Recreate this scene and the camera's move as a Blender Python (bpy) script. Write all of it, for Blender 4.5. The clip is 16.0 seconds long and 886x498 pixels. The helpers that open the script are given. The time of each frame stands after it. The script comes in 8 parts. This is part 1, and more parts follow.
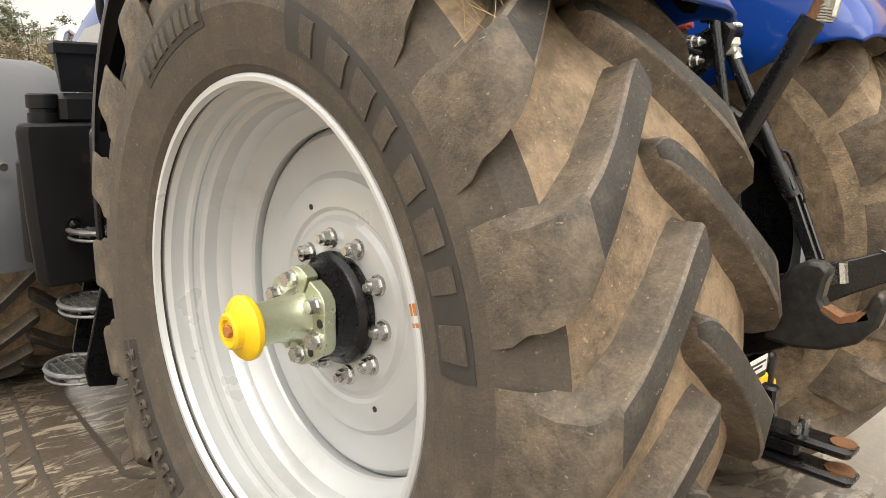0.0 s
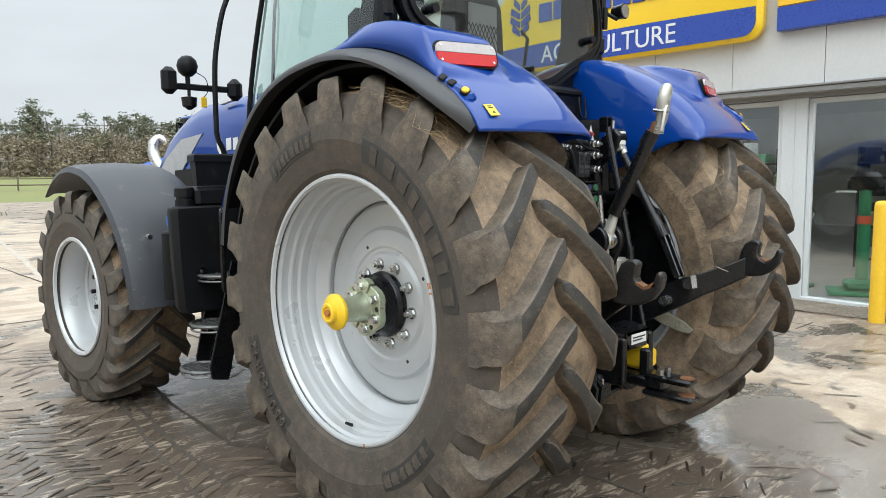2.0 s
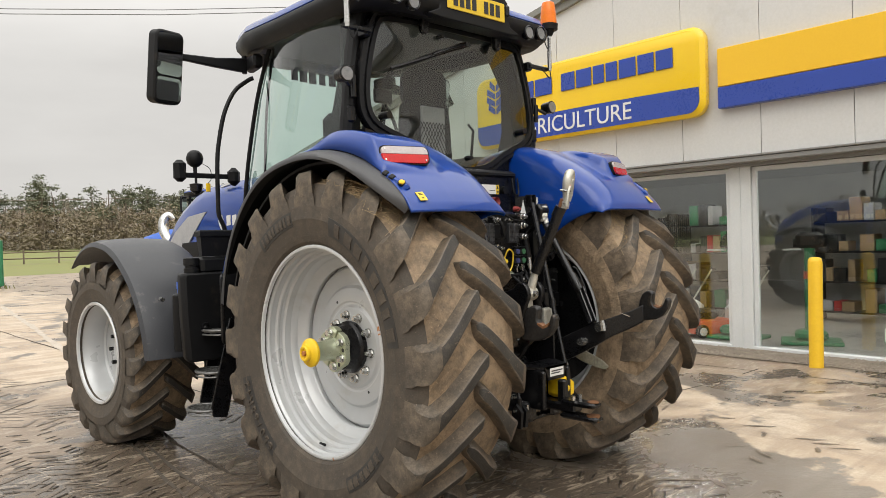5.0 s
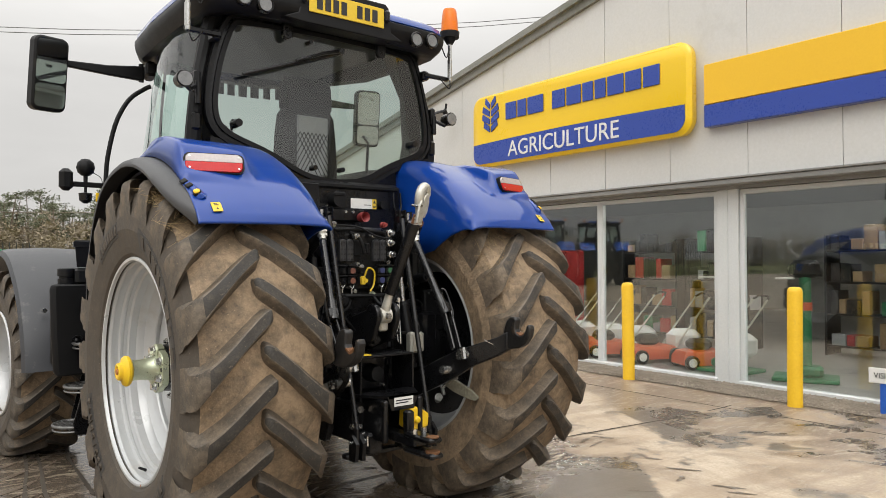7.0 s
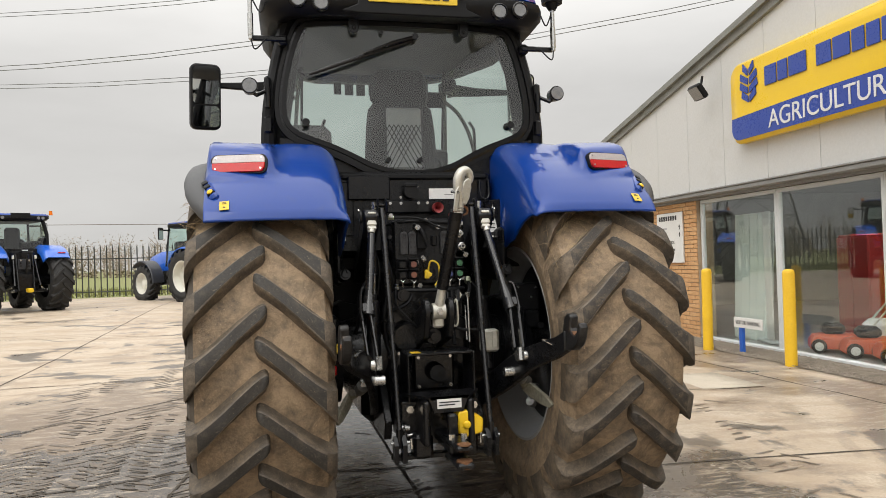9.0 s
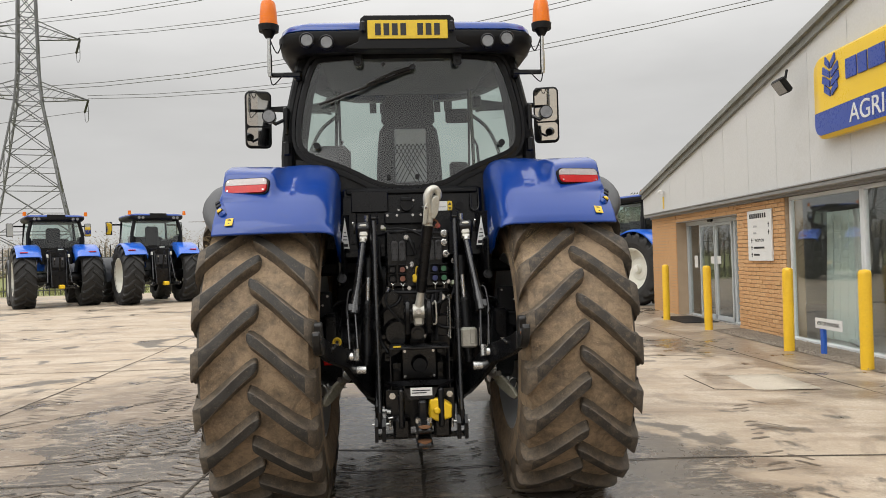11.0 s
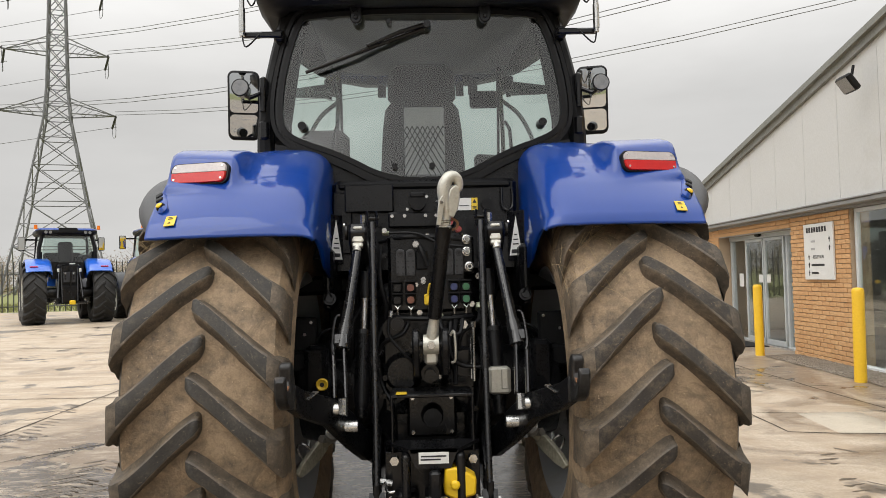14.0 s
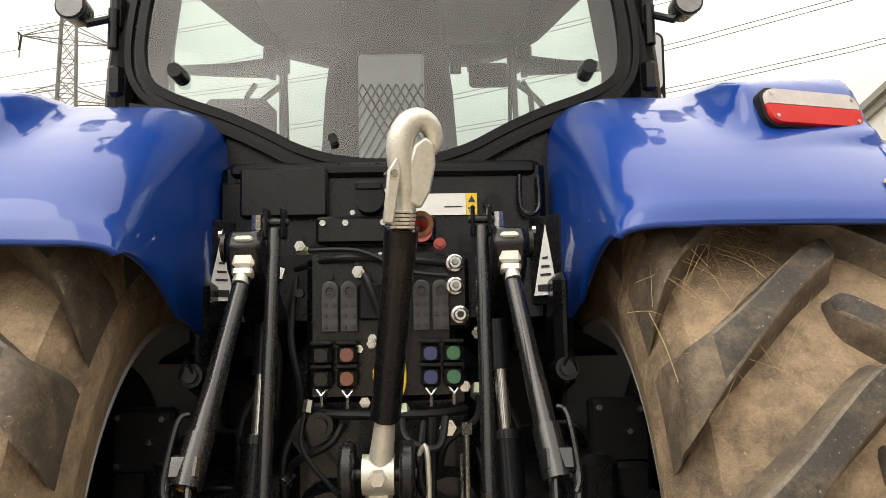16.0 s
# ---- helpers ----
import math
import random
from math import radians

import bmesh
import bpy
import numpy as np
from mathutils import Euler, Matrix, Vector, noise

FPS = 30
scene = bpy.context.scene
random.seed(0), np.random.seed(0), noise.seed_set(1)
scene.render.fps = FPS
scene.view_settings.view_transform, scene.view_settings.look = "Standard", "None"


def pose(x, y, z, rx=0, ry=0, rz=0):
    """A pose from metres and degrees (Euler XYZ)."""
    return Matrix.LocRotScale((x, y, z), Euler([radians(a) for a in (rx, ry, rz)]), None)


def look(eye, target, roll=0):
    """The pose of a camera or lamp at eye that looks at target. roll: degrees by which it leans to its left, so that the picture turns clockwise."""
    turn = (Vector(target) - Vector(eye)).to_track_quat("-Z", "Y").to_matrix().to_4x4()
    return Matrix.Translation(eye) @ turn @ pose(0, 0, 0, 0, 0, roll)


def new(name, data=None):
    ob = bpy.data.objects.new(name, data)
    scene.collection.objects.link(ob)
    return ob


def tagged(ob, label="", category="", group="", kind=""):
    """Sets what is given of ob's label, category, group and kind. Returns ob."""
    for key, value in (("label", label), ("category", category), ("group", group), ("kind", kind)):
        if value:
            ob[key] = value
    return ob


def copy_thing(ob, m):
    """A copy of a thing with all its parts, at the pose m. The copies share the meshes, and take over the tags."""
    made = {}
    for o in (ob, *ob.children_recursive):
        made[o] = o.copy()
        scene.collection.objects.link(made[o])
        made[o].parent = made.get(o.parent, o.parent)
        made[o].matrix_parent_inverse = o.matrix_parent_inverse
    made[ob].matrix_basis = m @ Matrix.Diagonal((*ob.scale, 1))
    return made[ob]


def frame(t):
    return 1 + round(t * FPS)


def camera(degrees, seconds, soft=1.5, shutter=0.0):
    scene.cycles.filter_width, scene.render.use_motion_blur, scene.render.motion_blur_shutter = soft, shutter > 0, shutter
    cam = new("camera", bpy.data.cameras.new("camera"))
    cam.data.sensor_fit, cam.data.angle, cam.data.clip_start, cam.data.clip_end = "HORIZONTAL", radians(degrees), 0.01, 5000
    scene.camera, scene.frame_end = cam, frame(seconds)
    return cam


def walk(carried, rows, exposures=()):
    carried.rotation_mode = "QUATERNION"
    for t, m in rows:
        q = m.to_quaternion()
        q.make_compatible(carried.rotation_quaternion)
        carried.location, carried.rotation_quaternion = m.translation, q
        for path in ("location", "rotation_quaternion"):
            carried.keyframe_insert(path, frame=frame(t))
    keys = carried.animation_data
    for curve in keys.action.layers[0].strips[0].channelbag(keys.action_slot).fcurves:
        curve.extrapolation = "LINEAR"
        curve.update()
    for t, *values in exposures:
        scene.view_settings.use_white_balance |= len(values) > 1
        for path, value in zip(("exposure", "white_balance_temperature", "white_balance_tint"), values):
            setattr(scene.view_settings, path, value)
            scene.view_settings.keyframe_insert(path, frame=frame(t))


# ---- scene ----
cam = camera(62.0, 16.0, soft=0.65)
PATH = [
    (0, (-1.973, -1.562, 1.453), (-0.601, -0.168, 1.037), 1.3),
    (0.5, (-2.198, -1.798, 1.459), (-0.829, -0.375, 1.141), 1.2),
    (1, (-2.450, -2.077, 1.444), (-1.084, -0.637, 1.194), 0.8),
    (1.5, (-2.677, -2.329, 1.467), (-1.320, -0.878, 1.233), 0.1),
    (2, (-2.902, -2.559, 1.483), (-1.526, -1.122, 1.278), -0.5),
    (2.5, (-3.088, -2.796, 1.483), (-1.701, -1.365, 1.317), -0.9),
    (3, (-3.243, -3.021, 1.501), (-1.853, -1.588, 1.378), -1.2),
    (5.3, (-3.306, -3.434, 1.497), (-1.922, -1.991, 1.480), -1.7),
    (5.5, (-3.210, -3.494, 1.488), (-1.824, -2.052, 1.479), -1.7),
    (6, (-2.948, -3.606, 1.468), (-1.574, -2.154, 1.473), -1.4),
    (6.5, (-2.578, -3.738, 1.482), (-1.241, -2.251, 1.502), -0.8),
    (7, (-2.265, -3.900, 1.465), (-0.999, -2.352, 1.494), -0.2),
    (7.5, (-1.916, -4.018, 1.463), (-0.742, -2.399, 1.491), 0.8),
    (8, (-1.544, -4.060, 1.465), (-0.510, -2.349, 1.493), 0.6),
    (8.5, (-1.203, -4.112, 1.449), (-0.420, -2.271, 1.475), -0.7),
    (9, (-0.854, -4.256, 1.423), (-0.377, -2.314, 1.453), -1.8),
    (9.2, (-0.709, -4.336, 1.403), (-0.303, -2.378, 1.439), -2.3),
    (11.3, (-0.131, -4.932, 1.473), (-0.001, -2.937, 1.496), -1.6),
    (11.5, (-0.139, -4.946, 1.473), (-0.011, -2.950, 1.503), -1.6),
    (12, (-0.138, -4.926, 1.470), (-0.014, -2.931, 1.515), -1.4),
    (12.5, (-0.120, -4.790, 1.459), (-0.002, -2.794, 1.513), -1.3),
    (13, (-0.101, -4.543, 1.472), (0.000, -2.546, 1.535), -1.3),
    (13.5, (-0.109, -4.157, 1.463), (-0.022, -2.160, 1.535), -1.4),
    (14, (-0.049, -3.760, 1.456), (0.024, -1.763, 1.528), -1.4),
    (14.5, (0.015, -3.346, 1.477), (0.069, -1.348, 1.544), -1.4),
    (15, (0.058, -2.931, 1.460), (0.101, -0.933, 1.543), -1.5),
    (15.5, (0.122, -2.565, 1.468), (0.150, -0.567, 1.556), -1.5),
    (16, (0.103, -2.187, 1.469), (0.159, -0.198, 1.676), -1.1),
]
walk(cam, [(t, look(eye, target, roll)) for t, eye, target, roll in PATH], exposures=[(0.0, 0.86, 6900, 10), (0.5, 0.76, 6650, 10), (1.0, 0.64, 6200, 8), (1.5, 0.54, 6000, 6), (2.0, 0.46, 5850, 5), (2.5, 0.41, 6050, 8), (3.0, 0.37, 6300, 10), (5.5, 0.26, 6600, 10), (7.0, 0.27, 6500, 10), (8.0, 0.27, 6500, 10), (9.0, 0.2, 6500, 10), (11.5, 0.07, 6400, 10), (13.0, 0.07, 6400, 10), (14.0, 0.17, 6450, 10), (15.0, 0.43, 6500, 10), (15.5, 0.58, 6900, 9), (16.0, 0.66, 7050, 10)])

# >>> body
scene.render.film_transparent = False

# ---- world and light: overcast winter day ----
world = bpy.data.worlds.new("overcast_sky")
scene.world = world
world.use_nodes = True
wn = world.node_tree
wn.nodes.clear()


def wnode(kind, **kw):
    n = wn.nodes.new(kind)
    for k, v in kw.items():
        n.inputs[k].default_value = v
    return n


sky = wnode("ShaderNodeTexSky")
sky.sky_type, sky.sun_disc = "NISHITA", False
sky.sun_elevation, sky.sun_rotation = radians(38), radians(200)
sky.air_density, sky.dust_density, sky.ozone_density = 1.0, 6.0, 1.0
grey = wnode("ShaderNodeHueSaturation", Saturation=0.10, Value=0.10)
wco = wnode("ShaderNodeTexCoord")
wmap = wnode("ShaderNodeMapping")
wmap.inputs["Scale"].default_value = (1.5, 1.5, 5.0)
cloud = wnode("ShaderNodeTexNoise", Scale=1.6, Detail=6.0, Roughness=0.55)
wsep = wnode("ShaderNodeSeparateXYZ")
wup = wnode("ShaderNodeMapRange")
wup.inputs["From Min"].default_value, wup.inputs["From Max"].default_value = 0.22, 1.0
wup.inputs["To Min"].default_value, wup.inputs["To Max"].default_value = 0.64, 2.5
wcl = wnode("ShaderNodeMapRange")
wcl.inputs["From Min"].default_value, wcl.inputs["From Max"].default_value = 0.3, 0.7
wcl.inputs["To Min"].default_value, wcl.inputs["To Max"].default_value = 0.90, 1.06
wmul = wn.nodes.new("ShaderNodeMath")
wmul.operation = "MULTIPLY"
wtint = wnode("ShaderNodeMix")
wtint.data_type = "RGBA"
wtint.inputs["Factor"].default_value = 0.88
wtint.inputs["B"].default_value = (1.0, 0.985, 0.955, 1)
wscale = wn.nodes.new("ShaderNodeVectorMath")
wscale.operation = "SCALE"
wbg = wnode("ShaderNodeBackground", Strength=1.0)
wout = wn.nodes.new("ShaderNodeOutputWorld")
wl = wn.links.new
wl(sky.outputs[0], grey.inputs["Color"])
wl(grey.outputs[0], wtint.inputs["A"])
wl(wco.outputs["Generated"], wmap.inputs["Vector"])
wl(wmap.outputs[0], cloud.inputs["Vector"])
wl(wco.outputs["Generated"], wsep.inputs[0])
wl(wsep.outputs["Z"], wup.inputs["Value"])
wl(cloud.outputs[0], wcl.inputs["Value"])
wl(wup.outputs[0], wmul.inputs[0])
wl(wcl.outputs[0], wmul.inputs[1])
wl(wtint.outputs["Result"], wscale.inputs[0])
wl(wmul.outputs[0], wscale.inputs["Scale"])
wl(wscale.outputs[0], wbg.inputs["Color"])
wl(wbg.outputs[0], wout.inputs["Surface"])

sun_data = bpy.data.lights.new("sun", "SUN")
sun_data.energy, sun_data.angle, sun_data.color = 0.85, radians(45), (1.0, 0.97, 0.92)
sun = new("sun", sun_data)
sun.matrix_world = look((0, 0, 30), (19, 15, 0))

# ---- mesh helpers ----


class Mb:
    """Collects the faces of one mesh."""

    def __init__(self):
        self.v, self.f, self.m, self.cur = [], [], [], 0

    def add(self, verts, faces, m=None):
        n = len(self.v)
        self.v += [tuple(m @ Vector(p)) if m else tuple(p) for p in verts]
        for f in faces:
            self.f.append([n + i for i in f])
            self.m.append(self.cur)
        return self

    def box(self, c, s, m=None, bev=0.0):
        x, y, z = (a / 2 for a in s)
        t = Matrix.Translation(c) @ (m or Matrix())
        b = min(bev, x * 0.9, y * 0.9, z * 0.9)
        if b <= 0:
            vs = [(sx * x, sy * y, sz * z) for sz in (-1, 1) for sy in (-1, 1) for sx in (-1, 1)]
            return self.add(vs, [(0, 2, 3, 1), (4, 5, 7, 6), (0, 1, 5, 4), (2, 6, 7, 3), (0, 4, 6, 2), (1, 3, 7, 5)], t)
        ring = lambda ix, iy, zz: [(-ix + 0, -iy + b, zz), (-ix + b, -iy, zz), (ix - b, -iy, zz), (ix, -iy + b, zz),
                                   (ix, iy - b, zz), (ix - b, iy, zz), (-ix + b, iy, zz), (-ix, iy - b, zz)]
        inner = lambda zz: [(px * (x - b) / x, py * (y - b) / y, zz) for px, py, _ in ring(x, y, 0)]
        return self.loft([inner(-z), ring(x, y, -z + b), ring(x, y, z - b), inner(z)], True, True, t)

    def loft(self, secs, closed=True, caps=False, m=None, wrap=False):
        n = len(secs[0])
        vs = [p for s in secs for p in s]
        fs = []
        rows = len(secs)
        for i in range(rows if wrap else rows - 1):
            j2 = (i + 1) % rows
            for j in range(n if closed else n - 1):
                k = (j + 1) % n
                fs.append((i * n + j, i * n + k, j2 * n + k, j2 * n + j))
        if caps:
            fs.append(tuple(range(n))[::-1])
            fs.append(tuple((rows - 1) * n + j for j in range(n)))
        return self.add(vs, fs, m)

    def cyl(self, p0, p1, r0, r1=None, n=14, caps=True):
        return self.tube([p0, p1], [r0, r0 if r1 is None else r1], n, caps)

    def tube(self, pts, r, n=8, caps=True, smooth=0):
        pts = [Vector(p) for p in pts]
        rs = list(r) if isinstance(r, (list, tuple)) else [r] * len(pts)
        if smooth and len(pts) > 2:
            out, ro = [], []
            for i in range(len(pts) - 1):
                a, b, c, d = pts[max(i - 1, 0)], pts[i], pts[i + 1], pts[min(i + 2, len(pts) - 1)]
                for k in range(smooth):
                    u = k / smooth
                    out.append(0.5 * ((2 * b) + (c - a) * u + (2 * a - 5 * b + 4 * c - d) * u * u + (3 * b - a - 3 * c + d) * u ** 3))
                    ro.append(rs[i] + (rs[i + 1] - rs[i]) * u)
            pts, rs = out + [pts[-1]], ro + [rs[-1]]
        secs, side = [], None
        for i, p in enumerate(pts):
            d = (pts[min(i + 1, len(pts) - 1)] - pts[max(i - 1, 0)]).normalized()
            if side is None:
                side = d.cross(Vector((0, 0, 1)) if abs(d.z) < 0.9 else Vector((1, 0, 0))).normalized()
            side = (side - d * side.dot(d)).normalized()
            up = d.cross(side)
            secs.append([p + rs[i] * (math.cos(6.28319 * j / n) * side + math.sin(6.28319 * j / n) * up) for j in range(n)])
        return self.loft(secs, True, caps)

    def lathe(self, prof, o=(0, 0, 0), axis="x", n=48, closed=False, m=None, sx=1):
        """prof: (along the axis, radius)"""
        secs = []
        for i in range(n):
            a = 6.2831853 * i / n
            c, s = math.cos(a), math.sin(a)
            row = []
            for u, r in prof:
                p = (sx * u, r * c, r * s) if axis == "x" else (r * c, r * s, u) if axis == "z" else (r * s, u, r * c)
                row.append((p[0] + o[0], p[1] + o[1], p[2] + o[2]))
            secs.append(row)
        return self.loft(secs, closed, False, m, wrap=True)

    def prism(self, pts, a, b, plane="xz", m=None):
        """a flat outline of (p, q) pulled from a to b along the third axis"""
        put = {"xz": lambda p, q, t: (p, t, q), "yz": lambda p, q, t: (t, p, q), "xy": lambda p, q, t: (p, q, t)}[plane]
        return self.loft([[put(p, q, t) for p, q in pts] for t in (a, b)], True, True, m)

    def grid(self, fn, nu, nv, m=None):
        vs = [fn(i / nu, j / nv) for j in range(nv + 1) for i in range(nu + 1)]
        w = nu + 1
        return self.add(vs, [(j * w + i, j * w + i + 1, (j + 1) * w + i + 1, (j + 1) * w + i) for j in range(nv) for i in range(nu)], m)

    def mesh(self, name, mats, angle=35):
        me = bpy.data.meshes.new(name)
        me.from_pydata(self.v, [], self.f)
        for mt in mats:
            me.materials.append(mt)
        me.polygons.foreach_set("material_index", self.m)
        bm = bmesh.new()
        bm.from_mesh(me)
        bmesh.ops.recalc_face_normals(bm, faces=bm.faces)
        bm.to_mesh(me)
        bm.free()
        me.polygons.foreach_set("use_smooth", [True] * len(me.polygons))
        me.set_sharp_from_angle(angle=radians(angle))
        return me


def part(name, mb, mats, parent=None, label="", angle=35, bevel=0.0, solid=0.0):
    """Links what mb holds as one mesh object under a thing or a part."""
    mats = mats if isinstance(mats, (list, tuple)) else [mats]
    ob = new(name, mb.mesh(name, mats, angle))
    if parent:
        ob.parent = parent
    if label:
        tagged(ob, label)
    if solid:
        md = ob.modifiers.new("thickness", "SOLIDIFY")
        md.thickness, md.offset = solid, 0
    if bevel:
        md = ob.modifiers.new("bevel", "BEVEL")
        md.width, md.segments, md.limit_method, md.angle_limit = bevel, 2, "ANGLE", radians(40)
    return ob


def thing(name, label, category, at=None, group="", kind=""):
    ob = new(name)
    ob.empty_display_size = 0.1
    if at is not None:
        ob.matrix_world = at
    return tagged(ob, label, category, group, kind)


def lerp(a, b, t):
    return a + (b - a) * t


def smooth(a, b, x):
    t = min(max((x - a) / (b - a), 0), 1)
    return t * t * (3 - 2 * t)


def clamped(xs, ys, x):
    return float(np.interp(x, xs, ys))

# ---- materials ----


def material(name):
    m = bpy.data.materials.new(name)
    m.use_nodes = True
    nt = m.node_tree
    b = nt.nodes["Principled BSDF"]
    return m, nt, b


def tex(nt, scale, detail=5.0, rough=0.6, kind="ShaderNodeTexNoise", coord="Object", stretch=None, distort=0.0):
    co = nt.nodes.new("ShaderNodeTexCoord")
    n = nt.nodes.new(kind)
    n.inputs["Scale"].default_value = scale
    if kind == "ShaderNodeTexNoise":
        n.inputs["Detail"].default_value, n.inputs["Roughness"].default_value, n.inputs["Distortion"].default_value = detail, rough, distort
    src = co.outputs[coord]
    if stretch:
        mp = nt.nodes.new("ShaderNodeMapping")
        mp.inputs["Scale"].default_value = stretch
        nt.links.new(src, mp.inputs["Vector"])
        src = mp.outputs[0]
    nt.links.new(src, n.inputs["Vector"])
    return n.outputs[0]


def ramp(nt, src, stops):
    r = nt.nodes.new("ShaderNodeValToRGB")
    while len(r.color_ramp.elements) < len(stops):
        r.color_ramp.elements.new(0.5)
    for e, (p, c) in zip(r.color_ramp.elements, stops):
        e.position = p
        e.color = (c, c, c, 1) if isinstance(c, (int, float)) else (*c, 1)
    nt.links.new(src, r.inputs[0])
    return r.outputs[0]


def blend(nt, fac, a, b, mode="MIX"):
    n = nt.nodes.new("ShaderNodeMix")
    n.data_type, n.blend_type = "RGBA", mode
    for sock, val in (("Factor", fac), ("A", a), ("B", b)):
        if isinstance(val, (int, float)):
            n.inputs[sock].default_value = val if sock == "Factor" else (val, val, val, 1)
        elif isinstance(val, tuple):
            n.inputs[sock].default_value = (*val, 1)
        else:
            nt.links.new(val, n.inputs[sock])
    return n.outputs["Result"]


def bump(nt, b, src, strength, dist=0.01):
    n = nt.nodes.new("ShaderNodeBump")
    n.inputs["Strength"].default_value, n.inputs["Distance"].default_value = strength, dist
    nt.links.new(src, n.inputs["Height"])
    old = b.inputs["Normal"].links
    if old:
        nt.links.new(old[0].from_socket, n.inputs["Normal"])
    nt.links.new(n.outputs[0], b.inputs["Normal"])


def mat(name, c1, c2=None, rough=0.5, metal=0.0, big=3.0, fine=60.0, bmp=0.1, coat=0.0, dirt=None, dirt_amt=0.0, rvar=0.1, spec=0.5):
    """A surface with broad and fine variation, and dirt in patches."""
    m, nt, b = material(name)
    c2 = c2 or tuple(0.75 * k for k in c1)
    f = blend(nt, 0.5, tex(nt, big), tex(nt, fine, 3.0))
    col = ramp(nt, f, [(0.35, c1), (0.65, c2)])
    if dirt:
        col = blend(nt, ramp(nt, tex(nt, big * 1.7, 8.0, 0.7), [(0.62 - 0.3 * dirt_amt, 0.0), (0.78, 1.0)]), col, dirt)
    nt.links.new(col, b.inputs["Base Color"])
    nt.links.new(ramp(nt, f, [(0.3, max(rough - rvar, 0.02)), (0.7, min(rough + rvar, 1))]), b.inputs["Roughness"])
    b.inputs["Metallic"].default_value = metal
    b.inputs["Specular IOR Level"].default_value = spec
    b.inputs["Coat Weight"].default_value = coat
    b.inputs["Coat Roughness"].default_value = 0.04
    if bmp:
        bump(nt, b, tex(nt, fine * 2, 4.0), bmp, 0.004)
    return m


def glass(name, tint, gloss=1.0, rough=0.0, f0=0.08):
    m, nt, b = material(name)
    nt.nodes.remove(b)
    t, g, mx = nt.nodes.new("ShaderNodeBsdfTransparent"), nt.nodes.new("ShaderNodeBsdfGlossy"), nt.nodes.new("ShaderNodeMixShader")
    lw = nt.nodes.new("ShaderNodeLayerWeight")
    lw.inputs["Blend"].default_value = 0.5
    pw = nt.nodes.new("ShaderNodeMath")
    pw.operation, pw.inputs[1].default_value = "POWER", 5.0
    fr = nt.nodes.new("ShaderNodeMapRange")
    fr.inputs["To Min"].default_value = f0
    nt.links.new(lw.outputs["Facing"], pw.inputs[0])
    nt.links.new(pw.outputs[0], fr.inputs["Value"])
    t.inputs[0].default_value = (*tint, 1)
    g.inputs["Roughness"].default_value = rough
    g.inputs["Color"].default_value = (gloss, gloss, gloss, 1)
    nt.links.new(fr.outputs[0], mx.inputs[0])
    nt.links.new(t.outputs[0], mx.inputs[1])
    nt.links.new(g.outputs[0], mx.inputs[2])
    nt.links.new(mx.outputs[0], nt.nodes["Material Output"].inputs[0])
    return m


def glow(name, col, strength):
    m, nt, b = material(name)
    b.inputs["Base Color"].default_value = (*col, 1)
    b.inputs["Emission Color"].default_value = (*col, 1)
    b.inputs["Emission Strength"].default_value = strength
    return m


BLUE = mat("blue_paint", (0.0024, 0.036, 0.225), (0.0032, 0.041, 0.25), 0.38, 0.0, 2, 300, 0.0, 0.72, (0.015, 0.045, 0.20), 0.05, 0.06, 0.15)
LIGHT_BLUE = mat("bright_blue_paint", (0.012, 0.10, 0.52), (0.016, 0.12, 0.58), 0.3, 0.0, 2, 300, 0.0, 0.8)
BLACK = mat("black_painted_steel", (0.0035, 0.0038, 0.0045), (0.0065, 0.0065, 0.0075), 0.30, 0.0, 6, 140, 0.12, 0.22, (0.030, 0.026, 0.020), 0.05, 0.12, 0.25)
ROD = mat("satin_black_rod", (0.007, 0.0073, 0.008), (0.012, 0.012, 0.013), 0.26, 0.0, 6, 140, 0.06, 0.6, (0.04, 0.036, 0.03), 0.06, 0.08, 0.35)
PLASTIC = mat("black_plastic", (0.0045, 0.0048, 0.0055), (0.008, 0.0083, 0.0092), 0.50, 0.0, 5, 120, 0.08, 0, (0.028, 0.024, 0.020), 0.05, 0.1, 0.22)
GREY_PLASTIC = mat("grey_moulded_plastic", (0.026, 0.028, 0.033), (0.034, 0.036, 0.042), 0.46, 0.0, 3, 600, 0.12, 0, (0.15, 0.14, 0.13), 0.1, 0.08)
FLARE = mat("flare_plastic", (0.038, 0.039, 0.042), (0.052, 0.053, 0.056), 0.5, 0.0, 3, 500, 0.1)
RIM = mat("silver_rim_paint", (0.50, 0.51, 0.515), (0.455, 0.47, 0.475), 0.30, 0.15, 1.2, 6, 0.0, 0.3, (0.40, 0.38, 0.35), 0.06, 0.05)
WHITE_RIM = mat("cream_rim_paint", (0.74, 0.73, 0.66), (0.66, 0.65, 0.58), 0.4, 0.0, 3, 60, 0.03)
CHROME = mat("bright_steel", (0.62, 0.62, 0.60), (0.45, 0.45, 0.44), 0.24, 0.95, 12, 120, 0.08, 0, (0.16, 0.11, 0.07), 0.1, 0.1)
ZINC = mat("yellow_zinc_steel", (0.52, 0.56, 0.42), (0.44, 0.47, 0.33), 0.32, 0.75, 9, 80, 0.08, 0, (0.2, 0.16, 0.1), 0.15, 0.1)
CAST = mat("cast_silver", (0.58, 0.57, 0.51), (0.44, 0.43, 0.38), 0.36, 0.5, 14, 120, 0.25, 0, (0.3, 0.22, 0.13), 0.08)
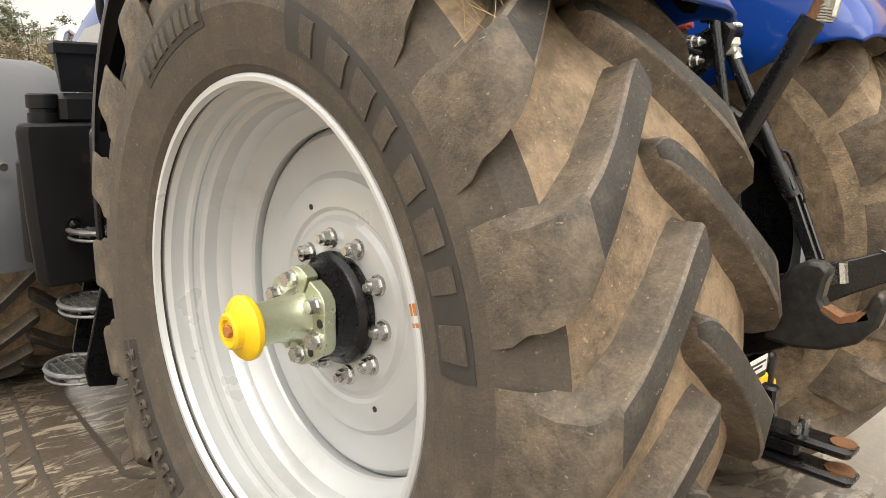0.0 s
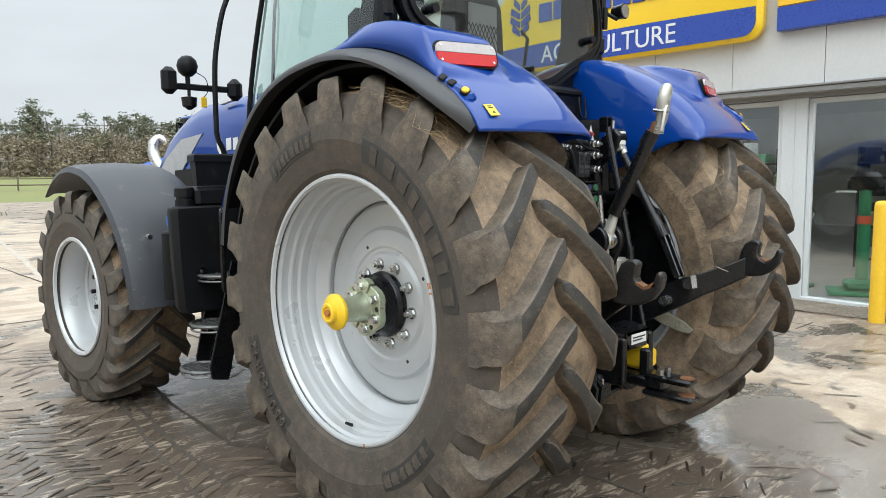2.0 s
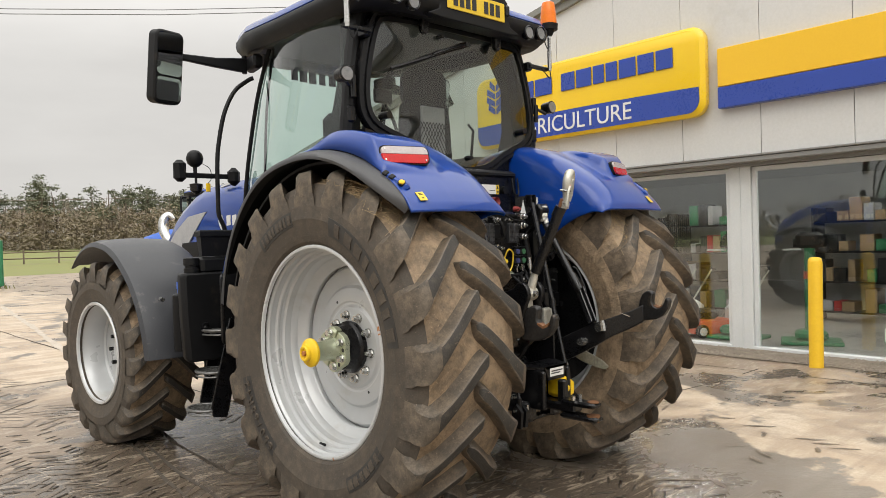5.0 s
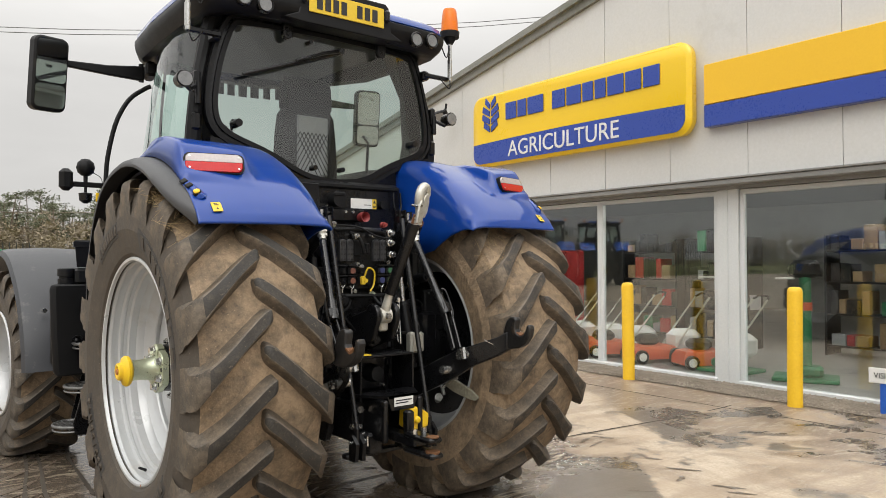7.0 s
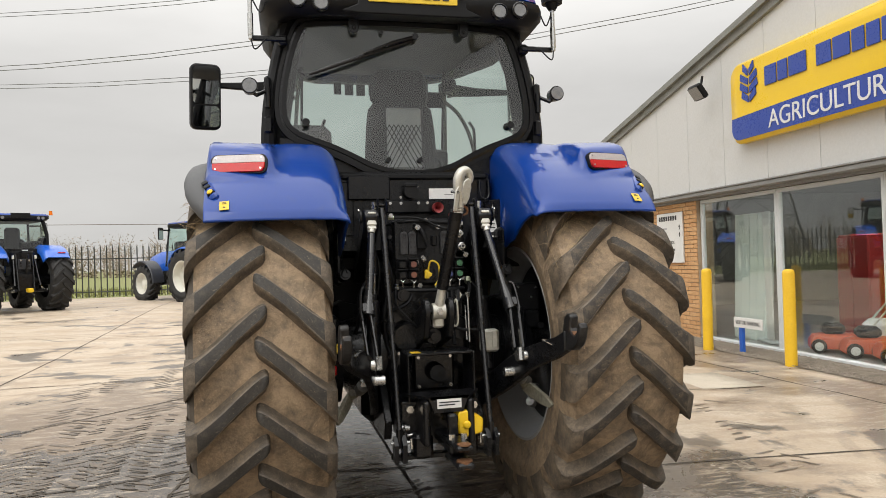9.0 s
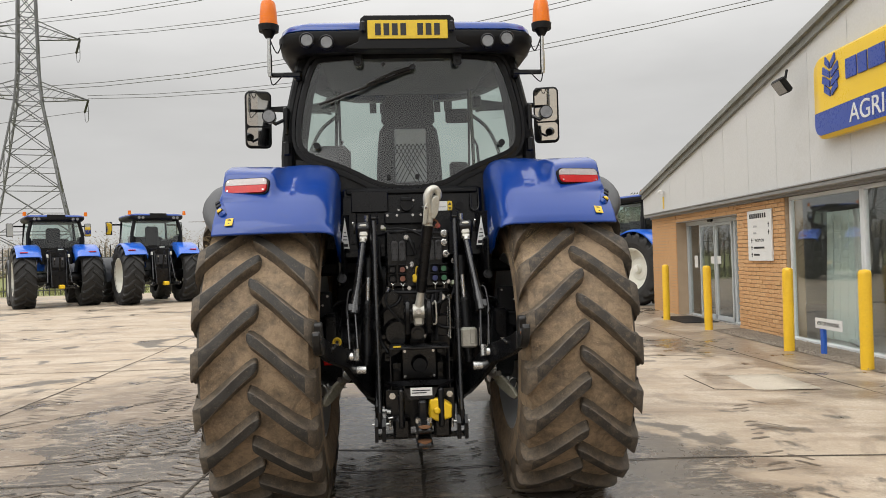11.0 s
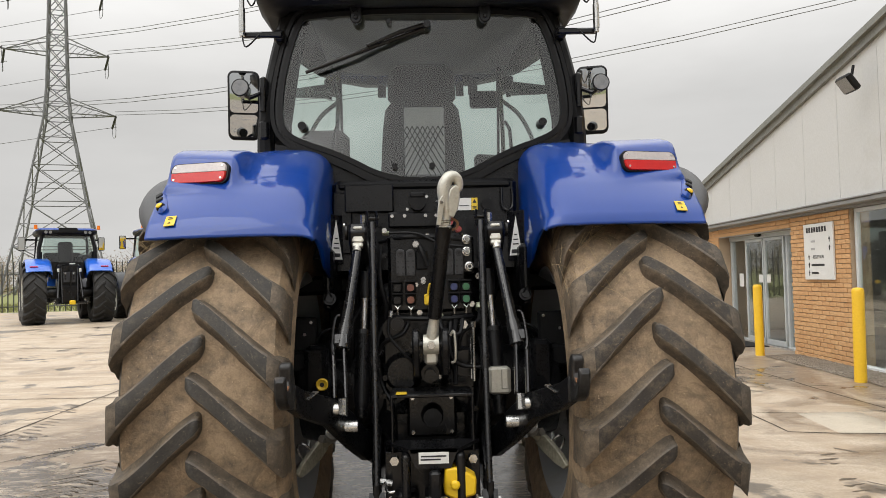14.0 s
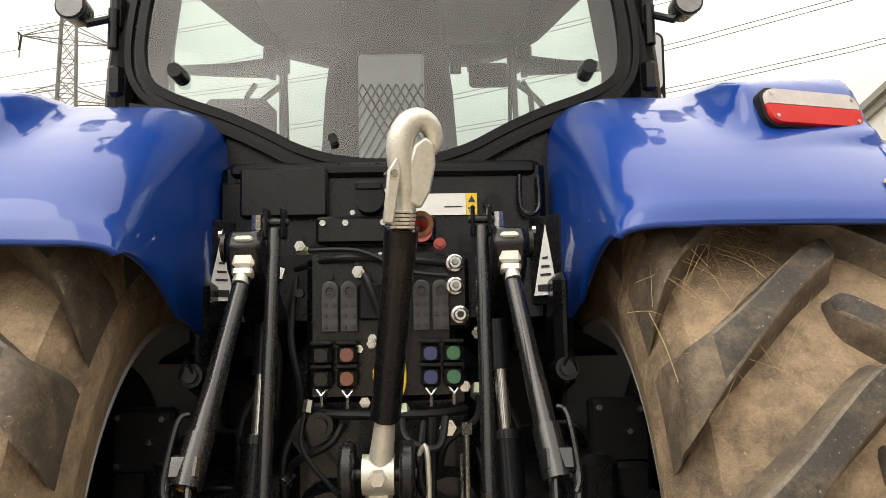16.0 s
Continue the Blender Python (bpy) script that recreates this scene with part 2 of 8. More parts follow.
RUST = mat("rusty_steel", (0.20, 0.085, 0.03), (0.11, 0.055, 0.03), 0.75, 0.2, 20, 150, 0.4)
YELLOW = mat("yellow_plastic", (0.80, 0.53, 0.015), (0.74, 0.47, 0.012), 0.42, 0.0, 6, 100, 0.08)
BOLLARD = mat("yellow_bollard_paint", (0.80, 0.50, 0.02), (0.72, 0.43, 0.015), 0.5, 0.0, 2.5, 40, 0.15, 0, (0.42, 0.30, 0.08), 0.1)
AMBER = mat("amber_lens", (0.80, 0.20, 0.004), (0.66, 0.13, 0.003), 0.30, 0.0, 20, 200, 0.2, 0.15, None, 0, 0.1, 0.3)
RED = mat("red_lens", (0.50, 0.008, 0.008), (0.40, 0.006, 0.006), 0.2, 0.0, 30, 300, 0.15, 0.3, None, 0, 0.1, 0.3)
CLEAR = mat("clear_lens", (0.50, 0.46, 0.45), (0.36, 0.33, 0.33), 0.22, 0.1, 40, 400, 0.2, 0.3)
LAMP = mat("lamp_lens", (0.26, 0.265, 0.27), (0.15, 0.155, 0.16), 0.2, 0.2, 40, 300, 0.1, 0.3)
LABEL = mat("label_white", (0.72, 0.72, 0.70), (0.64, 0.64, 0.62), 0.5)
LABEL_Y = mat("label_yellow", (0.74, 0.52, 0.03), (0.66, 0.45, 0.03), 0.45)
INK = mat("dark_ink", (0.02, 0.02, 0.022), None, 0.6)
FABRIC = mat("seat_fabric", (0.010, 0.0103, 0.0115), (0.017, 0.017, 0.0185), 0.85, 0.0, 8, 60, 0.1)
PAPER = mat("grey_sheet", (0.42, 0.42, 0.42), (0.34, 0.34, 0.35), 0.6, 0.0, 9, 60, 0.3)
CAB_GLASS = glass("tinted_cab_glass", (0.64, 0.68, 0.66), 1.0, 0.0, 0.075)
SIDE_GLASS = glass("green_cab_glass", (0.78, 0.90, 0.86), 1.0, 0.0, 0.06)
SHOP_GLASS = glass("shop_glass", (0.92, 0.95, 0.94), 1.0, 0.0, 0.085)
MIRROR = mat("mirror_glass", (0.55, 0.57, 0.58), (0.55, 0.57, 0.58), 0.02, 1.0, 1, 1, 0, 0, None, 0, 0.0)


def rubber(name, dark, pale, dust, cover, most, clods=0.3):
    """Rubber from dark to pale, with dust laid over a share of it."""
    m, nt, b = material(name)
    n1, n2, n3 = tex(nt, 2.2, 8, 0.65), tex(nt, 16.0, 8, 0.72), tex(nt, 160.0, 4)
    base = ramp(nt, blend(nt, 0.5, n2, n3), [(0.35, dark), (0.65, pale)])
    soil = ramp(nt, blend(nt, 0.5, n3, n2), [(0.32, tuple(0.72 * k for k in dust)), (0.68, tuple(1.12 * k for k in dust))])
    f = blend(nt, 0.55, n1, n2)
    col = blend(nt, ramp(nt, f, [(0.64 - 0.4 * cover, 0.0), (0.86 - 0.4 * cover, most)]), base, soil)
    # thin scuffs and cracks
    sc = ramp(nt, tex(nt, 34.0, 4, 0.8, distort=2.5), [(0.60, 0.0), (0.68, 0.35)])
    col = blend(nt, sc, col, tuple(0.6 * k for k in dust))
    smear = ramp(nt, tex(nt, 4.5, 9, 0.75, distort=1.8), [(0.52, 0.0), (0.63, 0.55)])
    col = blend(nt, smear, col, tuple(lerp(d, p, 0.4) for d, p in zip(dark, pale)))
    fleck = ramp(nt, tex(nt, 95.0, 3, 0.6), [(0.66, 0.0), (0.72, 0.6)])
    col = blend(nt, fleck, col, tuple(1.5 * k for k in dust))
    nt.links.new(col, b.inputs["Base Color"])
    nt.links.new(ramp(nt, f, [(0.3, 0.46), (0.7, 0.85)]), b.inputs["Roughness"])
    b.inputs["Specular IOR Level"].default_value = 0.35
    bump(nt, b, n2, clods, 0.008 + 0.01 * clods)
    bump(nt, b, n3, 0.3, 0.003)
    return m


def vary(m, lo, hi):
    nt = m.node_tree
    b = nt.nodes["Principled BSDF"]
    src = b.inputs["Base Color"].links[0].from_socket
    oi = nt.nodes.new("ShaderNodeObjectInfo")
    nt.links.new(blend(nt, 1.0, src, ramp(nt, oi.outputs["Random"], [(0.0, lo), (1.0, hi)]), "MULTIPLY"), b.inputs["Base Color"])


TREAD = rubber("muddy_tread_rubber", (0.07, 0.055, 0.04), (0.14, 0.105, 0.07), (0.36, 0.262, 0.168), 0.76, 0.92, 0.9)
LUG = rubber("worn_lug_rubber", (0.022, 0.021, 0.019), (0.055, 0.049, 0.042), (0.21, 0.165, 0.115), 0.22, 0.55)
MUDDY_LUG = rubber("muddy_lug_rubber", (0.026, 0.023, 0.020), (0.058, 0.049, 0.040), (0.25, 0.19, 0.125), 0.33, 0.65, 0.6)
SIDEWALL = rubber("dusty_sidewall_rubber", (0.050, 0.042, 0.034), (0.082, 0.069, 0.055), (0.155, 0.122, 0.088), 0.42, 0.6)
NEW_TYRE = rubber("clean_tyre_rubber", (0.020, 0.020, 0.020), (0.034, 0.033, 0.032), (0.10, 0.09, 0.075), 0.05, 0.4)
MARK = mat("sidewall_mark", (0.026, 0.024, 0.022), (0.036, 0.033, 0.030), 0.6)
vary(LUG, 0.8, 1.25)
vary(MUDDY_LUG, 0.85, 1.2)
EDGE = rubber("dusty_lug_edge", (0.060, 0.053, 0.045), (0.15, 0.125, 0.10), (0.27, 0.21, 0.15), 0.40, 0.8, 0.3)
FLANK = rubber("dusty_lug_flank", (0.050, 0.042, 0.033), (0.11, 0.086, 0.062), (0.25, 0.19, 0.13), 0.44, 0.8, 0.6)
SHOULDER = rubber("scuffed_shoulder_rubber", (0.046, 0.040, 0.033), (0.096, 0.081, 0.064), (0.23, 0.178, 0.125), 0.42, 0.7, 0.5)

# ---- ground ----


def ground_z(x, y):
    fall = -0.08 * smooth(1.5, 4.6, x - 0.047 * y)
    rise = 0.26 * smooth(7, 22, math.hypot(x, y)) * smooth(3.0, -6.0, x)
    field = 1.6 * smooth(48, 92, math.hypot(x, y)) * smooth(-8, 12, x) * smooth(0, 25, y)
    return fall + rise + field + 0.006 * noise.noise((x * 0.6, y * 0.6, 0.0))


def concrete_material():
    m, nt, b = material("concrete_yard")
    big, mid, fine = tex(nt, 0.22, 6, 0.6), tex(nt, 1.3, 8, 0.65, distort=0.6), tex(nt, 45.0, 4)
    dry = ramp(nt, blend(nt, 0.5, fine, tex(nt, 14.0, 7, 0.75)), [(0.32, (0.36, 0.295, 0.222)), (0.68, (0.56, 0.475, 0.37))])
    dry = blend(nt, ramp(nt, mid, [(0.42, 0.0), (0.62, 0.75)]), dry, (0.37, 0.285, 0.20))
    # brown mud film, heavier on the tractor's left
    co = nt.nodes.new("ShaderNodeTexCoord")
    sp = nt.nodes.new("ShaderNodeSeparateXYZ")
    nt.links.new(co.outputs["Object"], sp.inputs[0])
    far = nt.nodes.new("ShaderNodeVectorMath")
    far.operation, far.inputs[1].default_value = "DISTANCE", (-1.9, 1.4, 0.0)
    nt.links.new(co.outputs["Object"], far.inputs[0])
    side = nt.nodes.new("ShaderNodeMapRange")
    side.inputs["From Min"].default_value, side.inputs["From Max"].default_value = 5.0, 2.0
    side.inputs["To Min"].default_value, side.inputs["To Max"].default_value = -0.06, 0.17
    nt.links.new(far.outputs["Value"], side.inputs["Value"])
    shop = nt.nodes.new("ShaderNodeMapRange")
    shop.inputs["From Min"].default_value, shop.inputs["From Max"].default_value = 2.6, 5.2
    shop.inputs["To Min"].default_value, shop.inputs["To Max"].default_value = 0.0, 0.16
    nt.links.new(sp.outputs[0], shop.inputs["Value"])
    both = nt.nodes.new("ShaderNodeMath")
    both.operation = "ADD"
    nt.links.new(side.outputs[0], both.inputs[0])
    nt.links.new(shop.outputs[0], both.inputs[1])
    add = nt.nodes.new("ShaderNodeMath")
    add.operation = "ADD"
    nt.links.new(tex(nt, 0.75, 9, 0.68, distort=1.2), add.inputs[0])
    nt.links.new(both.outputs[0], add.inputs[1])
    mud = ramp(nt, add.outputs[0], [(0.47, 0.0), (0.60, 1.0)])
    col = blend(nt, mud, dry, ramp(nt, fine, [(0.3, (0.165, 0.12, 0.082)), (0.7, (0.26, 0.195, 0.135))]))
    # streaks left by wheels, along the yard
    streak = ramp(nt, tex(nt, 1.0, 6, 0.6, stretch=(0.35, 3.2, 1.0), distort=0.8), [(0.50, 0.0), (0.62, 0.38)])
    col = blend(nt, streak, col, (0.22, 0.16, 0.108))
    # wet patches, plus shade under the tractor put into the same mask
    wetf = blend(nt, 0.35, tex(nt, 0.42, 7, 0.6, distort=1.5), tex(nt, 2.2, 5, 0.6))
    # darker round the tractor's middle: its shade on the wet ground, as colour
    near = nt.nodes.new("ShaderNodeVectorMath")
    near.operation, near.inputs[1].default_value = "DISTANCE", (-0.35, 0.45, 0.0)
    nt.links.new(co.outputs["Object"], near.inputs[0])
    under_shade = nt.nodes.new("ShaderNodeMapRange")
    under_shade.inputs["From Min"].default_value, under_shade.inputs["From Max"].default_value = 3.0, 1.7
    under_shade.inputs["To Min"].default_value, under_shade.inputs["To Max"].default_value = 0.0, 0.26
    nt.links.new(near.outputs["Value"], under_shade.inputs["Value"])
    wet_shade = nt.nodes.new("ShaderNodeMath")
    wet_shade.operation = "ADD"
    nt.links.new(wetf, wet_shade.inputs[0])
    nt.links.new(under_shade.outputs[0], wet_shade.inputs[1])
    # wet holds both the damp patches and the shade under the tractor
    wet = ramp(nt, wet_shade.outputs[0], [(0.545, 0.0), (0.575, 1.0)])
    col = blend(nt, wet, col, blend(nt, 0.74, col, (0.058, 0.050, 0.042)))
    # dry flecks where the mud film has broken up
    fleck = ramp(nt, tex(nt, 5.0, 8, 0.72, stretch=(0.55, 2.0, 1.0), distort=1.4), [(0.52, 0.0), (0.60, 0.85)])
    col = blend(nt, blend(nt, 1.0, fleck, mud, "MULTIPLY"), col, (0.38, 0.315, 0.24))
    nt.links.new(col, b.inputs["Base Color"])
    nt.links.new(ramp(nt, blend(nt, 0.5, wet, mud), [(0.0, 0.66), (0.45, 0.38), (1.0, 0.20)]), b.inputs["Roughness"])
    b.inputs["Specular IOR Level"].default_value = 0.4
    bump(nt, b, fine, 0.18, 0.006)
    bump(nt, b, mid, 0.35, 0.02)
    return m


CONCRETE = concrete_material()
GRASS_M = mat("rough_grass", (0.15, 0.18, 0.045), (0.20, 0.19, 0.07), 0.9, 0, 0.3, 8, 0.5, 0, (0.17, 0.14, 0.08), 0.3)
xs = sorted(set([-900.0, -400, -200, -100, -60] + list(np.arange(-40, 9.01, 1.0)) + [12, 16, 20, 30, 40, 55, 70, 85, 100, 130, 200, 400, 900]))
ys = sorted(set([-900.0, -300, -100, -40] + list(np.arange(-20, 48.01, 1.0)) + [52, 60, 70, 80, 90, 100, 130, 200, 400, 900]))
mb = Mb()
nx = len(xs)
vs = [(x, y, ground_z(x, y)) for y in ys for x in xs]
for j in range(len(ys) - 1):
    for i in range(nx - 1):
        mb.cur = 1 if (ys[j] >= 30 and xs[i] < 4) or ys[j] >= 48 or xs[i] < -45 or xs[i] > 40 else 0
        mb.f.append([j * nx + i, j * nx + i + 1, (j + 1) * nx + i + 1, (j + 1) * nx + i])
        mb.m.append(mb.cur)
mb.v = vs
tagged(part("ground", mb, [CONCRETE, GRASS_M], angle=60), "pale brown concrete yard with wet patches, mud and painted shade under the tractor", "ground", kind="structure")

# recessed joints between the cast slabs
JOINT = mat("joint_dirt", (0.045, 0.036, 0.026), (0.075, 0.06, 0.045), 0.9)


def ground_strip(pts, w, mt, name, label, z=0.004):
    mb = Mb()
    for (x0, y0), (x1, y1) in zip(pts, pts[1:]):
        n = max(2, int(math.hypot(x1 - x0, y1 - y0) / 0.25))
        d = Vector((x1 - x0, y1 - y0)).normalized()
        row = []
        for k in range(n + 1):
            x, y = lerp(x0, x1, k / n), lerp(y0, y1, k / n)
            jx = w * (0.5 + 0.35 * noise.noise((x * 3, y * 3, 1)))
            wob = 0.02 * noise.noise((x * 1.5, y * 1.5, 4))
            row.append([(x + sg * d.y * jx + wob, y - sg * d.x * jx, ground_z(x, y) + z) for sg in (-1, 1)])
        mb.loft(row, False)
    return tagged(part(name, mb, mt), label, name.replace("_", " "), kind="structure")


for pts in ([(-4.2, -12), (-4.0, 40)], [(-0.1, -12), (0.3, 26)], [(4.6, -12), (5.2, 18)], [(-20, 0.55), (5.0, 0.2)], [(-20, 6.4), (5.2, 5.6)], [(-20, 12.5), (5.3, 11.6)], [(-8, -5), (5.0, -5.2)], [(-8, -1.9), (-1.2, 4.8)]):
    ground_strip(pts, 0.022, JOINT, "slab_joint", "dark dirt-filled joint between concrete slabs")
for pts in ([(-1.10, 3.0), (-1.20, 2.21), (-1.38, 1.25), (-1.48, 0.47), (-1.56, -0.6)], [(-1.02, 3.0), (-1.13, 2.15), (-1.26, 1.29), (-1.31, 0.6)], [(-0.86, 2.6), (-0.95, 2.1), (-1.03, 1.08), (-0.89, 0.95), (0.2, 0.75)], [(-1.37, 1.23), (-2.02, 1.01), (-4.1, 0.72)], [(-0.95, 0.74), (-1.47, 0.65)]):
    ground_strip(pts, 0.024, JOINT, "slab_joint", "dark dirt-filled joint between concrete slabs")


def tread_prints():
    """Short bars of wet mud pressed off a tyre, in slanted rows."""
    rnd = random.Random(21)
    mb = Mb()
    for y0, y1, x0, x1 in ((-1.5, 1.0, -0.50, 0.80), (-3.6, 0.2, -2.9, -1.75), (0.9, 3.4, -2.5, -1.5)):
        y = y0
        while y < y1:
            x, k = x0, 0
            while x < x1:
                w, t = rnd.uniform(0.09, 0.16), rnd.uniform(0.010, 0.020)
                if rnd.random() < 0.62:
                    ang = radians((28 if k % 2 else -32) + rnd.uniform(-6, 6))
                    c, sn = math.cos(ang), math.sin(ang)
                    px, py = x + rnd.uniform(-0.01, 0.01), y + rnd.uniform(-0.012, 0.012)
                    zz = ground_z(px, py) + 0.0045
                    mb.add([(px + c * u - sn * v, py + sn * u + c * v, zz) for u, v in ((-w / 2, -t * 0.3), (-w / 3, -t / 2), (w / 3, -t / 2), (w / 2, -t * 0.2), (w / 2.3, t / 2), (-w / 3, t * 0.4))], [(0, 1, 2, 3, 4, 5)])
                x += 0.19
                k += 1
            y += 0.098
    return mb


tagged(part("tread_prints", tread_prints(), mat("wet_print_mud", (0.045, 0.036, 0.027), (0.085, 0.066, 0.048), 0.4, 0, 6, 40, 0.2), None, "", 40, 0, 0.002), "dark bars of mud pressed onto the concrete by tyres", "mud prints", kind="stuff")
# access cover set in the concrete
ground_strip([(3.35, 3.85), (3.30, 2.90), (4.45, 2.78), (4.50, 3.80), (3.35, 3.85)], 0.018, JOINT, "cover_joint", "dark joint round a concrete cover")
mb = Mb()
mb.grid(lambda u, v: (lerp(lerp(3.35, 4.50, u), lerp(3.30, 4.45, u), 1 - v) , lerp(lerp(2.90, 2.78, u), lerp(3.85, 3.80, u), v), ground_z(3.9, 3.3) + 0.0035), 4, 4)
tagged(part("access_cover", mb, mat("pale_cover_concrete", (0.52, 0.46, 0.37), (0.44, 0.385, 0.305), 0.7, 0, 2.5, 60, 0.3, 0, (0.3, 0.25, 0.19), 0.15), None, "", 40, 0, 0.003), "pale concrete access cover set flush in the yard", "access cover", kind="structure")
ground_strip([(1.75, 19.0), (0.80, 12.6), (0.10, 8.2), (-0.35, 5.6)], 0.10, mat("pale_drain_concrete", (0.46, 0.41, 0.34), (0.34, 0.295, 0.24), 0.75, 0, 4, 40, 0.4), "drain_channel", "pale concrete drain channel across the yard", 0.005)

# gravel bed along the shop front
GRAVEL = mat("gravel", (0.22, 0.18, 0.135), (0.085, 0.07, 0.052), 0.9, 0, 7, 38, 1.0)
BT = pose(0, 0, 0, 0, 0, -math.degrees(math.atan(0.047))) @ Matrix.Translation((0, 0.284, 0))
WX, BRX, GLX, DRX = 6.04, 6.16, 6.26, 6.46
G0 = -0.085


def local(mb):
    mb.v = [tuple(BT @ Vector(p)) for p in mb.v]
    return mb


bed = Mb()
bed.grid(lambda u, v: (lerp(5.52 + 0.03 * noise.noise((v * 60, 0, 0)), 6.30, u), lerp(-20, 8.9, v), G0 + 0.012 + 0.03 * math.sin(u * 3.1) * 0.6 + 0.008 * noise.noise((u * 8, v * 190, 2))), 6, 190)
tagged(part("gravel_bed", local(bed), GRAVEL), "bed of brown gravel along the shop front", "gravel", kind="structure")
peb = Mb()
rg = random.Random(5)
for k in range(4200):
    x, y, r = rg.uniform(5.5, 6.2), rg.uniform(-3, 8.6), rg.uniform(0.007, 0.021)
    z = G0 + 0.02
    peb.add([(x - r, y, z), (x, y - r, z), (x + r, y, z), (x, y + r, z), (x, y, z + r * 0.9)], [(0, 1, 4), (1, 2, 4), (2, 3, 4), (3, 0, 4)])
tagged(part("pebbles", local(peb), mat("pebble", (0.30, 0.26, 0.21), (0.16, 0.13, 0.10), 0.85)), "loose brown pebbles", "pebbles", kind="stuff")

# ---- showroom building ----
CLAD = mat("white_cladding", (0.60, 0.60, 0.59), (0.54, 0.54, 0.525), 0.42, 0, 0.35, 30, 0.03, 0, (0.47, 0.46, 0.43), 0.10)
TRIM = mat("grey_trim", (0.20, 0.20, 0.19), (0.25, 0.25, 0.24), 0.45, 0, 1.5, 60, 0.05)
ROOFING = mat("grey_roof_edge", (0.24, 0.24, 0.225), (0.17, 0.175, 0.155), 0.6, 0, 1.2, 40, 0.1, 0, (0.12, 0.13, 0.08), 0.2)
FRAME = mat("white_window_frame", (0.62, 0.64, 0.64), (0.55, 0.57, 0.57), 0.4, 0, 1, 50, 0.02)
DFRAME = mat("silver_door_frame", (0.52, 0.55, 0.56), (0.46, 0.49, 0.50), 0.35, 0.2, 1, 50, 0.02)
SIGN_Y = mat("sign_yellow", (0.84, 0.56, 0.010), (0.80, 0.52, 0.010), 0.32, 0, 1, 40, 0.02, 0.3)
BAND_Y = mat("band_yellow", (0.81, 0.49, 0.02), (0.78, 0.46, 0.018), 0.4, 0, 1, 40, 0.02)
SIGN_B = mat("sign_blue", (0.012, 0.045, 0.30), (0.014, 0.05, 0.33), 0.30, 0, 1, 40, 0.02, 0.4)
WHITE = mat("white_letters", (0.78, 0.78, 0.77), None, 0.45)
CLEAN = mat("interior_wall", (0.36, 0.35, 0.32), (0.27, 0.265, 0.25), 0.8)
SHOP_FLOOR = mat("shop_floor", (0.34, 0.33, 0.31), (0.26, 0.25, 0.24), 0.35, 0, 1, 30, 0.05)
EAVE = 2.43


def roof_z(y):
    return 6.42 - 0.194 * abs(y + 3.2)


wall = Mb().prism([(14.5, EAVE - 0.02), (14.5, roof_z(14.5) - 0.02), (-3.2, roof_z(-3.2)), (-21, roof_z(-21)), (-21, EAVE - 0.02)], WX + 0.045, WX + 0.20, "yz")
clad = tagged(part("wall_cladding", local(wall), TRIM), "white metal panel cladding on the gable", "wall", kind="structure")
for k in range(-19, 14):
    y0, y1 = 0.57 + 1.095 * k + 0.004, 0.57 + 1.095 * (k + 1) - 0.004
    y1 = min(y1, 14.5)
    ps = [(y0, EAVE), (y1, EAVE), (y1, roof_z(y1) - 0.02)] + ([(-3.2, roof_z(-3.2))] if y0 < -3.2 < y1 else []) + [(y0, roof_z(y0) - 0.02)]
    part("panel", local(Mb().prism(ps, WX, WX + 0.042, "yz")), CLAD, clad)
# verge trim, in two stepped strips
mb = Mb()
for a, b in ((14.75, -3.2), (-3.2, -21.2)):
    for lo, hi, x0, x1 in ((-0.06, 0.06, WX - 0.06, WX + 0.3), (0.06, 0.16, WX - 0.12, WX + 0.3)):
        mb.loft([[(x, y, roof_z(y) + z) for x, z in ((x0, lo), (x1, lo), (x1, hi), (x0, hi))] for y in (a, b)], True, True)
tagged(part("roof_verge", local(mb), ROOFING), "stepped grey metal verge along the roof", "roof edge", kind="structure")
mb = Mb()
for a, b in ((14.75, -3.2), (-3.2, -21.2)):
    mb.loft([[(x, y, roof_z(y) + z) for x, z in ((WX + 0.1, 0.05), (WX + 26, 0.05), (WX + 26, 0.12), (WX + 0.1, 0.12))] for y in (a, b)], True, True)
tagged(part("roof", local(mb), ROOFING), "grey sheet roof of the showroom", "roof", kind="structure")
mb = Mb().box((WX + 0.03, -3.25, EAVE - 0.035), (0.20, 35.55, 0.07), None, 0.01).box((WX - 0.02, -3.25, EAVE + 0.012), (0.14, 35.55, 0.026), None, 0.006).box((WX + 0.17, -3.25, EAVE - 0.085), (0.16, 35.55, 0.05))
tagged(part("trim", local(mb), TRIM), "grey metal trim under the cladding", "trim", kind="structure")
mb = Mb().box((WX + 13, 14.4, 1.6), (26 - 0.3, 0.2, 3.4)).box((WX + 13, -20.9, 1.6), (25.7, 0.2, 3.4)).box((WX + 13.0, -3.3, 1.6), (0.2, 34.9, 3.3))
tagged(part("wall_inner", local(mb), CLEAN), "plain pale showroom walls", "wall", kind="structure")
tagged(part("ceiling", local(Mb().box((WX + 6.8, -3.3, 3.05), (12.4, 34.9, 0.08))), CLEAN), "pale showroom ceiling", "ceiling", kind="structure")
tagged(part("floor", local(Mb().box((WX + 6.75, -3.3, G0 - 0.02), (12.9, 34.9, 0.08))), SHOP_FLOOR), "dark shiny showroom floor", "floor", kind="structure")
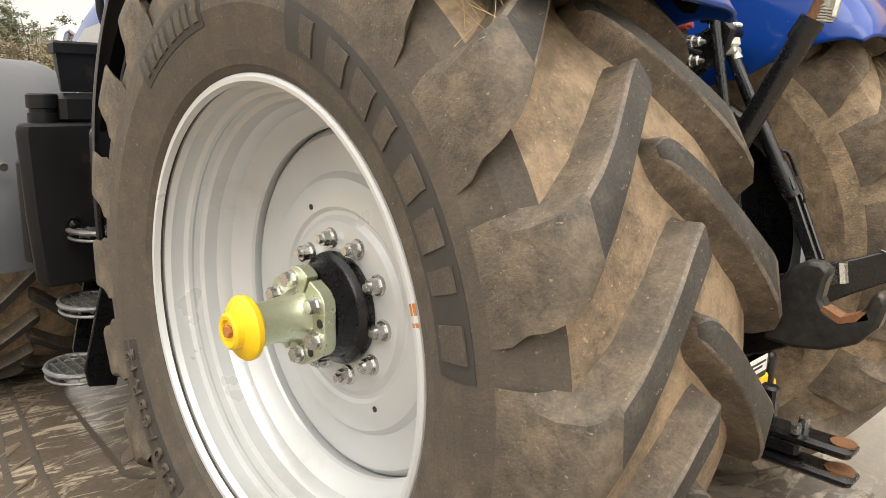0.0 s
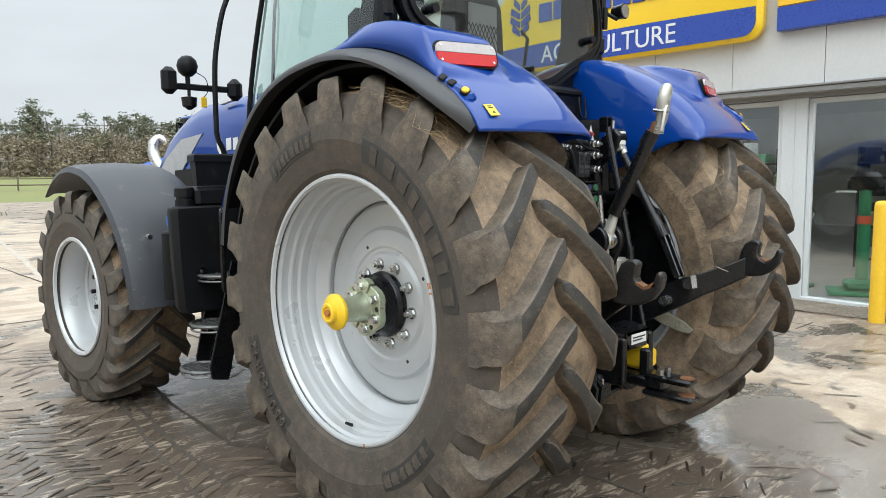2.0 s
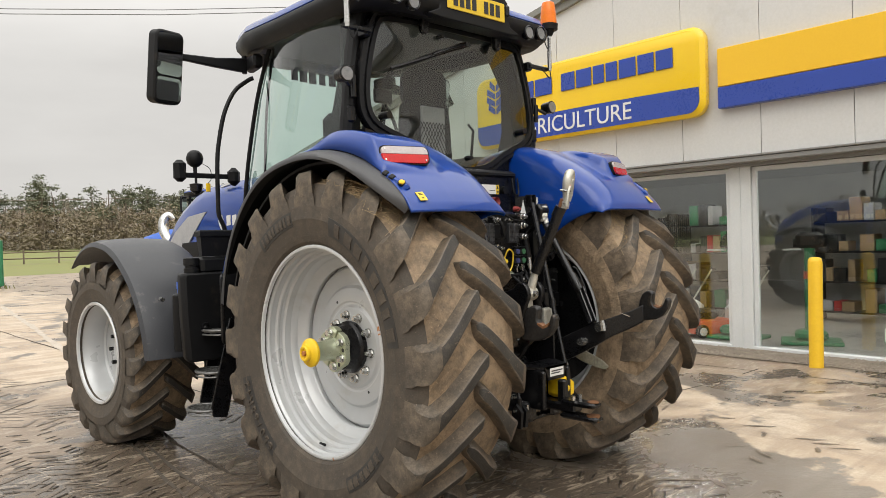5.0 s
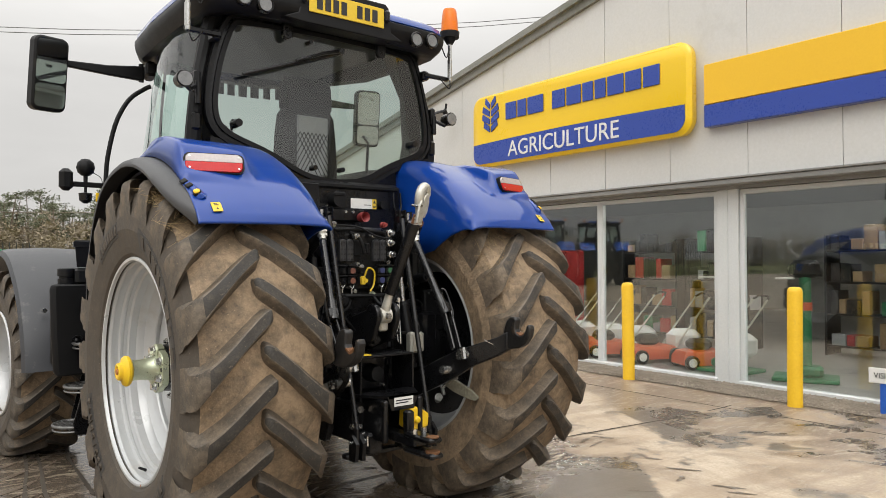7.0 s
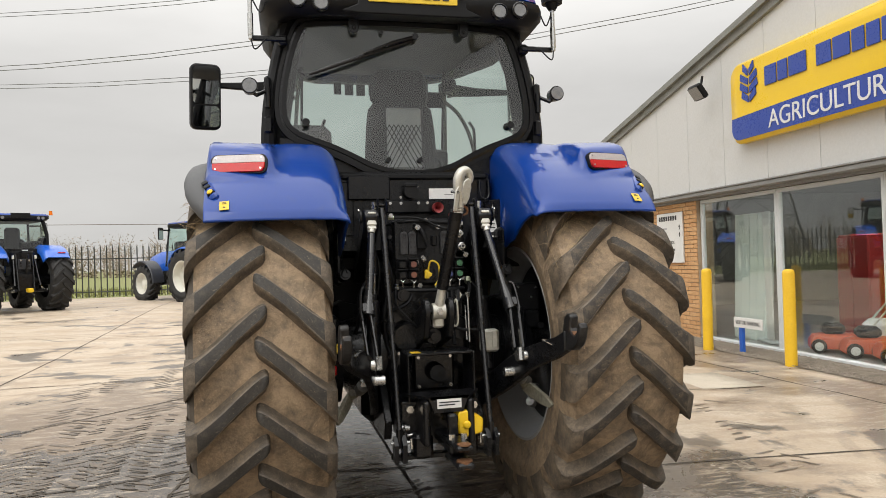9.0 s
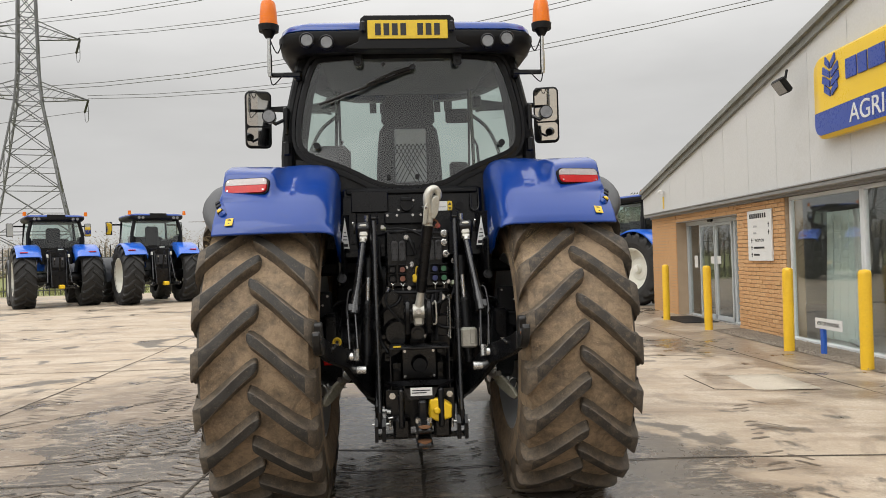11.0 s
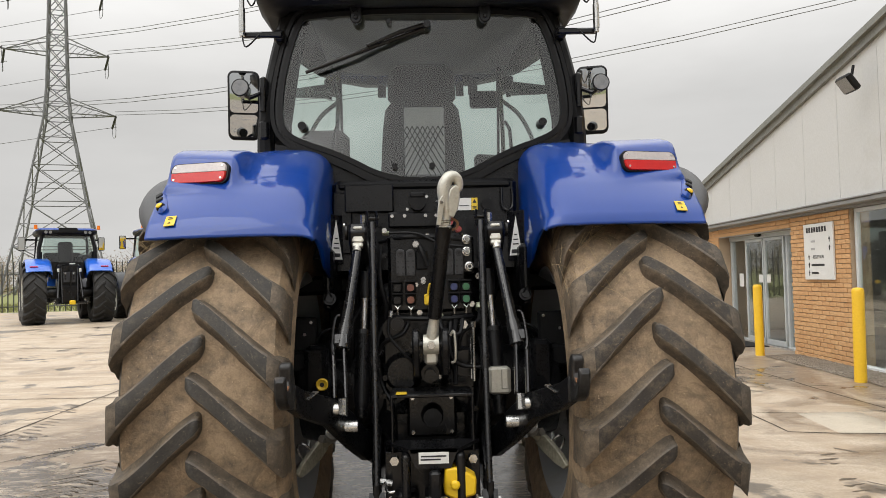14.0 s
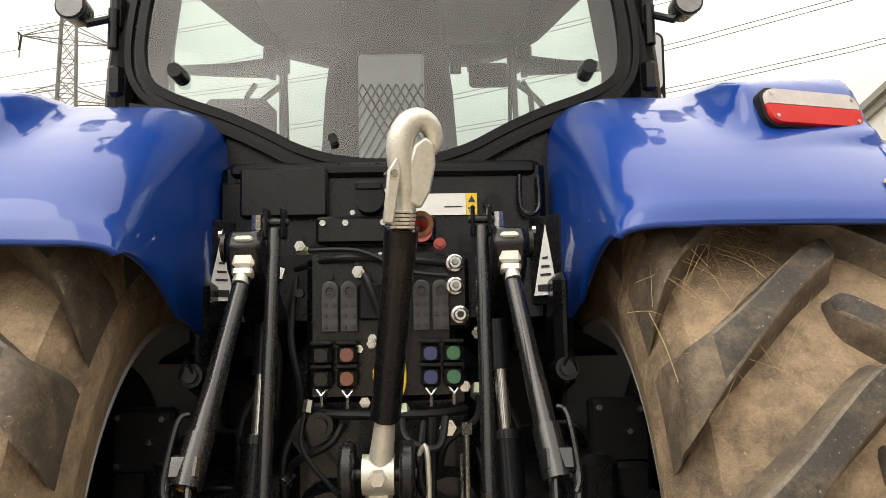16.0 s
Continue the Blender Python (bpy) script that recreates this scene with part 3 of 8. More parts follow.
# brick core behind the facing bricks
MORTAR = mat("mortar", (0.46, 0.35, 0.24), (0.38, 0.29, 0.20), 0.9, 0, 3, 60, 0.4)
BRICK_M, nt_, b_ = material("buff_brick")
oi = nt_.nodes.new("ShaderNodeObjectInfo")
nt_.links.new(blend(nt_, ramp(nt_, tex(nt_, 30, 4), [(0.3, 0.0), (0.7, 0.6)]), ramp(nt_, oi.outputs["Random"], [(0.0, (0.56, 0.32, 0.145)), (0.5, (0.62, 0.375, 0.18)), (1.0, (0.53, 0.29, 0.125))]), (0.46, 0.26, 0.12)), b_.inputs["Base Color"])
b_.inputs["Roughness"].default_value = 0.85
bump(nt_, b_, tex(nt_, 120, 4), 0.4, 0.004)
mb = Mb().box((BRX + 0.165, 13.545, 1.14), (0.30, 1.87, 2.50)).box((BRX + 0.165, 8.13, 1.14), (0.30, 1.93, 2.50)).box((BRX + 0.165, 10.85, 2.27), (0.30, 3.52, 0.24))
core = tagged(part("wall_brick", local(mb), MORTAR), "buff brick wall beside the entrance", "wall", kind="structure")


# windows
def window(name, y0, y1, label="large plate-glass showroom window in a white frame"):
    wd = tagged(new(name), label, "window", kind="structure")
    wd.matrix_world = BT
    gl = part("pane", Mb().box((GLX, (y0 + y1) / 2, 1.11), (0.012, y1 - y0 - 0.06, 2.28)), SHOP_GLASS, wd)
    gl.visible_shadow = False
    part("window_sill", Mb().box((GLX - 0.02, (y0 + y1) / 2, -0.055), (0.12, y1 - y0, 0.055), None, 0.006), FRAME, wd, "white sill")
    part("window_frame", Mb().box((GLX, (y0 + y1) / 2, 2.285), (0.07, y1 - y0, 0.06), None, 0.006).box((GLX, y0 + 0.0275, 1.11), (0.07, 0.055, 2.36), None, 0.006).box((GLX, y1 - 0.0275, 1.11), (0.07, 0.055, 2.36), None, 0.006), FRAME, wd, "white aluminium frame")


edges = [7.14, 5.06, 3.03, 1.10]
for k in range(3):
    window("window_%d" % (k + 1), edges[k + 1], edges[k])
for k, (a, b) in enumerate(((0.80, -1.25), (-1.25, -3.3), (-3.3, -5.35), (-5.65, -7.7), (-7.7, -9.75), (-9.75, -11.8), (-12.1, -14.1), (-14.1, -16.1), (-16.1, -18.1))):
    window("window_%d" % (k + 4), b, a)
for y in (0.95, -5.5, -11.95):
    tagged(part("post", local(Mb().box((GLX - 0.005, y, 1.13), (0.12, 0.295, 2.42), None, 0.006).box((GLX - 0.07, y, 1.13), (0.012, 0.02, 2.40))), FRAME), "white boxed post between windows", "post", kind="structure")
tagged(part("wall_end", local(Mb().box((GLX, -19.5, 1.13), (0.2, 2.8, 2.44))), CLAD), "plain wall at the end of the shop front", "wall", kind="structure")
# entrance: sliding doors in a silver frame, set back
dr = tagged(new("door_1"), "glazed sliding entrance doors in a silver frame", "door", kind="structure")
dr.matrix_world = BT
part("door_frame", Mb().box((DRX, 10.85, 2.10), (0.12, 3.52, 0.10), None, 0.008).box((DRX, 12.56, 1.0), (0.10, 0.07, 2.2), None, 0.006).box((DRX, 9.12, 1.0), (0.10, 0.07, 2.2), None, 0.006).box((DRX, 11.75, 1.0), (0.09, 0.07, 2.2), None, 0.006).box((DRX, 9.85, 1.0), (0.09, 0.07, 2.2), None, 0.006).box((DRX, 10.85, -0.06), (0.10, 3.52, 0.05), None, 0.006), DFRAME, dr, "silver aluminium frame")
for y0, y1, nm in ((12.52, 11.79, "side_pane"), (9.81, 9.16, "side_pane")):
    part(nm, Mb().box((DRX, (y0 + y1) / 2, 1.0), (0.012, abs(y0 - y1), 2.1)), SHOP_GLASS, dr).visible_shadow = False
for y0, y1 in ((11.70, 10.82), (10.78, 9.90)):
    lf = part("door_leaf", Mb().box((DRX - 0.05, y0 - 0.025, 1.0), (0.05, 0.05, 2.06), None, 0.005).box((DRX - 0.05, y1 + 0.025, 1.0), (0.05, 0.05, 2.06), None, 0.005).box((DRX - 0.05, (y0 + y1) / 2, 2.02), (0.05, y0 - y1, 0.05)).box((DRX - 0.05, (y0 + y1) / 2, 0.0), (0.05, y0 - y1, 0.09)), DFRAME, dr, "silver framed sliding leaf")
    part("pane", Mb().box((DRX - 0.05, (y0 + y1) / 2, 1.0), (0.01, y0 - y1 - 0.1, 2.0)), SHOP_GLASS, lf).visible_shadow = False
    part("notice", Mb().box((DRX - 0.06, (y1 if y0 > 11 else y0) + (0.16 if y0 > 11 else -0.16), 1.24), (0.004, 0.18, 0.16)), LABEL, lf, "white notice")
part("notice", Mb().box((DRX - 0.01, 12.1, 1.2), (0.004, 0.22, 0.28)), LABEL, dr, "white notice")
part("notice", Mb().box((DRX - 0.01, 9.45, 1.2), (0.004, 0.16, 0.30)), LIGHT_BLUE, dr, "blue notice")
part("sensor", Mb().box((DRX - 0.09, 11.0, 2.12), (0.06, 0.22, 0.07), None, 0.02), PLASTIC, dr)
tagged(part("door_recess", local(Mb().box((BRX + 0.17, 10.85, 2.145), (0.34, 3.5, 0.012))), CLEAN), "pale soffit over the entrance", "soffit", kind="structure")
tagged(part("doormat", local(Mb().box((5.9, 11.2, G0 + 0.012), (0.75, 1.6, 0.02), None, 0.008)), PLASTIC), "dark ribbed rubber mat before the entrance", "doormat")


# ---- signs ----
def writing(text, size, mt, name, parent, m, extrude=0.006):
    cu = bpy.data.curves.new(name, "FONT")
    cu.body, cu.size, cu.extrude, cu.align_x, cu.align_y = text, size, extrude, "CENTER", "CENTER"
    tmp = bpy.data.objects.new(name, cu)
    me = bpy.data.meshes.new_from_object(tmp)
    bpy.data.objects.remove(tmp)
    me.materials.clear()
    me.materials.append(mt)
    ob = new(name, me)
    ob.parent, ob.matrix_local = parent, m
    return ob


# outward faces look towards -x: text runs from +y to -y
def facing(y, z, x, sx=1.0, sz=1.0):
    return Matrix.Translation((x, y, z)) @ Matrix(((0, 0, -1, 0), (-sx, 0, 0, 0), (0, sz, 0, 0), (0, 0, 0, 1)))


def rounded(y0, y1, z0, z1, r, n=6):
    out = []
    for cy, cz, a0 in ((y1 - r, z1 - r, 0), (y0 + r, z1 - r, 90), (y0 + r, z0 + r, 180), (y1 - r, z0 + r, 270)):
        for k in range(n + 1):
            a = radians(a0 + 90 * k / n)
            out.append((cy + r * math.cos(a), cz + r * math.sin(a)))
    return out


sign = tagged(new("shop_sign"), "large yellow and blue shop sign with raised edge on the gable", "sign")
sign.matrix_world = BT
SX = WX - 0.19
outl = rounded(1.23, 5.56, 3.02, 4.215, 0.20)
mid = ((1.20 + 5.56) / 2, 3.63)


def shrunk(k, kz):
    return [(mid[0] + (y - mid[0]) * k, mid[1] + (z - mid[1]) * kz) for y, z in outl]


part("sign_body", Mb().loft([[(x, y, z) for y, z in pts] for x, pts in ((WX - 0.001, shrunk(0.985, 0.95)), (WX - 0.06, outl), (SX + 0.05, outl), (SX, shrunk(0.975, 0.925)))], True, True), SIGN_Y, sign, "yellow moulded sign box", 40)
low = []
for k in range(25):
    y = lerp(1.30, 5.49, k / 24)
    low.append((y, 3.40 + 0.03 * math.sin(3.14159 * k / 24)))
face = [(y, z) for y, z in rounded(1.295, 5.495, 3.068, 4.165, 0.17) if z < 3.4]
part("blue_field", Mb().loft([[(x, y, z) for y, z in low[::-1] + sorted([p for p in face if p[0] < 3], key=lambda p: -p[1]) + sorted([p for p in face if p[0] > 3], key=lambda p: p[1])] for x in (SX - 0.002, SX - 0.010)], True, True), SIGN_B, sign, "blue lower field")
writing("AGRICULTURE", 0.385, WHITE, "lettering", sign, facing(3.475, 3.235, SX - 0.014, 0.90, 0.92), 0.004)
# the maker's name becomes plain raised bars, its emblem a plain leaf shape
bw = [0.27, 0.22, 0.36, 0.0, 0.28, 0.30, 0.22, 0.22, 0.30, 0.28, 0.28]
y = 4.68
for i, w_ in enumerate(bw):
    if w_ == 0:
        y -= 0.16
        continue
    w2 = w_ * 1.05
    part("raised_bar", Mb().box((SX - 0.012, y - w2 / 2, 3.86), (0.022, w2 - 0.035, 0.27), None, 0.006), SIGN_B, sign)
    y -= w2
for sg in (-1, 1):
    for k in range(4):
        z0 = 3.60 + 0.13 * k
        w0 = (0.17, 0.21, 0.20, 0.13)[k]
        part("emblem_leaf", Mb().prism([(5.045 + sg * 0.02, z0 - 0.02), (5.045 + sg * w0, z0 + 0.07), (5.045 + sg * w0 * 0.92, z0 + 0.17), (5.045 + sg * 0.02, z0 + 0.07)], SX - 0.020, SX - 0.001, "yz"), SIGN_B, sign)
band = tagged(new("sign_band"), "long yellow and blue fascia band on the cladding", "sign")
band.matrix_world = BT
part("yellow_strip", Mb().box((WX - 0.06, -9.0, 3.61), (0.118, 20.16, 0.50), None, 0.01), BAND_Y, band)
part("blue_strip", Mb().box((WX - 0.062, -9.0, 3.22), (0.122, 20.16, 0.276), None, 0.01), SIGN_B, band)
# direction board
brd = tagged(new("direction_board"), "white direction board on the brick wall", "sign")
brd.matrix_world = BT
part("board", Mb().box((BRX - 0.025, 8.05, 1.70), (0.03, 0.95, 0.92), None, 0.004), LABEL, brd, "white board")
for i in range(8):
    part("heading_bar", Mb().box((BRX - 0.042, 8.40 - 0.085 * i, 2.06), (0.003, 0.06, 0.085)), INK, brd)
writing("RECEPTION", 0.075, INK, "lettering", brd, facing(8.05, 1.61, BRX - 0.043, 0.9, 1.0), 0.001)
for z, w_ in ((1.87, 0.14), (1.745, 0.12), (1.48, 0.42), (1.35, 0.22)):
    part("text_bar", Mb().box((BRX - 0.042, 8.28 - w_ / 2, z), (0.003, w_, 0.035)), INK if z < 1.7 else PAPER, brd)
for z, y in ((1.89, 7.68), (1.755, 7.68), (1.61, 8.36), (1.48, 8.36), (1.35, 8.36)):
    part("arrow", Mb().prism([(y - 0.03, z), (y, z + 0.045), (y + 0.03, z), (y + 0.01, z), (y + 0.01, z - 0.045), (y - 0.01, z - 0.045), (y - 0.01, z)], BRX - 0.044, BRX - 0.041, "yz"), INK, brd)
vis = tagged(new("parking_sign"), "small white sign on a blue post in the gravel", "sign")
vis.matrix_world = BT
part("post", Mb().box((5.72, 5.25, 0.10), (0.05, 0.085, 0.42), None, 0.006), mat("blue_post", (0.02, 0.12, 0.55), None, 0.45), vis, "blue wooden post")
part("board", Mb().box((5.69, 5.05, 0.37), (0.02, 0.68, 0.15), None, 0.003), LABEL, vis, "white board")
writing("VISITOR PARKING", 0.078, INK, "lettering", vis, facing(5.05, 0.37, 5.677, 0.92, 1.0), 0.001)
copy_thing(vis, BT @ Matrix.Translation((0, -6.3, -0.06)))
# flood lamp and camera on the wall
fl = tagged(new("flood_lamp"), "dark square flood lamp on the cladding", "lamp")
fl.matrix_world = BT @ Matrix.Translation((WX - 0.30, 6.25, 4.0)) @ pose(0, 0, 0, 0, -35, 0)
part("case", Mb().box((0, 0, 0), (0.10, 0.32, 0.26), None, 0.02), PLASTIC, fl)
part("glass", Mb().box((-0.053, 0, 0), (0.006, 0.27, 0.21)), LAMP, fl)
part("arm", Mb().cyl((0.05, 0.0, 0.0), (0.22, 0.0, 0.16), 0.02), PLASTIC, fl)
cc = tagged(new("security_camera"), "small white security camera on the cladding", "camera")
cc.matrix_world = BT @ Matrix.Translation((WX, 13.0, 2.95))
part("case", Mb().cyl((-0.10, 0.1, 0.0), (-0.12, -0.12, -0.03), 0.045, 0.05, 14).cyl((-0.0, 0.05, 0.0), (-0.10, 0.05, 0.0), 0.025), WHITE, cc)
part("warning_plate", Mb().box((-0.004, 0.1, -0.28), (0.006, 0.10, 0.30)), LABEL_Y, cc, "small yellow plate")


# bollards
def bollard(x, y, lean, label):
    b = thing("bollard", label, "bollard", Matrix.Translation((x, y, ground_z(x, y) - 0.01)) @ pose(0, 0, 0, lean, lean * 0.6, 0), "bollards before the shop")
    part("post", Mb().lathe([(0.0, 0.078), (0.02, 0.076), (1.20, 0.076), (1.232, 0.070), (1.25, 0.05), (1.256, 0.0)], (0, 0, 0), "z", 24), BOLLARD, b, "", 50)
    return b


for i, (x, y) in enumerate(((5.46, -0.25), (5.60, 1.95), (5.72, 3.92), (5.76, 5.80), (5.95, 9.05), (6.03, 11.45), (6.1, 14.6), (5.35, -2.4), (5.27, -4.6))):
    bollard(x, y, (0.3, -0.4, 0.2, 0.5, -0.2, 0.1, 0.3, 0, 0.2)[i], "yellow painted steel bollard standing in the gravel edge")

# ---- tractor ----
AXLE_Y, AXLE_Z = -0.13, 0.927
STRAW = mat("dry_straw", (0.42, 0.31, 0.16), (0.30, 0.21, 0.11), 0.8)
RUST_ORANGE = mat("orange_rust", (0.42, 0.17, 0.05), (0.30, 0.11, 0.03), 0.8)
FRONT_Y, FRONT_Z = 2.62, 0.69


def tyre_mesh(sx, R, W, rim, lug_h):
    """The carcass of a tractor tyre about the x axis."""
    mb = Mb()
    h = W / 2
    body = R - lug_h
    prof = [(-0.80 * h, rim - 0.005), (-0.90 * h, rim + 0.03), (-0.995 * h, rim + 0.42 * (body - rim)), (-0.985 * h, rim + 0.60 * (body - rim)), (-0.93 * h, rim + 0.80 * (body - rim)),
            (-0.86 * h, body - 0.030), (-0.62 * h, body - 0.010), (-0.3 * h, body - 0.002), (0, body), (0.3 * h, body - 0.002), (0.62 * h, body - 0.010),
            (0.86 * h, body - 0.030), (0.93 * h, rim + 0.80 * (body - rim)), (0.985 * h, rim + 0.60 * (body - rim)), (0.995 * h, rim + 0.42 * (body - rim)), (0.93 * h, rim + 0.06), (0.90 * h, rim + 0.03), (0.80 * h, rim - 0.005)]
    n = 88
    for i in range(n):
        a0, a1 = 6.2831853 * i / n, 6.2831853 * (i + 1) / n
        for k in range(len(prof) - 1):
            mb.cur = 0 if k <= 10 else 1
            q = []
            for (u, r), a in ((prof[k], a0), (prof[k + 1], a0), (prof[k + 1], a1), (prof[k], a1)):
                q.append((sx * u, -r * math.sin(a), r * math.cos(a)))
            mb.add(q, [(0, 1, 2, 3)])
    return mb


lug_meshes = {}


def lay_lugs(w, sx, R, W, lugs, lug_h, mt, reach):
    """Two rows of slanted lugs on a wheel, each a part of its own."""
    h, body = W / 2, R - lug_h
    # stations along a lug: share of the half width, drop round the tyre, top radius, base radius, half thickness
    st = [(-0.085, -0.060, R - 0.022, body - 0.006, 0.010), (-0.070, -0.052, R - 0.008, body - 0.010, 0.018), (-0.040, -0.030, R - 0.002, body - 0.012, 0.0245), (0.02, 0.012, R, body - 0.012, 0.0275), (0.14, 0.115, R, body - 0.012, 0.0285), (0.30, 0.27, R, body - 0.014, 0.029), (0.50, 0.48, R - 0.002, body - 0.018, 0.031),
          (0.68, 0.665, R - 0.005, body - 0.026, 0.036), (0.82, 0.80, R - 0.010, body - 0.040, 0.043), (0.91, 0.89, R - 0.018, body - 0.056, 0.051), (0.96, 0.94, R - 0.034, body - 0.075, 0.058), (0.985, 0.975, R - 0.080, body - 0.10, 0.064), (0.985, 0.995, R - 0.15, body - 0.15, 0.066)]
    for side in (-1, 1):
        key = (sx * side, R, mt.name)
        if key not in lug_meshes:
            mb, secs = Mb(), []
            for u, s, rt, rb, t in st:
                t = t * R / 0.95
                pts, wide = [], lerp(1.0, 0.72, smooth(0.5, 0.88, u))
                for dt, r in ((-t * 2.0 * wide, rb), (-t * lerp(1.08, 1.35, (wide - 0.72) / 0.28), lerp(rb, rt, 0.42)), (-t * 1.0, rt - 0.005), (-t * 0.8, rt), (t * 0.8, rt), (t * 1.0, rt - 0.005), (t * lerp(1.06, 1.3, (wide - 0.72) / 0.28), lerp(rb, rt, 0.42)), (t * 1.85 * wide, rb)):
                    ang = reach * s / R + dt * 1.25 / R
                    pts.append((sx * side * u * h, -r * math.sin(ang), r * math.cos(ang)))
                secs.append(pts)
            mb.loft(secs, True, True)
            # dark worn crest, dusty flanks
            mb.m = [(3 if side > 0 else 1) if k >= len(mb.f) - 2 or k >= 8 * 8 else (1, 1, 2, 0, 2, 1, 1, 1)[k % 8] for k in range(len(mb.f))]
            lug_meshes[key] = mb.mesh("lug", [mt, NEW_TYRE, NEW_TYRE, NEW_TYRE] if mt == NEW_TYRE else [mt, FLANK, EDGE, SHOULDER], 40)
        for k in range(lugs):
            ob = new("lug", lug_meshes[key])
            ob.parent = w
            ob.matrix_local = pose(0, 0, 0, 360 * (k + (0.5 if side < 0 else 0)) / lugs, 0, 0)


def side_x(r):
    return 0.325 * clamped([0.575, 0.605, 0.694, 0.758, 0.829], [0.90, 0.93, 0.995, 0.985, 0.93], r)


def sidewall_patch(w, sx, r0, r1, a0, a1, lift, name, mt, skew=0.0):
    """A thin raised patch that follows the curve of the sidewall."""
    n, rows = max(2, int((a1 - a0) / 0.05)), []
    for k in range(n + 1):
        a = lerp(a0, a1, k / n)
        row = []
        for u, h in ((0.0, -0.004), (0.0, lift), (0.33, lift), (0.67, lift), (1.0, lift), (1.0, -0.004)):
            r = lerp(r0, r1, u)
            row.append((sx * (side_x(r) + h), -r * math.sin(a + skew * (u - 0.5)), r * math.cos(a + skew * (u - 0.5))))
        rows.append(row)
    part(name, Mb().loft(rows, True, True), mt, w)


def rear_wheel(parent, sx):
    w = new("rear_wheel")
    w.parent = parent
    w.location = (sx * 0.868, AXLE_Y, AXLE_Z)
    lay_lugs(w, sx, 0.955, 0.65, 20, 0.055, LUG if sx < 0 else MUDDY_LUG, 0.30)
    part("tyre", tyre_mesh(sx, 0.955, 0.65, 0.545, 0.055), [TREAD, SIDEWALL], w, "worn black rubber tyre, brown with dried mud between the lugs", 40)
    mb = Mb()
    # rim: flange, stepped bead seat, deep barrel, and the disc seated behind its inner edge
    mb.lathe([(0.268, 0.535), (0.283, 0.541), (0.2845, 0.550), (0.281, 0.557), (0.270, 0.562), (0.258, 0.555), (0.254, 0.540), (0.240, 0.530), (0.226, 0.533), (0.204, 0.531), (0.196, 0.518), (0.186, 0.517), (0.178, 0.521), (0.162, 0.518),
              (0.154, 0.505), (0.118, 0.502), (0.106, 0.494), (0.080, 0.487), (0.060, 0.470), (0.046, 0.455), (0.039, 0.444), (0.031, 0.440), (0.020, 0.441), (-0.02, 0.452), (-0.12, 0.460), (-0.16, 0.50), (-0.255, 0.545), (-0.28, 0.57), (-0.285, 0.548), (-0.17, 0.485), (-0.10, 0.457)], n=96, sx=sx)
    part("rim", mb, RIM, w, "silver painted steel rim", 24)
    mb = Mb()
    mb.lathe([(-0.004, 0.446), (0.012, 0.434), (0.018, 0.424), (0.021, 0.38), (0.019, 0.352), (0.023, 0.334), (0.038, 0.318), (0.043, 0.300), (0.043, 0.248), (0.036, 0.238), (0.036, 0.228), (0.047, 0.214), (0.050, 0.200), (0.050, 0.11), (0.0, 0.10), (-0.05, 0.10), (-0.05, 0.40), (-0.02, 0.446)], n=72, sx=sx)
    mb.cur = 1
    for k in range(4):
        a = radians(29 + 90 * k)
        mb.cyl((sx * 0.042, 0.266 * math.sin(a), 0.266 * math.cos(a)), (sx * 0.0442, 0.266 * math.sin(a), 0.266 * math.cos(a)), 0.008, None, 10)
    mb.cyl((sx * 0.049, 0.165, 0.105), (sx * 0.0515, 0.165, 0.105), 0.021, None, 16)
    part("wheel_disc", mb, [RIM, INK], w, "silver pressed steel wheel disc", 24)
    for k in range(10):
        a = 6.2832 * k / 10 + 0.2
        b = Mb()
        p = Vector((sx * 0.029, 0.172 * math.sin(a), 0.172 * math.cos(a)))
        b.cyl(p + Vector((sx * 0.02, 0, 0)), p + Vector((sx * 0.028, 0, 0)), 0.027, 0.024, 14)
        b.cyl(p + Vector((sx * 0.028, 0, 0)), p + Vector((sx * 0.050, 0, 0)), 0.0195, 0.0185, 6)
        b.cyl(p + Vector((sx * 0.050, 0, 0)), p + Vector((sx * 0.062, 0, 0)), 0.011, 0.010, 10)
        part("wheel_nut", b, CHROME, w)
    mb = Mb()
    mb.lathe([(0.045, 0.10), (0.050, 0.138), (0.062, 0.142), (0.074, 0.139), (0.082, 0.126), (0.090, 0.120), (0.128, 0.117), (0.138, 0.114), (0.14, 0.10), (0.14, 0.0)], n=48, sx=sx)
    part("hub", mb, BLACK, w, "black painted axle hub")
    mb = Mb()
    mb.lathe([(0.14, 0.02), (0.14, 0.070), (0.180, 0.066), (0.19, 0.058), (0.25, 0.050), (0.305, 0.050), (0.305, 0.0)], n=32, sx=sx)
    part("axle_stub", mb, ZINC, w, "pale zinc-plated axle stub")
    # clamp flange in two halves, drawn together by bolts
    for half in (0, 1):
        arc = [radians(-26 + 180 * half + q) for q in np.linspace(3, 177, 26)]
        rad = lambda q: 0.116 + 0.006 * math.cos(6 * q)
        ring = [(rad(q) * math.sin(q), rad(q) * math.cos(q)) for q in arc] + [(0.056 * math.sin(q), 0.056 * math.cos(q)) for q in arc[::-1]]
        fl_ = part("axle_flange", Mb().prism(ring, sx * 0.142, sx * 0.176, "yz"), ZINC, w, "half of a zinc-plated clamp flange", 35, 0.003)
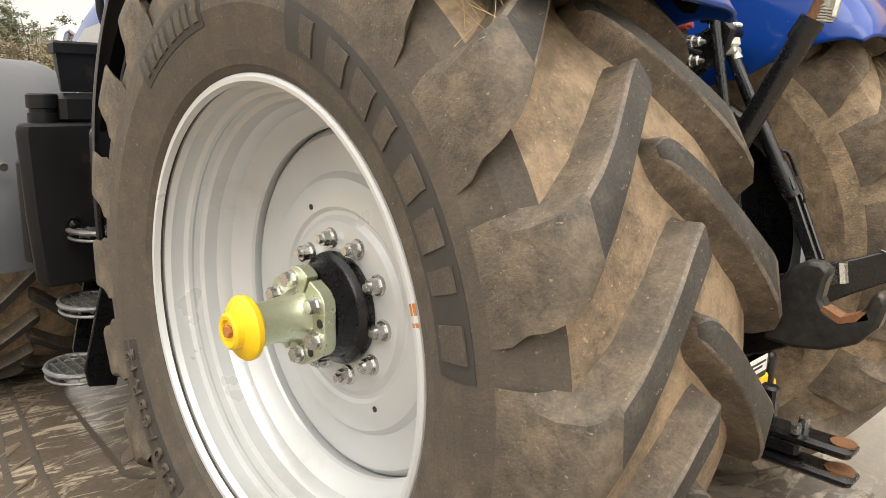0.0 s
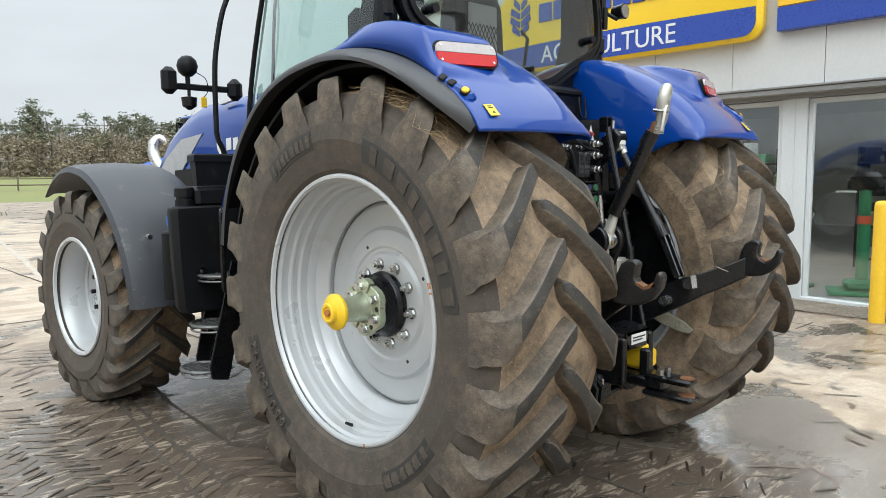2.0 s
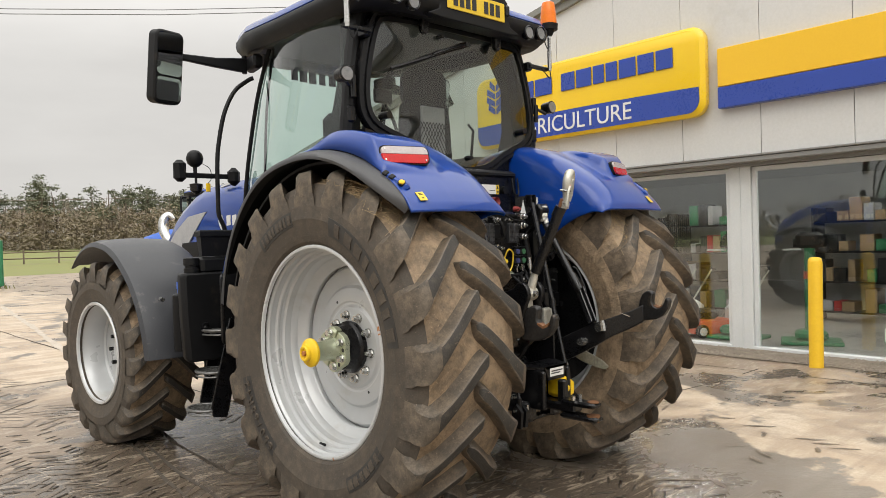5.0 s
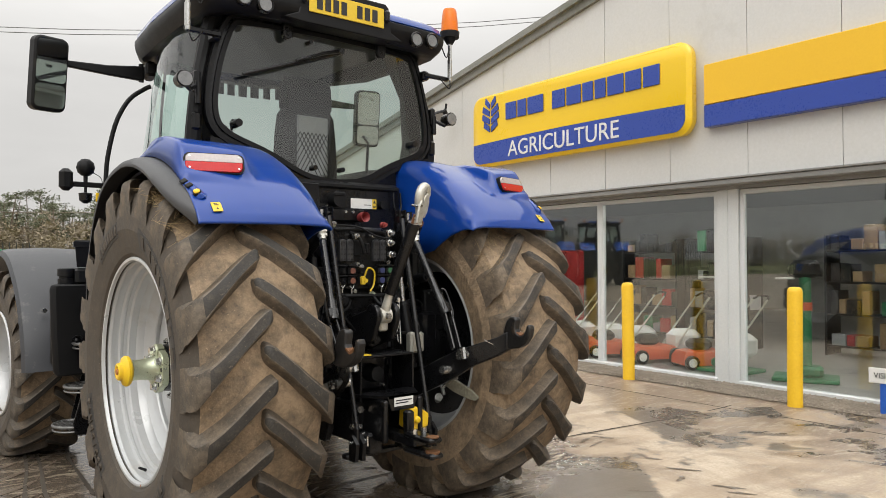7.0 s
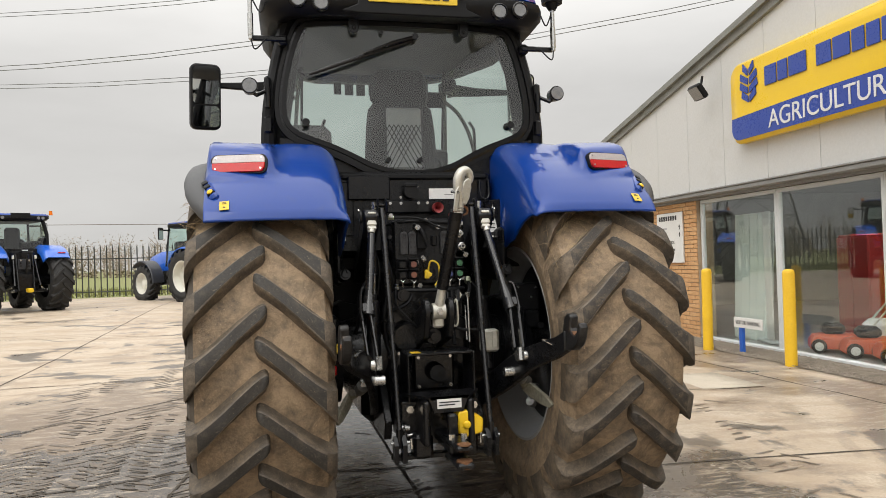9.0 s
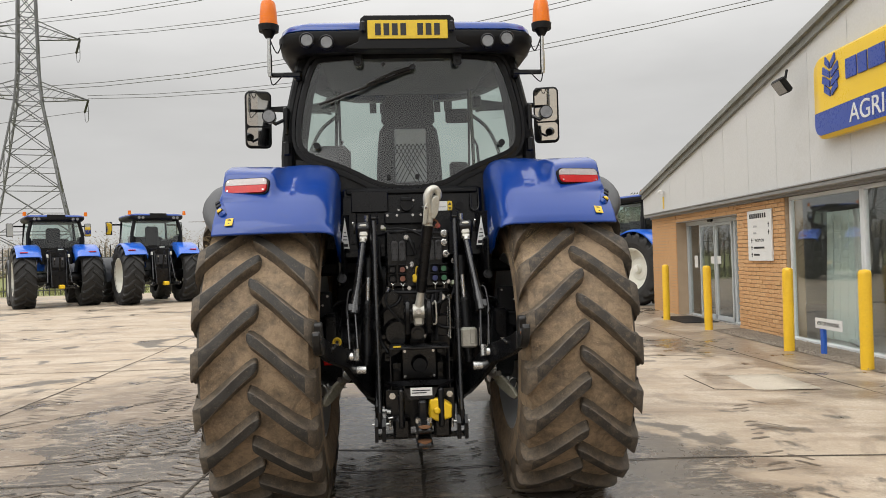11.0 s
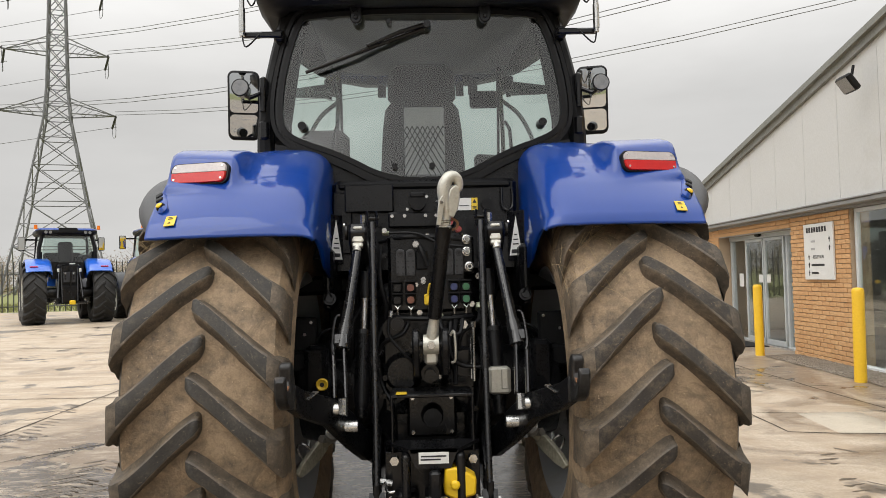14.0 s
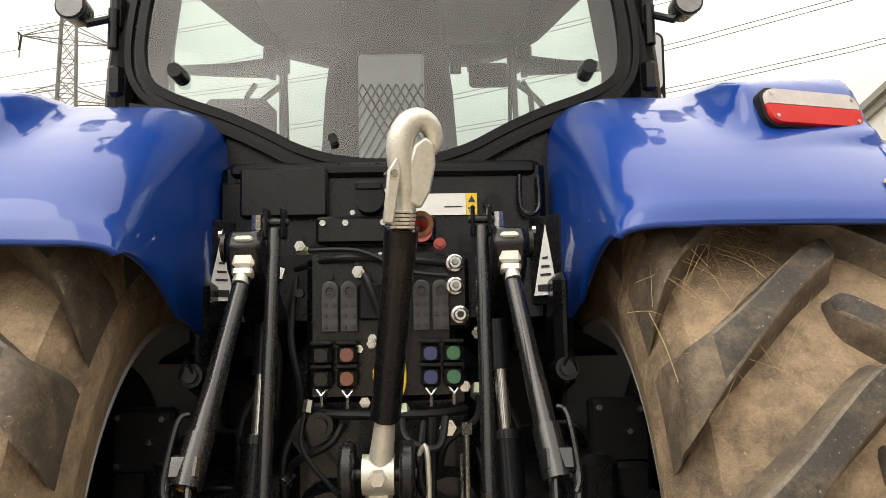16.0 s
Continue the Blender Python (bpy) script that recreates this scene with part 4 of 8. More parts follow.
        for q in (35, 90, 145):
            q = radians(-26 + 180 * half + q)
            p = Vector((0, 0.090 * math.sin(q), 0.090 * math.cos(q)))
            part("flange_bolt", Mb().cyl(p + Vector((sx * 0.175, 0, 0)), p + Vector((sx * 0.181, 0, 0)), 0.023, 0.022, 14).cyl(p + Vector((sx * 0.180, 0, 0)), p + Vector((sx * 0.200, 0, 0)), 0.018, 0.0175, 6), CHROME, fl_)
        for q in (62, 118):
            q = radians(-26 + 180 * half + q)
            part("flange_hole", Mb().cyl((sx * 0.175, 0.094 * math.sin(q), 0.094 * math.cos(q)), (sx * 0.1775, 0.094 * math.sin(q), 0.094 * math.cos(q)), 0.011, None, 12), INK, fl_)
    mb = Mb()
    mb.lathe([(0.292, 0.052), (0.298, 0.066), (0.306, 0.074), (0.318, 0.075), (0.327, 0.068), (0.333, 0.050), (0.337, 0.044), (0.352, 0.042), (0.357, 0.036), (0.356, 0.027), (0.348, 0.024), (0.348, 0.0)], n=36, sx=sx)
    cp = part("end_cap", mb, YELLOW, w, "round yellow plastic shaft cap")
    part("cap_bolt", Mb().cyl((sx * 0.346, 0, 0), (sx * 0.360, 0, 0), 0.015, 0.014, 6), RUST_ORANGE, cp, "weathered bolt in the cap")
    mb = Mb()
    mb.cyl((sx * 0.20, 0.06, -0.515), (sx * 0.235, 0.055, -0.495), 0.008, 0.006)
    part("valve", mb, BLACK, w)
    # black disc added for the shade and dark axle housing inside the rim
    part("wheel_shade_disc", Mb().lathe([(-0.135, 0.0), (-0.135, 0.30), (-0.12, 0.34), (-0.12, 0.462), (-0.10, 0.462), (-0.10, 0.0)], n=48, sx=sx), BLACK, w, "black disc standing in for shade and axle parts inside the wheel")
    straw, rs = Mb(), random.Random(3)
    for k in range(90):
        a, u = (radians(rs.gauss(38, 11)) if sx > 0 else radians(rs.gauss(28, 9))), (rs.gauss(-0.20, 0.07) if sx > 0 else rs.gauss(0.27, 0.03))
        r = 0.905 if abs(u) < 0.27 else 0.885
        pts = []
        da, du = rs.uniform(-0.10, 0.10), rs.uniform(-0.07, 0.07)
        for q in (-1, 0, 1):
            aa, uu, rr = a + q * da, u + q * du, r + (0.016 if q == 0 else 0.004) + rs.uniform(0, 0.012)
            pts.append((sx * uu, -rr * math.sin(aa), rr * math.cos(aa)))
        straw.tube(pts, 0.0006, 3, False, 4)
    tagged(part("straw", straw, STRAW, w), "wisps of dry straw caught on the tyre", kind="stuff")
    if sx < 0:
        for a, da in ((1.28, 0.020), (1.33, 0.007), (2.9, 0.010)):
            part("rust_chip", Mb().loft([[(sx * x, -r * math.sin(a + k * da), r * math.cos(a + k * da)) for x, r in ((0.2835, 0.5425 - 0.001 * abs(k)), (0.2845, 0.549), (0.2825, 0.557))] for k in (-1, -0.3, 0.4, 1)], False), RUST_ORANGE, w, "orange rust chip on the rim edge")
        for a0, a1, r0, r1, n1 in ((-0.68, -0.18, 0.665, 0.745, 8), (0.30, 1.45, 0.628, 0.722, 8), (2.2, 2.7, 0.655, 0.73, 6)):
            sidewall_patch(w, sx, r0, r1, a0, a1, 0.0015, "sidewall_band", MARK)
            for i in range(n1):
                b0 = lerp(a0, a1, (i + 0.62) / (n1 + 0.6))
                sidewall_patch(w, sx, r0 + 0.014, r1 - 0.014, b0, b0 + (a1 - a0) / n1 * (0.62 if i % 3 else 0.42), 0.005, "sidewall_bar", SIDEWALL)
        sidewall_patch(w, sx, 0.655, 0.735, 3.72, 4.42, 0.0015, "sidewall_band", MARK)
        for k, ch in enumerate("650/65R42"):
            a = 3.78 + 0.072 * k
            m = Matrix(((0, 0, -1, sx * (side_x(0.695) + 0.002)), (-math.cos(a), -math.sin(a), 0, -0.695 * math.sin(a)), (-math.sin(a), math.cos(a), 0, 0.695 * math.cos(a)), (0, 0, 0, 1)))
            writing(ch, 0.075, SIDEWALL, "size_marking", w, m, 0.004)
    return w


def front_wheel(parent, sx):
    w = new("front_wheel")
    w.parent = parent
    w.matrix_local = pose(sx * 1.085, FRONT_Y, FRONT_Z, 0, 0, 3)
    lay_lugs(w, sx, 0.71, 0.52, 19, 0.045, LUG, 0.25)
    part("tyre", tyre_mesh(sx, 0.71, 0.52, 0.372, 0.045), [TREAD, SIDEWALL], w, "worn rubber front tyre with mud", 40)
    mb = Mb()
    mb.lathe([(0.225, 0.368), (0.243, 0.374), (0.245, 0.390), (0.236, 0.396), (0.222, 0.385), (0.18, 0.362), (0.13, 0.352), (0.06, 0.340), (-0.10, 0.335), (-0.2, 0.38), (-0.24, 0.395), (-0.22, 0.37), (-0.1, 0.32), (0.04, 0.32)], n=56, sx=sx)
    part("rim", mb, RIM, w, "silver painted steel rim", 30)
    mb = Mb()
    mb.lathe([(0.05, 0.338), (0.03, 0.32), (0.03, 0.24), (0.05, 0.20), (0.055, 0.0)], n=40, sx=sx)
    mb.lathe([(0.055, 0.10), (0.070, 0.095), (0.075, 0.07), (0.075, 0.0)], n=24, sx=sx)
    part("wheel_disc", mb, RIM, w, "silver pressed steel disc")
    for k in range(8):
        q = 0.7854 * k
        part("wheel_nut", Mb().cyl((sx * 0.05, 0.145 * math.sin(q), 0.145 * math.cos(q)), (sx * 0.082, 0.145 * math.sin(q), 0.145 * math.cos(q)), 0.017, 0.016, 6), BLACK, w)
    return w


def crown_r(a):
    """Radius of the mudguard's crown at a degrees from the front over the top, round the axle."""
    return clamped([20, 45, 60, 80, 90, 98, 105, 114, 124, 131, 134.5, 136.5], [1.17, 1.175, 1.172, 1.165, 1.158, 1.132, 1.106, 1.080, 1.062, 1.046, 1.034, 1.016], a)


def edge_r(a):
    """Radius of the mudguard's outer edge."""
    return clamped([8, 20, 40, 60, 80, 103, 114, 125, 133, 136.5], [1.16, 1.15, 1.12, 1.09, 1.052, 1.040, 1.036, 1.030, 1.022, 1.008], a)


FENDER_X = [0.455, 0.456, 0.459, 0.468, 0.482, 0.503, 0.53, 0.57, 0.63, 0.70, 0.76, 0.785, 0.80, 0.812, 0.824, 0.84, 0.86, 0.90, 0.95, 1.00, 1.035, 1.055, 1.07, 1.082, 1.092, 1.102]
FENDER_A = sorted(set([round(20 + 4 * k, 2) for k in range(18)] + [92 + 1.5 * k for k in range(14)] + [113 + 0.5 * k for k in range(24)] + [125 + 1.25 * k for k in range(8)] + [134.2, 134.9, 135.5, 136.0, 136.5]))


def fender_section(a, sx):
    """Cross section of a rear mudguard at the angle a, with the lamp pod raised out of it."""
    rc, ro = crown_r(a), edge_r(a)
    drop = clamped([20, 60, 90, 103, 114, 122.5, 128.5, 133, 136.5], [0.55, 0.62, 0.62, 0.60, 0.487, 0.387, 0.215, 0.10, 0.03], a)
    near = min(1.0, drop / 0.15)
    out = []
    for x in FENDER_X:
        sag = clamped([0.455, 0.456, 0.459, 0.468, 0.482, 0.503, 0.53, 0.57, 0.63], [drop, lerp(drop, 0.115 * near, 0.5), 0.095 * near, 0.066 * near, 0.044 * near, 0.025 * near, 0.012 * near, 0.003, 0.0], x)
        f = clamped([0.72, 0.84, 0.94, 1.03, 1.08, 1.102], [0.0, 0.10, 0.32, 0.65, 0.88, 1.0], x)
        r = lerp(rc, ro, f) - sag
        ap = a + 14 * (x - 0.945)
        pod = clamped([86, 96, 103, 108, 112.4, 113.7, 114.7, 118.9, 120.2, 122.4], [1.12, 1.134, 1.147, 1.154, 1.157, 1.154, 1.142, 1.080, 1.070, 1.062], ap)
        w = smooth(0.755, 0.812, x) * (1 - smooth(1.078, 1.106, x)) * smooth(84, 100, ap) * (1 - smooth(121.5, 123.5, ap))
        r = lerp(r, max(r, pod), w)
        out.append((sx * x, AXLE_Y + r * math.cos(radians(a)), AXLE_Z + r * math.sin(radians(a))))
    return out


def rear_fender(parent, sx):
    part("rear_fender", Mb().loft([fender_section(a, sx) for a in FENDER_A], False), BLUE, parent, "glossy dark blue rear mudguard", 60, 0, 0.012)
    secs = []
    for a in np.linspace(10, 134.5, 44):
        ro = edge_r(a) + 0.004
        k = clamped([10, 30, 60, 90, 116, 124, 130, 134.5], [0.15, 0.5, 1.05, 1.4, 1.5, 1.3, 0.8, 0.12], a)
        c, sn = math.cos(radians(a)), math.sin(radians(a))
        secs.append([(sx * (1.086 + k * dx), AXLE_Y + (ro + dr) * c, AXLE_Z + (ro + dr) * sn) for dx, dr in ((0.0, -0.004), (0.02, -0.002), (0.045, -0.008), (0.070, -0.022), (0.080, -0.040), (0.078, -0.054), (0.066, -0.052), (0.045, -0.034), (0.0, -0.030))])
    inner = [[(lerp(x, sx * 0.78, 0.03), lerp(y, AXLE_Y, 0.022), lerp(z, AXLE_Z, 0.022)) for x, y, z in fender_section(a, sx)[2:]] for a in FENDER_A if a < 133]
    part("fender_lining", Mb().loft(inner, False), PLASTIC, parent, "black underside of the mudguard", 60)
    part("fender_flare", Mb().loft(secs, True, True), FLARE, parent, "matt grey plastic wheel arch extension", 50)
    secs = []
    for a in np.linspace(15, 128, 24):
        c, s_ = math.cos(radians(a)), math.sin(radians(a))
        secs.append([(sx * x, AXLE_Y + rr * c, AXLE_Z + rr * s_) for x, rr in ((0.50, 0.975), (0.50, 0.99), (1.10, 0.99), (1.10, 0.975), (0.52, 0.97))])
    part("fender_liner", Mb().loft(secs, True, True), PLASTIC, parent, "black inner mudguard")
    # tail lamp, sunk in the pod behind a black gasket
    base = part("tail_lamp", Mb().prism(rounded(-0.134, 0.134, -0.049, 0.049, 0.030), -0.012, 0.05, "xz"), PLASTIC, parent, "rear lamp with clear upper and red lower lens", 40)
    base.matrix_local = Matrix.Translation((sx * 0.947, -0.640, 1.904)) @ Euler((radians(-17), 0, radians(15 * sx))).to_matrix().to_4x4()
    lens = rounded(-0.126, 0.126, -0.043, 0.043, 0.026)
    up = [(x, max(z, 0.004)) for x, z in lens]
    dn = [(x, min(z, 0.002)) for x, z in lens]
    for nm, pts, mt, lb in (("clear_lens", up, CLEAR, "clear lens"), ("red_lens", dn, RED, "red lens")):
        mb = Mb().loft([[(x * k, y, z * k) for x, z in pts] for y, k in ((0.0, 1.0), (-0.016, 1.0), (-0.021, 0.975))], True, True)
        part(nm, mb, mt, base, lb, 40)
    for x, z in ((-0.108, 0.028), (0.108, 0.028), (-0.108, -0.028), (0.108, -0.028)):
        part("lamp_screw", Mb().cyl((x, -0.018, z), (x, -0.0235, z), 0.005, None, 8), CHROME, base)


tractor = thing("tractor", "dark blue farm tractor with muddy rear tyres standing on wet concrete", "tractor")
for s in (-1, 1):
    rear_wheel(tractor, s)
    front_wheel(tractor, s)
    before = set(tractor.children)
    rear_fender(tractor, s)
    if s > 0:
        for ob in set(tractor.children) - before:
            ob.location += Vector((0.02, 0.03, 0.02))

HEADLINER = mat("grey_headliner", (0.09, 0.09, 0.092), (0.07, 0.07, 0.072), 0.8, 0, 5, 200, 0.0)
# cab: rear window outline, right half from the bottom up
HALF = [(0.166, 1.93), (0.41, 2.065), (0.62, 2.14), (0.69, 2.19), (0.715, 2.27), (0.705, 2.42), (0.665, 2.60), (0.615, 2.74), (0.575, 2.785)]
REAR_WIN = [(-x, z) for x, z in HALF] + HALF[::-1]
for _ in range(3):
    REAR_WIN = [(lerp(a[0], b[0], u), lerp(a[1], b[1], u)) for a, b in zip(REAR_WIN, REAR_WIN[1:] + REAR_WIN[:1]) for u in (0.25, 0.75)]


def rear_y(x, z):
    return -0.13 + 0.06 * (x / 0.75) ** 2 + 0.06 * max(z - 2.2, 0)


def grown(outline, d):
    """The outline moved outwards by d."""
    n, out = len(outline), []
    for i, (x, z) in enumerate(outline):
        (x0, z0), (x1, z1) = outline[i - 1], outline[(i + 1) % n]
        t = Vector((x1 - x0, z1 - z0)).normalized()
        out.append((x - t.y * d, z + t.x * d))
    return out


def ring_frame(outline, w_out, w_in, d0, d1, fn):
    a, b = grown(outline, w_out), grown(outline, -w_in)
    secs = [[(x, fn(x, z) + d, z) for x, z in pts] for pts, d in ((a, d1), (a, d0), (b, d0), (b, d1))]
    return Mb().loft(secs, True, False, None, True)


def pane(pts):
    """A fan of triangles from the middle of a closed outline."""
    c = [sum(p[i] for p in pts) / len(pts) for i in range(3)]
    n = len(pts)
    return Mb().add([c] + list(pts), [(0, 1 + i, 1 + (i + 1) % n) for i in range(n)])


def side_glass(s, u, v):
    """A point of the bowed side window: u from the rear to the front, v upwards."""
    z0 = clamped([0, 0.45, 1], [1.95, 1.42, 1.35], u)
    z = lerp(z0, 2.87, v)
    k = clamped([1.35, 1.95, 2.87], [0.0, 0.35, 1.0], z)
    a, b, c = lerp(0.85, 0.70, k), lerp(0.885, 0.735, k), lerp(0.62, 0.545, k)
    x = a + (4 * b - 3 * a - c) * u + 2 * (a + c - 2 * b) * u * u
    return (s * x, lerp(0.05, clamped([1.35, 1.9, 2.5, 2.87], [1.55, 1.515, 1.375, 1.22], z), u), z)


def round_rect(w, h, r):
    """The outline of a rectangle with rounded corners about the origin."""
    return [(sx * (w / 2 - r) + r * math.cos(a0 + q * 0.2618), sz * (h / 2 - r) + r * math.sin(a0 + q * 0.2618)) for sx, sz, a0 in ((1, 1, 0), (-1, 1, 1.5708), (-1, -1, 3.1416), (1, -1, 4.7124)) for q in range(7)]


w = part("rear_window", pane([(x, rear_y(x, z), z) for x, z in REAR_WIN]), CAB_GLASS, tractor, "tinted rear cab window", 60)
w.visible_shadow = False
part("window_seal", ring_frame(REAR_WIN, 0.014, 0.012, -0.012, 0.012, rear_y), PLASTIC, tractor, "black rubber seal round the rear window")
part("window_frame", ring_frame(REAR_WIN, 0.050, -0.008, 0.004, 0.05, rear_y), BLACK, tractor, "black steel frame round the rear window")
part("outer_seal", ring_frame(grown(REAR_WIN, 0.042), 0.010, 0.010, -0.006, 0.012, rear_y), PLASTIC, tractor, "outer rubber seal of the rear window")
part("lower_cab_panel", Mb().prism([(-0.74, 2.13), (-0.62, 2.11), (-0.41, 2.035), (-0.17, 1.90), (0.17, 1.90), (0.41, 2.035), (0.62, 2.11), (0.74, 2.13), (0.74, 1.55), (-0.74, 1.55)], -0.080, -0.02, "xz"), BLACK, tractor, "black panel below the rear window")
for s in (-1, 1):
    part("rear_pillar", Mb().tube([(s * 0.80, 0.03, 1.95), (s * 0.795, 0.0, 2.25), (s * 0.755, 0.02, 2.5), (s * 0.665, 0.05, 2.86)], [0.05, 0.042, 0.042, 0.05], 10, True, 4), PLASTIC, tractor)
    part("pillar_trim", Mb().loft([[(s * (x + dx), y, z) for dx, y in ((-0.07, 0.05), (0.02, 0.03), (0.02, d), (-0.02, d))] for x, z, d in ((0.745, 1.93, 0.30), (0.745, 2.25, 0.20), (0.70, 2.55, 0.16), (0.625, 2.86, 0.26))], True, True), PLASTIC, tractor, "black inner trim of the rear pillar")
    part("front_pillar", Mb().tube([(s * 0.62, 1.56, 1.30), (s * 0.605, 1.525, 1.9), (s * 0.578, 1.385, 2.5), (s * 0.545, 1.22, 2.90)], 0.015, 10, True, 4), PLASTIC, tractor)
    part("inner_pillar", Mb().tube([(s * 0.53, 1.46, 1.40), (s * 0.535, 1.37, 2.0), (s * 0.54, 1.31, 2.45), (s * 0.535, 1.20, 2.88)], 0.010, 8, True, 3), PLASTIC, tractor)
    g = part("side_window", Mb().grid(lambda u, v: side_glass(s, u, v), 14, 8), SIDE_GLASS, tractor, "green-tinted side window", 80)
    g.visible_shadow = False
    part("door_sill", Mb().tube([(s * 0.86, 0.40, 1.42), (s * 0.865, 0.9, 1.34), (s * 0.76, 1.33, 1.33), (s * 0.63, 1.55, 1.33)], 0.05, 8, True, 3), PLASTIC, tractor)
    # hinge brackets and small work lamp at the rear corner
    part("corner_bracket", Mb().box((s * 0.80, -0.02, 2.21), (0.05, 0.06, 0.10), None, 0.012).box((s * 0.80, -0.03, 2.42), (0.035, 0.06, 0.12), None, 0.01).cyl((s * 0.80, -0.06, 2.30), (s * 0.80, -0.06, 2.42), 0.016), BLACK, tractor)
    lamp = part("work_lamp", Mb().tube([(s * 0.80, -0.05, 2.40), (s * 0.86, -0.10, 2.36), (s * 0.895, -0.10, 2.39)], 0.012, 8).cyl((s * 0.895, -0.06, 2.405), (s * 0.895, -0.13, 2.405), 0.038, 0.045, 18), BLACK, tractor, "small round work lamp on a bracket")
    part("lens", Mb().cyl((s * 0.895, -0.131, 2.405), (s * 0.895, -0.137, 2.405), 0.038, None, 18), LAMP, lamp)
    # beacon on its folding pole
    bx = s * 0.882
    be = part("beacon", Mb().cyl((bx, -0.13, 2.945), (bx, -0.13, 2.985), 0.062, 0.066, 20).cyl((bx, -0.13, 2.905), (bx, -0.13, 2.945), 0.022, 0.045, 16), PLASTIC, tractor, "amber rotating beacon on a pole")
    part("beacon_lens", Mb().lathe([(2.985, 0.058), (3.06, 0.054), (3.12, 0.047), (3.138, 0.040), (3.145, 0.02), (3.146, 0.0)], (bx, -0.13, 0), "z", 22), AMBER, be, "ribbed amber lens")
    part("pole", Mb().cyl((bx, -0.13, 2.66), (bx, -0.13, 2.92), 0.013, 0.013, 10).cyl((bx, -0.13, 2.68), (bx, -0.13, 2.80), 0.016, 0.016, 10), CHROME, be, "bright steel pole")
    part("pole_bracket", Mb().box((s * 0.79, -0.10, 2.675), (0.20, 0.025, 0.03), None, 0.006).box((s * 0.71, -0.06, 2.675), (0.05, 0.08, 0.06), None, 0.01), BLACK, be)
    part("cable", Mb().tube([(bx, -0.13, 2.91), (s * 0.83, -0.16, 2.80), (s * 0.80, -0.15, 2.86)], 0.004, 6, True, 5), PLASTIC, be)
    part("lower_cable", Mb().tube([(bx, -0.13, 2.67), (s * 0.86, -0.15, 2.60), (s * 0.80, -0.12, 2.67)], 0.004, 6, True, 5), PLASTIC, be)
    # big mirror on its arm
    mm = Matrix.Translation((s * 1.228, 1.40, 2.675)) @ Euler((radians(7), 0, radians(-13 * s))).to_matrix().to_4x4()
    mr = part("door_mirror", Mb().prism(round_rect(0.215, 0.475, 0.045), -0.035, 0.05, "xz", mm), PLASTIC, tractor, "tall two-part door mirror on a black arm", 35, 0.012)
    part("mirror_glass", Mb().prism(round_rect(0.188, 0.272, 0.030), -0.040, -0.0352, "xz", mm @ Matrix.Translation((0, 0, 0.084))), MIRROR, mr, "mirror glass")
    part("mirror_glass", Mb().prism(round_rect(0.188, 0.150, 0.030), -0.040, -0.0352, "xz", mm @ Matrix.Translation((0, 0, -0.140))), MIRROR, mr, "mirror glass")
    part("mirror_arm", Mb().prism([(s * 1.13, 2.752), (s * 1.13, 2.790), (s * 0.86, 2.800), (s * 0.66, 2.826), (s * 0.62, 2.826), (s * 0.62, 2.735), (s * 0.66, 2.728), (s * 0.86, 2.735)], 1.415, 1.455, "xz"), PLASTIC, mr, "", 35, 0.008)
    part("arm_mount", Mb().box((s * 0.60, 1.36, 2.785), (0.07, 0.20, 0.10), pose(0, 0, 0, 0, 0, 12 * s), 0.015).cyl((s * 0.635, 1.435, 2.72), (s * 0.635, 1.435, 2.845), 0.018, None, 12), PLASTIC, mr)
    # curved hand rail in front of the door
    part("hand_rail", Mb().tube([(s * 0.575, 1.42, 2.695), (s * 0.61, 1.44, 2.675), (s * 0.71, 1.45, 2.59), (s * 0.793, 1.45, 2.432), (s * 0.842, 1.45, 2.23), (s * 0.861, 1.45, 2.07), (s * 0.865, 1.45, 1.80), (s * 0.86, 1.45, 1.70), (s * 0.82, 1.45, 1.60), (s * 0.80, 1.44, 1.40)], 0.0155, 10, True, 5), PLASTIC, tractor, "black curved hand rail")
    # side lamp and round mirror bar
    br = part("lamp_bar", Mb().box((s * 0.90, 1.58, 1.99), (0.40, 0.03, 0.035), None, 0.006).box((s * 0.675, 1.57, 1.99), (0.09, 0.08, 0.13), None, 0.03), PLASTIC, tractor, "black bar with lamp and round ball")
    part("ball", Mb().lathe([(-0.062, 0.0), (-0.056, 0.028), (-0.034, 0.051), (0.0, 0.060), (0.034, 0.051), (0.056, 0.028), (0.062, 0.0)], (s * 0.955, 1.60, 2.11), "z", 20), PLASTIC, br)
    part("ball_stem", Mb().cyl((s * 0.955, 1.60, 1.99), (s * 0.955, 1.60, 2.06), 0.014, None, 10), PLASTIC, br)
    part("side_lamp", Mb().box((s * 1.09, 1.55, 2.015), (0.085, 0.07, 0.15), None, 0.025), PLASTIC, br)
    part("bracket_lamp", Mb().lathe([(-0.05, 0.012), (-0.03, 0.04), (0.02, 0.045), (0.03, 0.0)], (s * 0.96, 1.58, 1.91), "z", 14).cyl((s * 0.96, 1.58, 1.93), (s * 0.96, 1.58, 1.98), 0.010, None, 8), BLACK, br)
    part("yellow_tag", Mb().box((s * 0.885, 1.55, 1.905), (0.035, 0.008, 0.06), None, 0.004), YELLOW, br)
    part("tag_wire", Mb().tube([(s * 0.93, 1.57, 2.08), (s * 0.87, 1.55, 2.04), (s * 0.86, 1.55, 1.97), (s * 0.885, 1.55, 1.935)], 0.0025, 5, True, 5), PLASTIC, br)
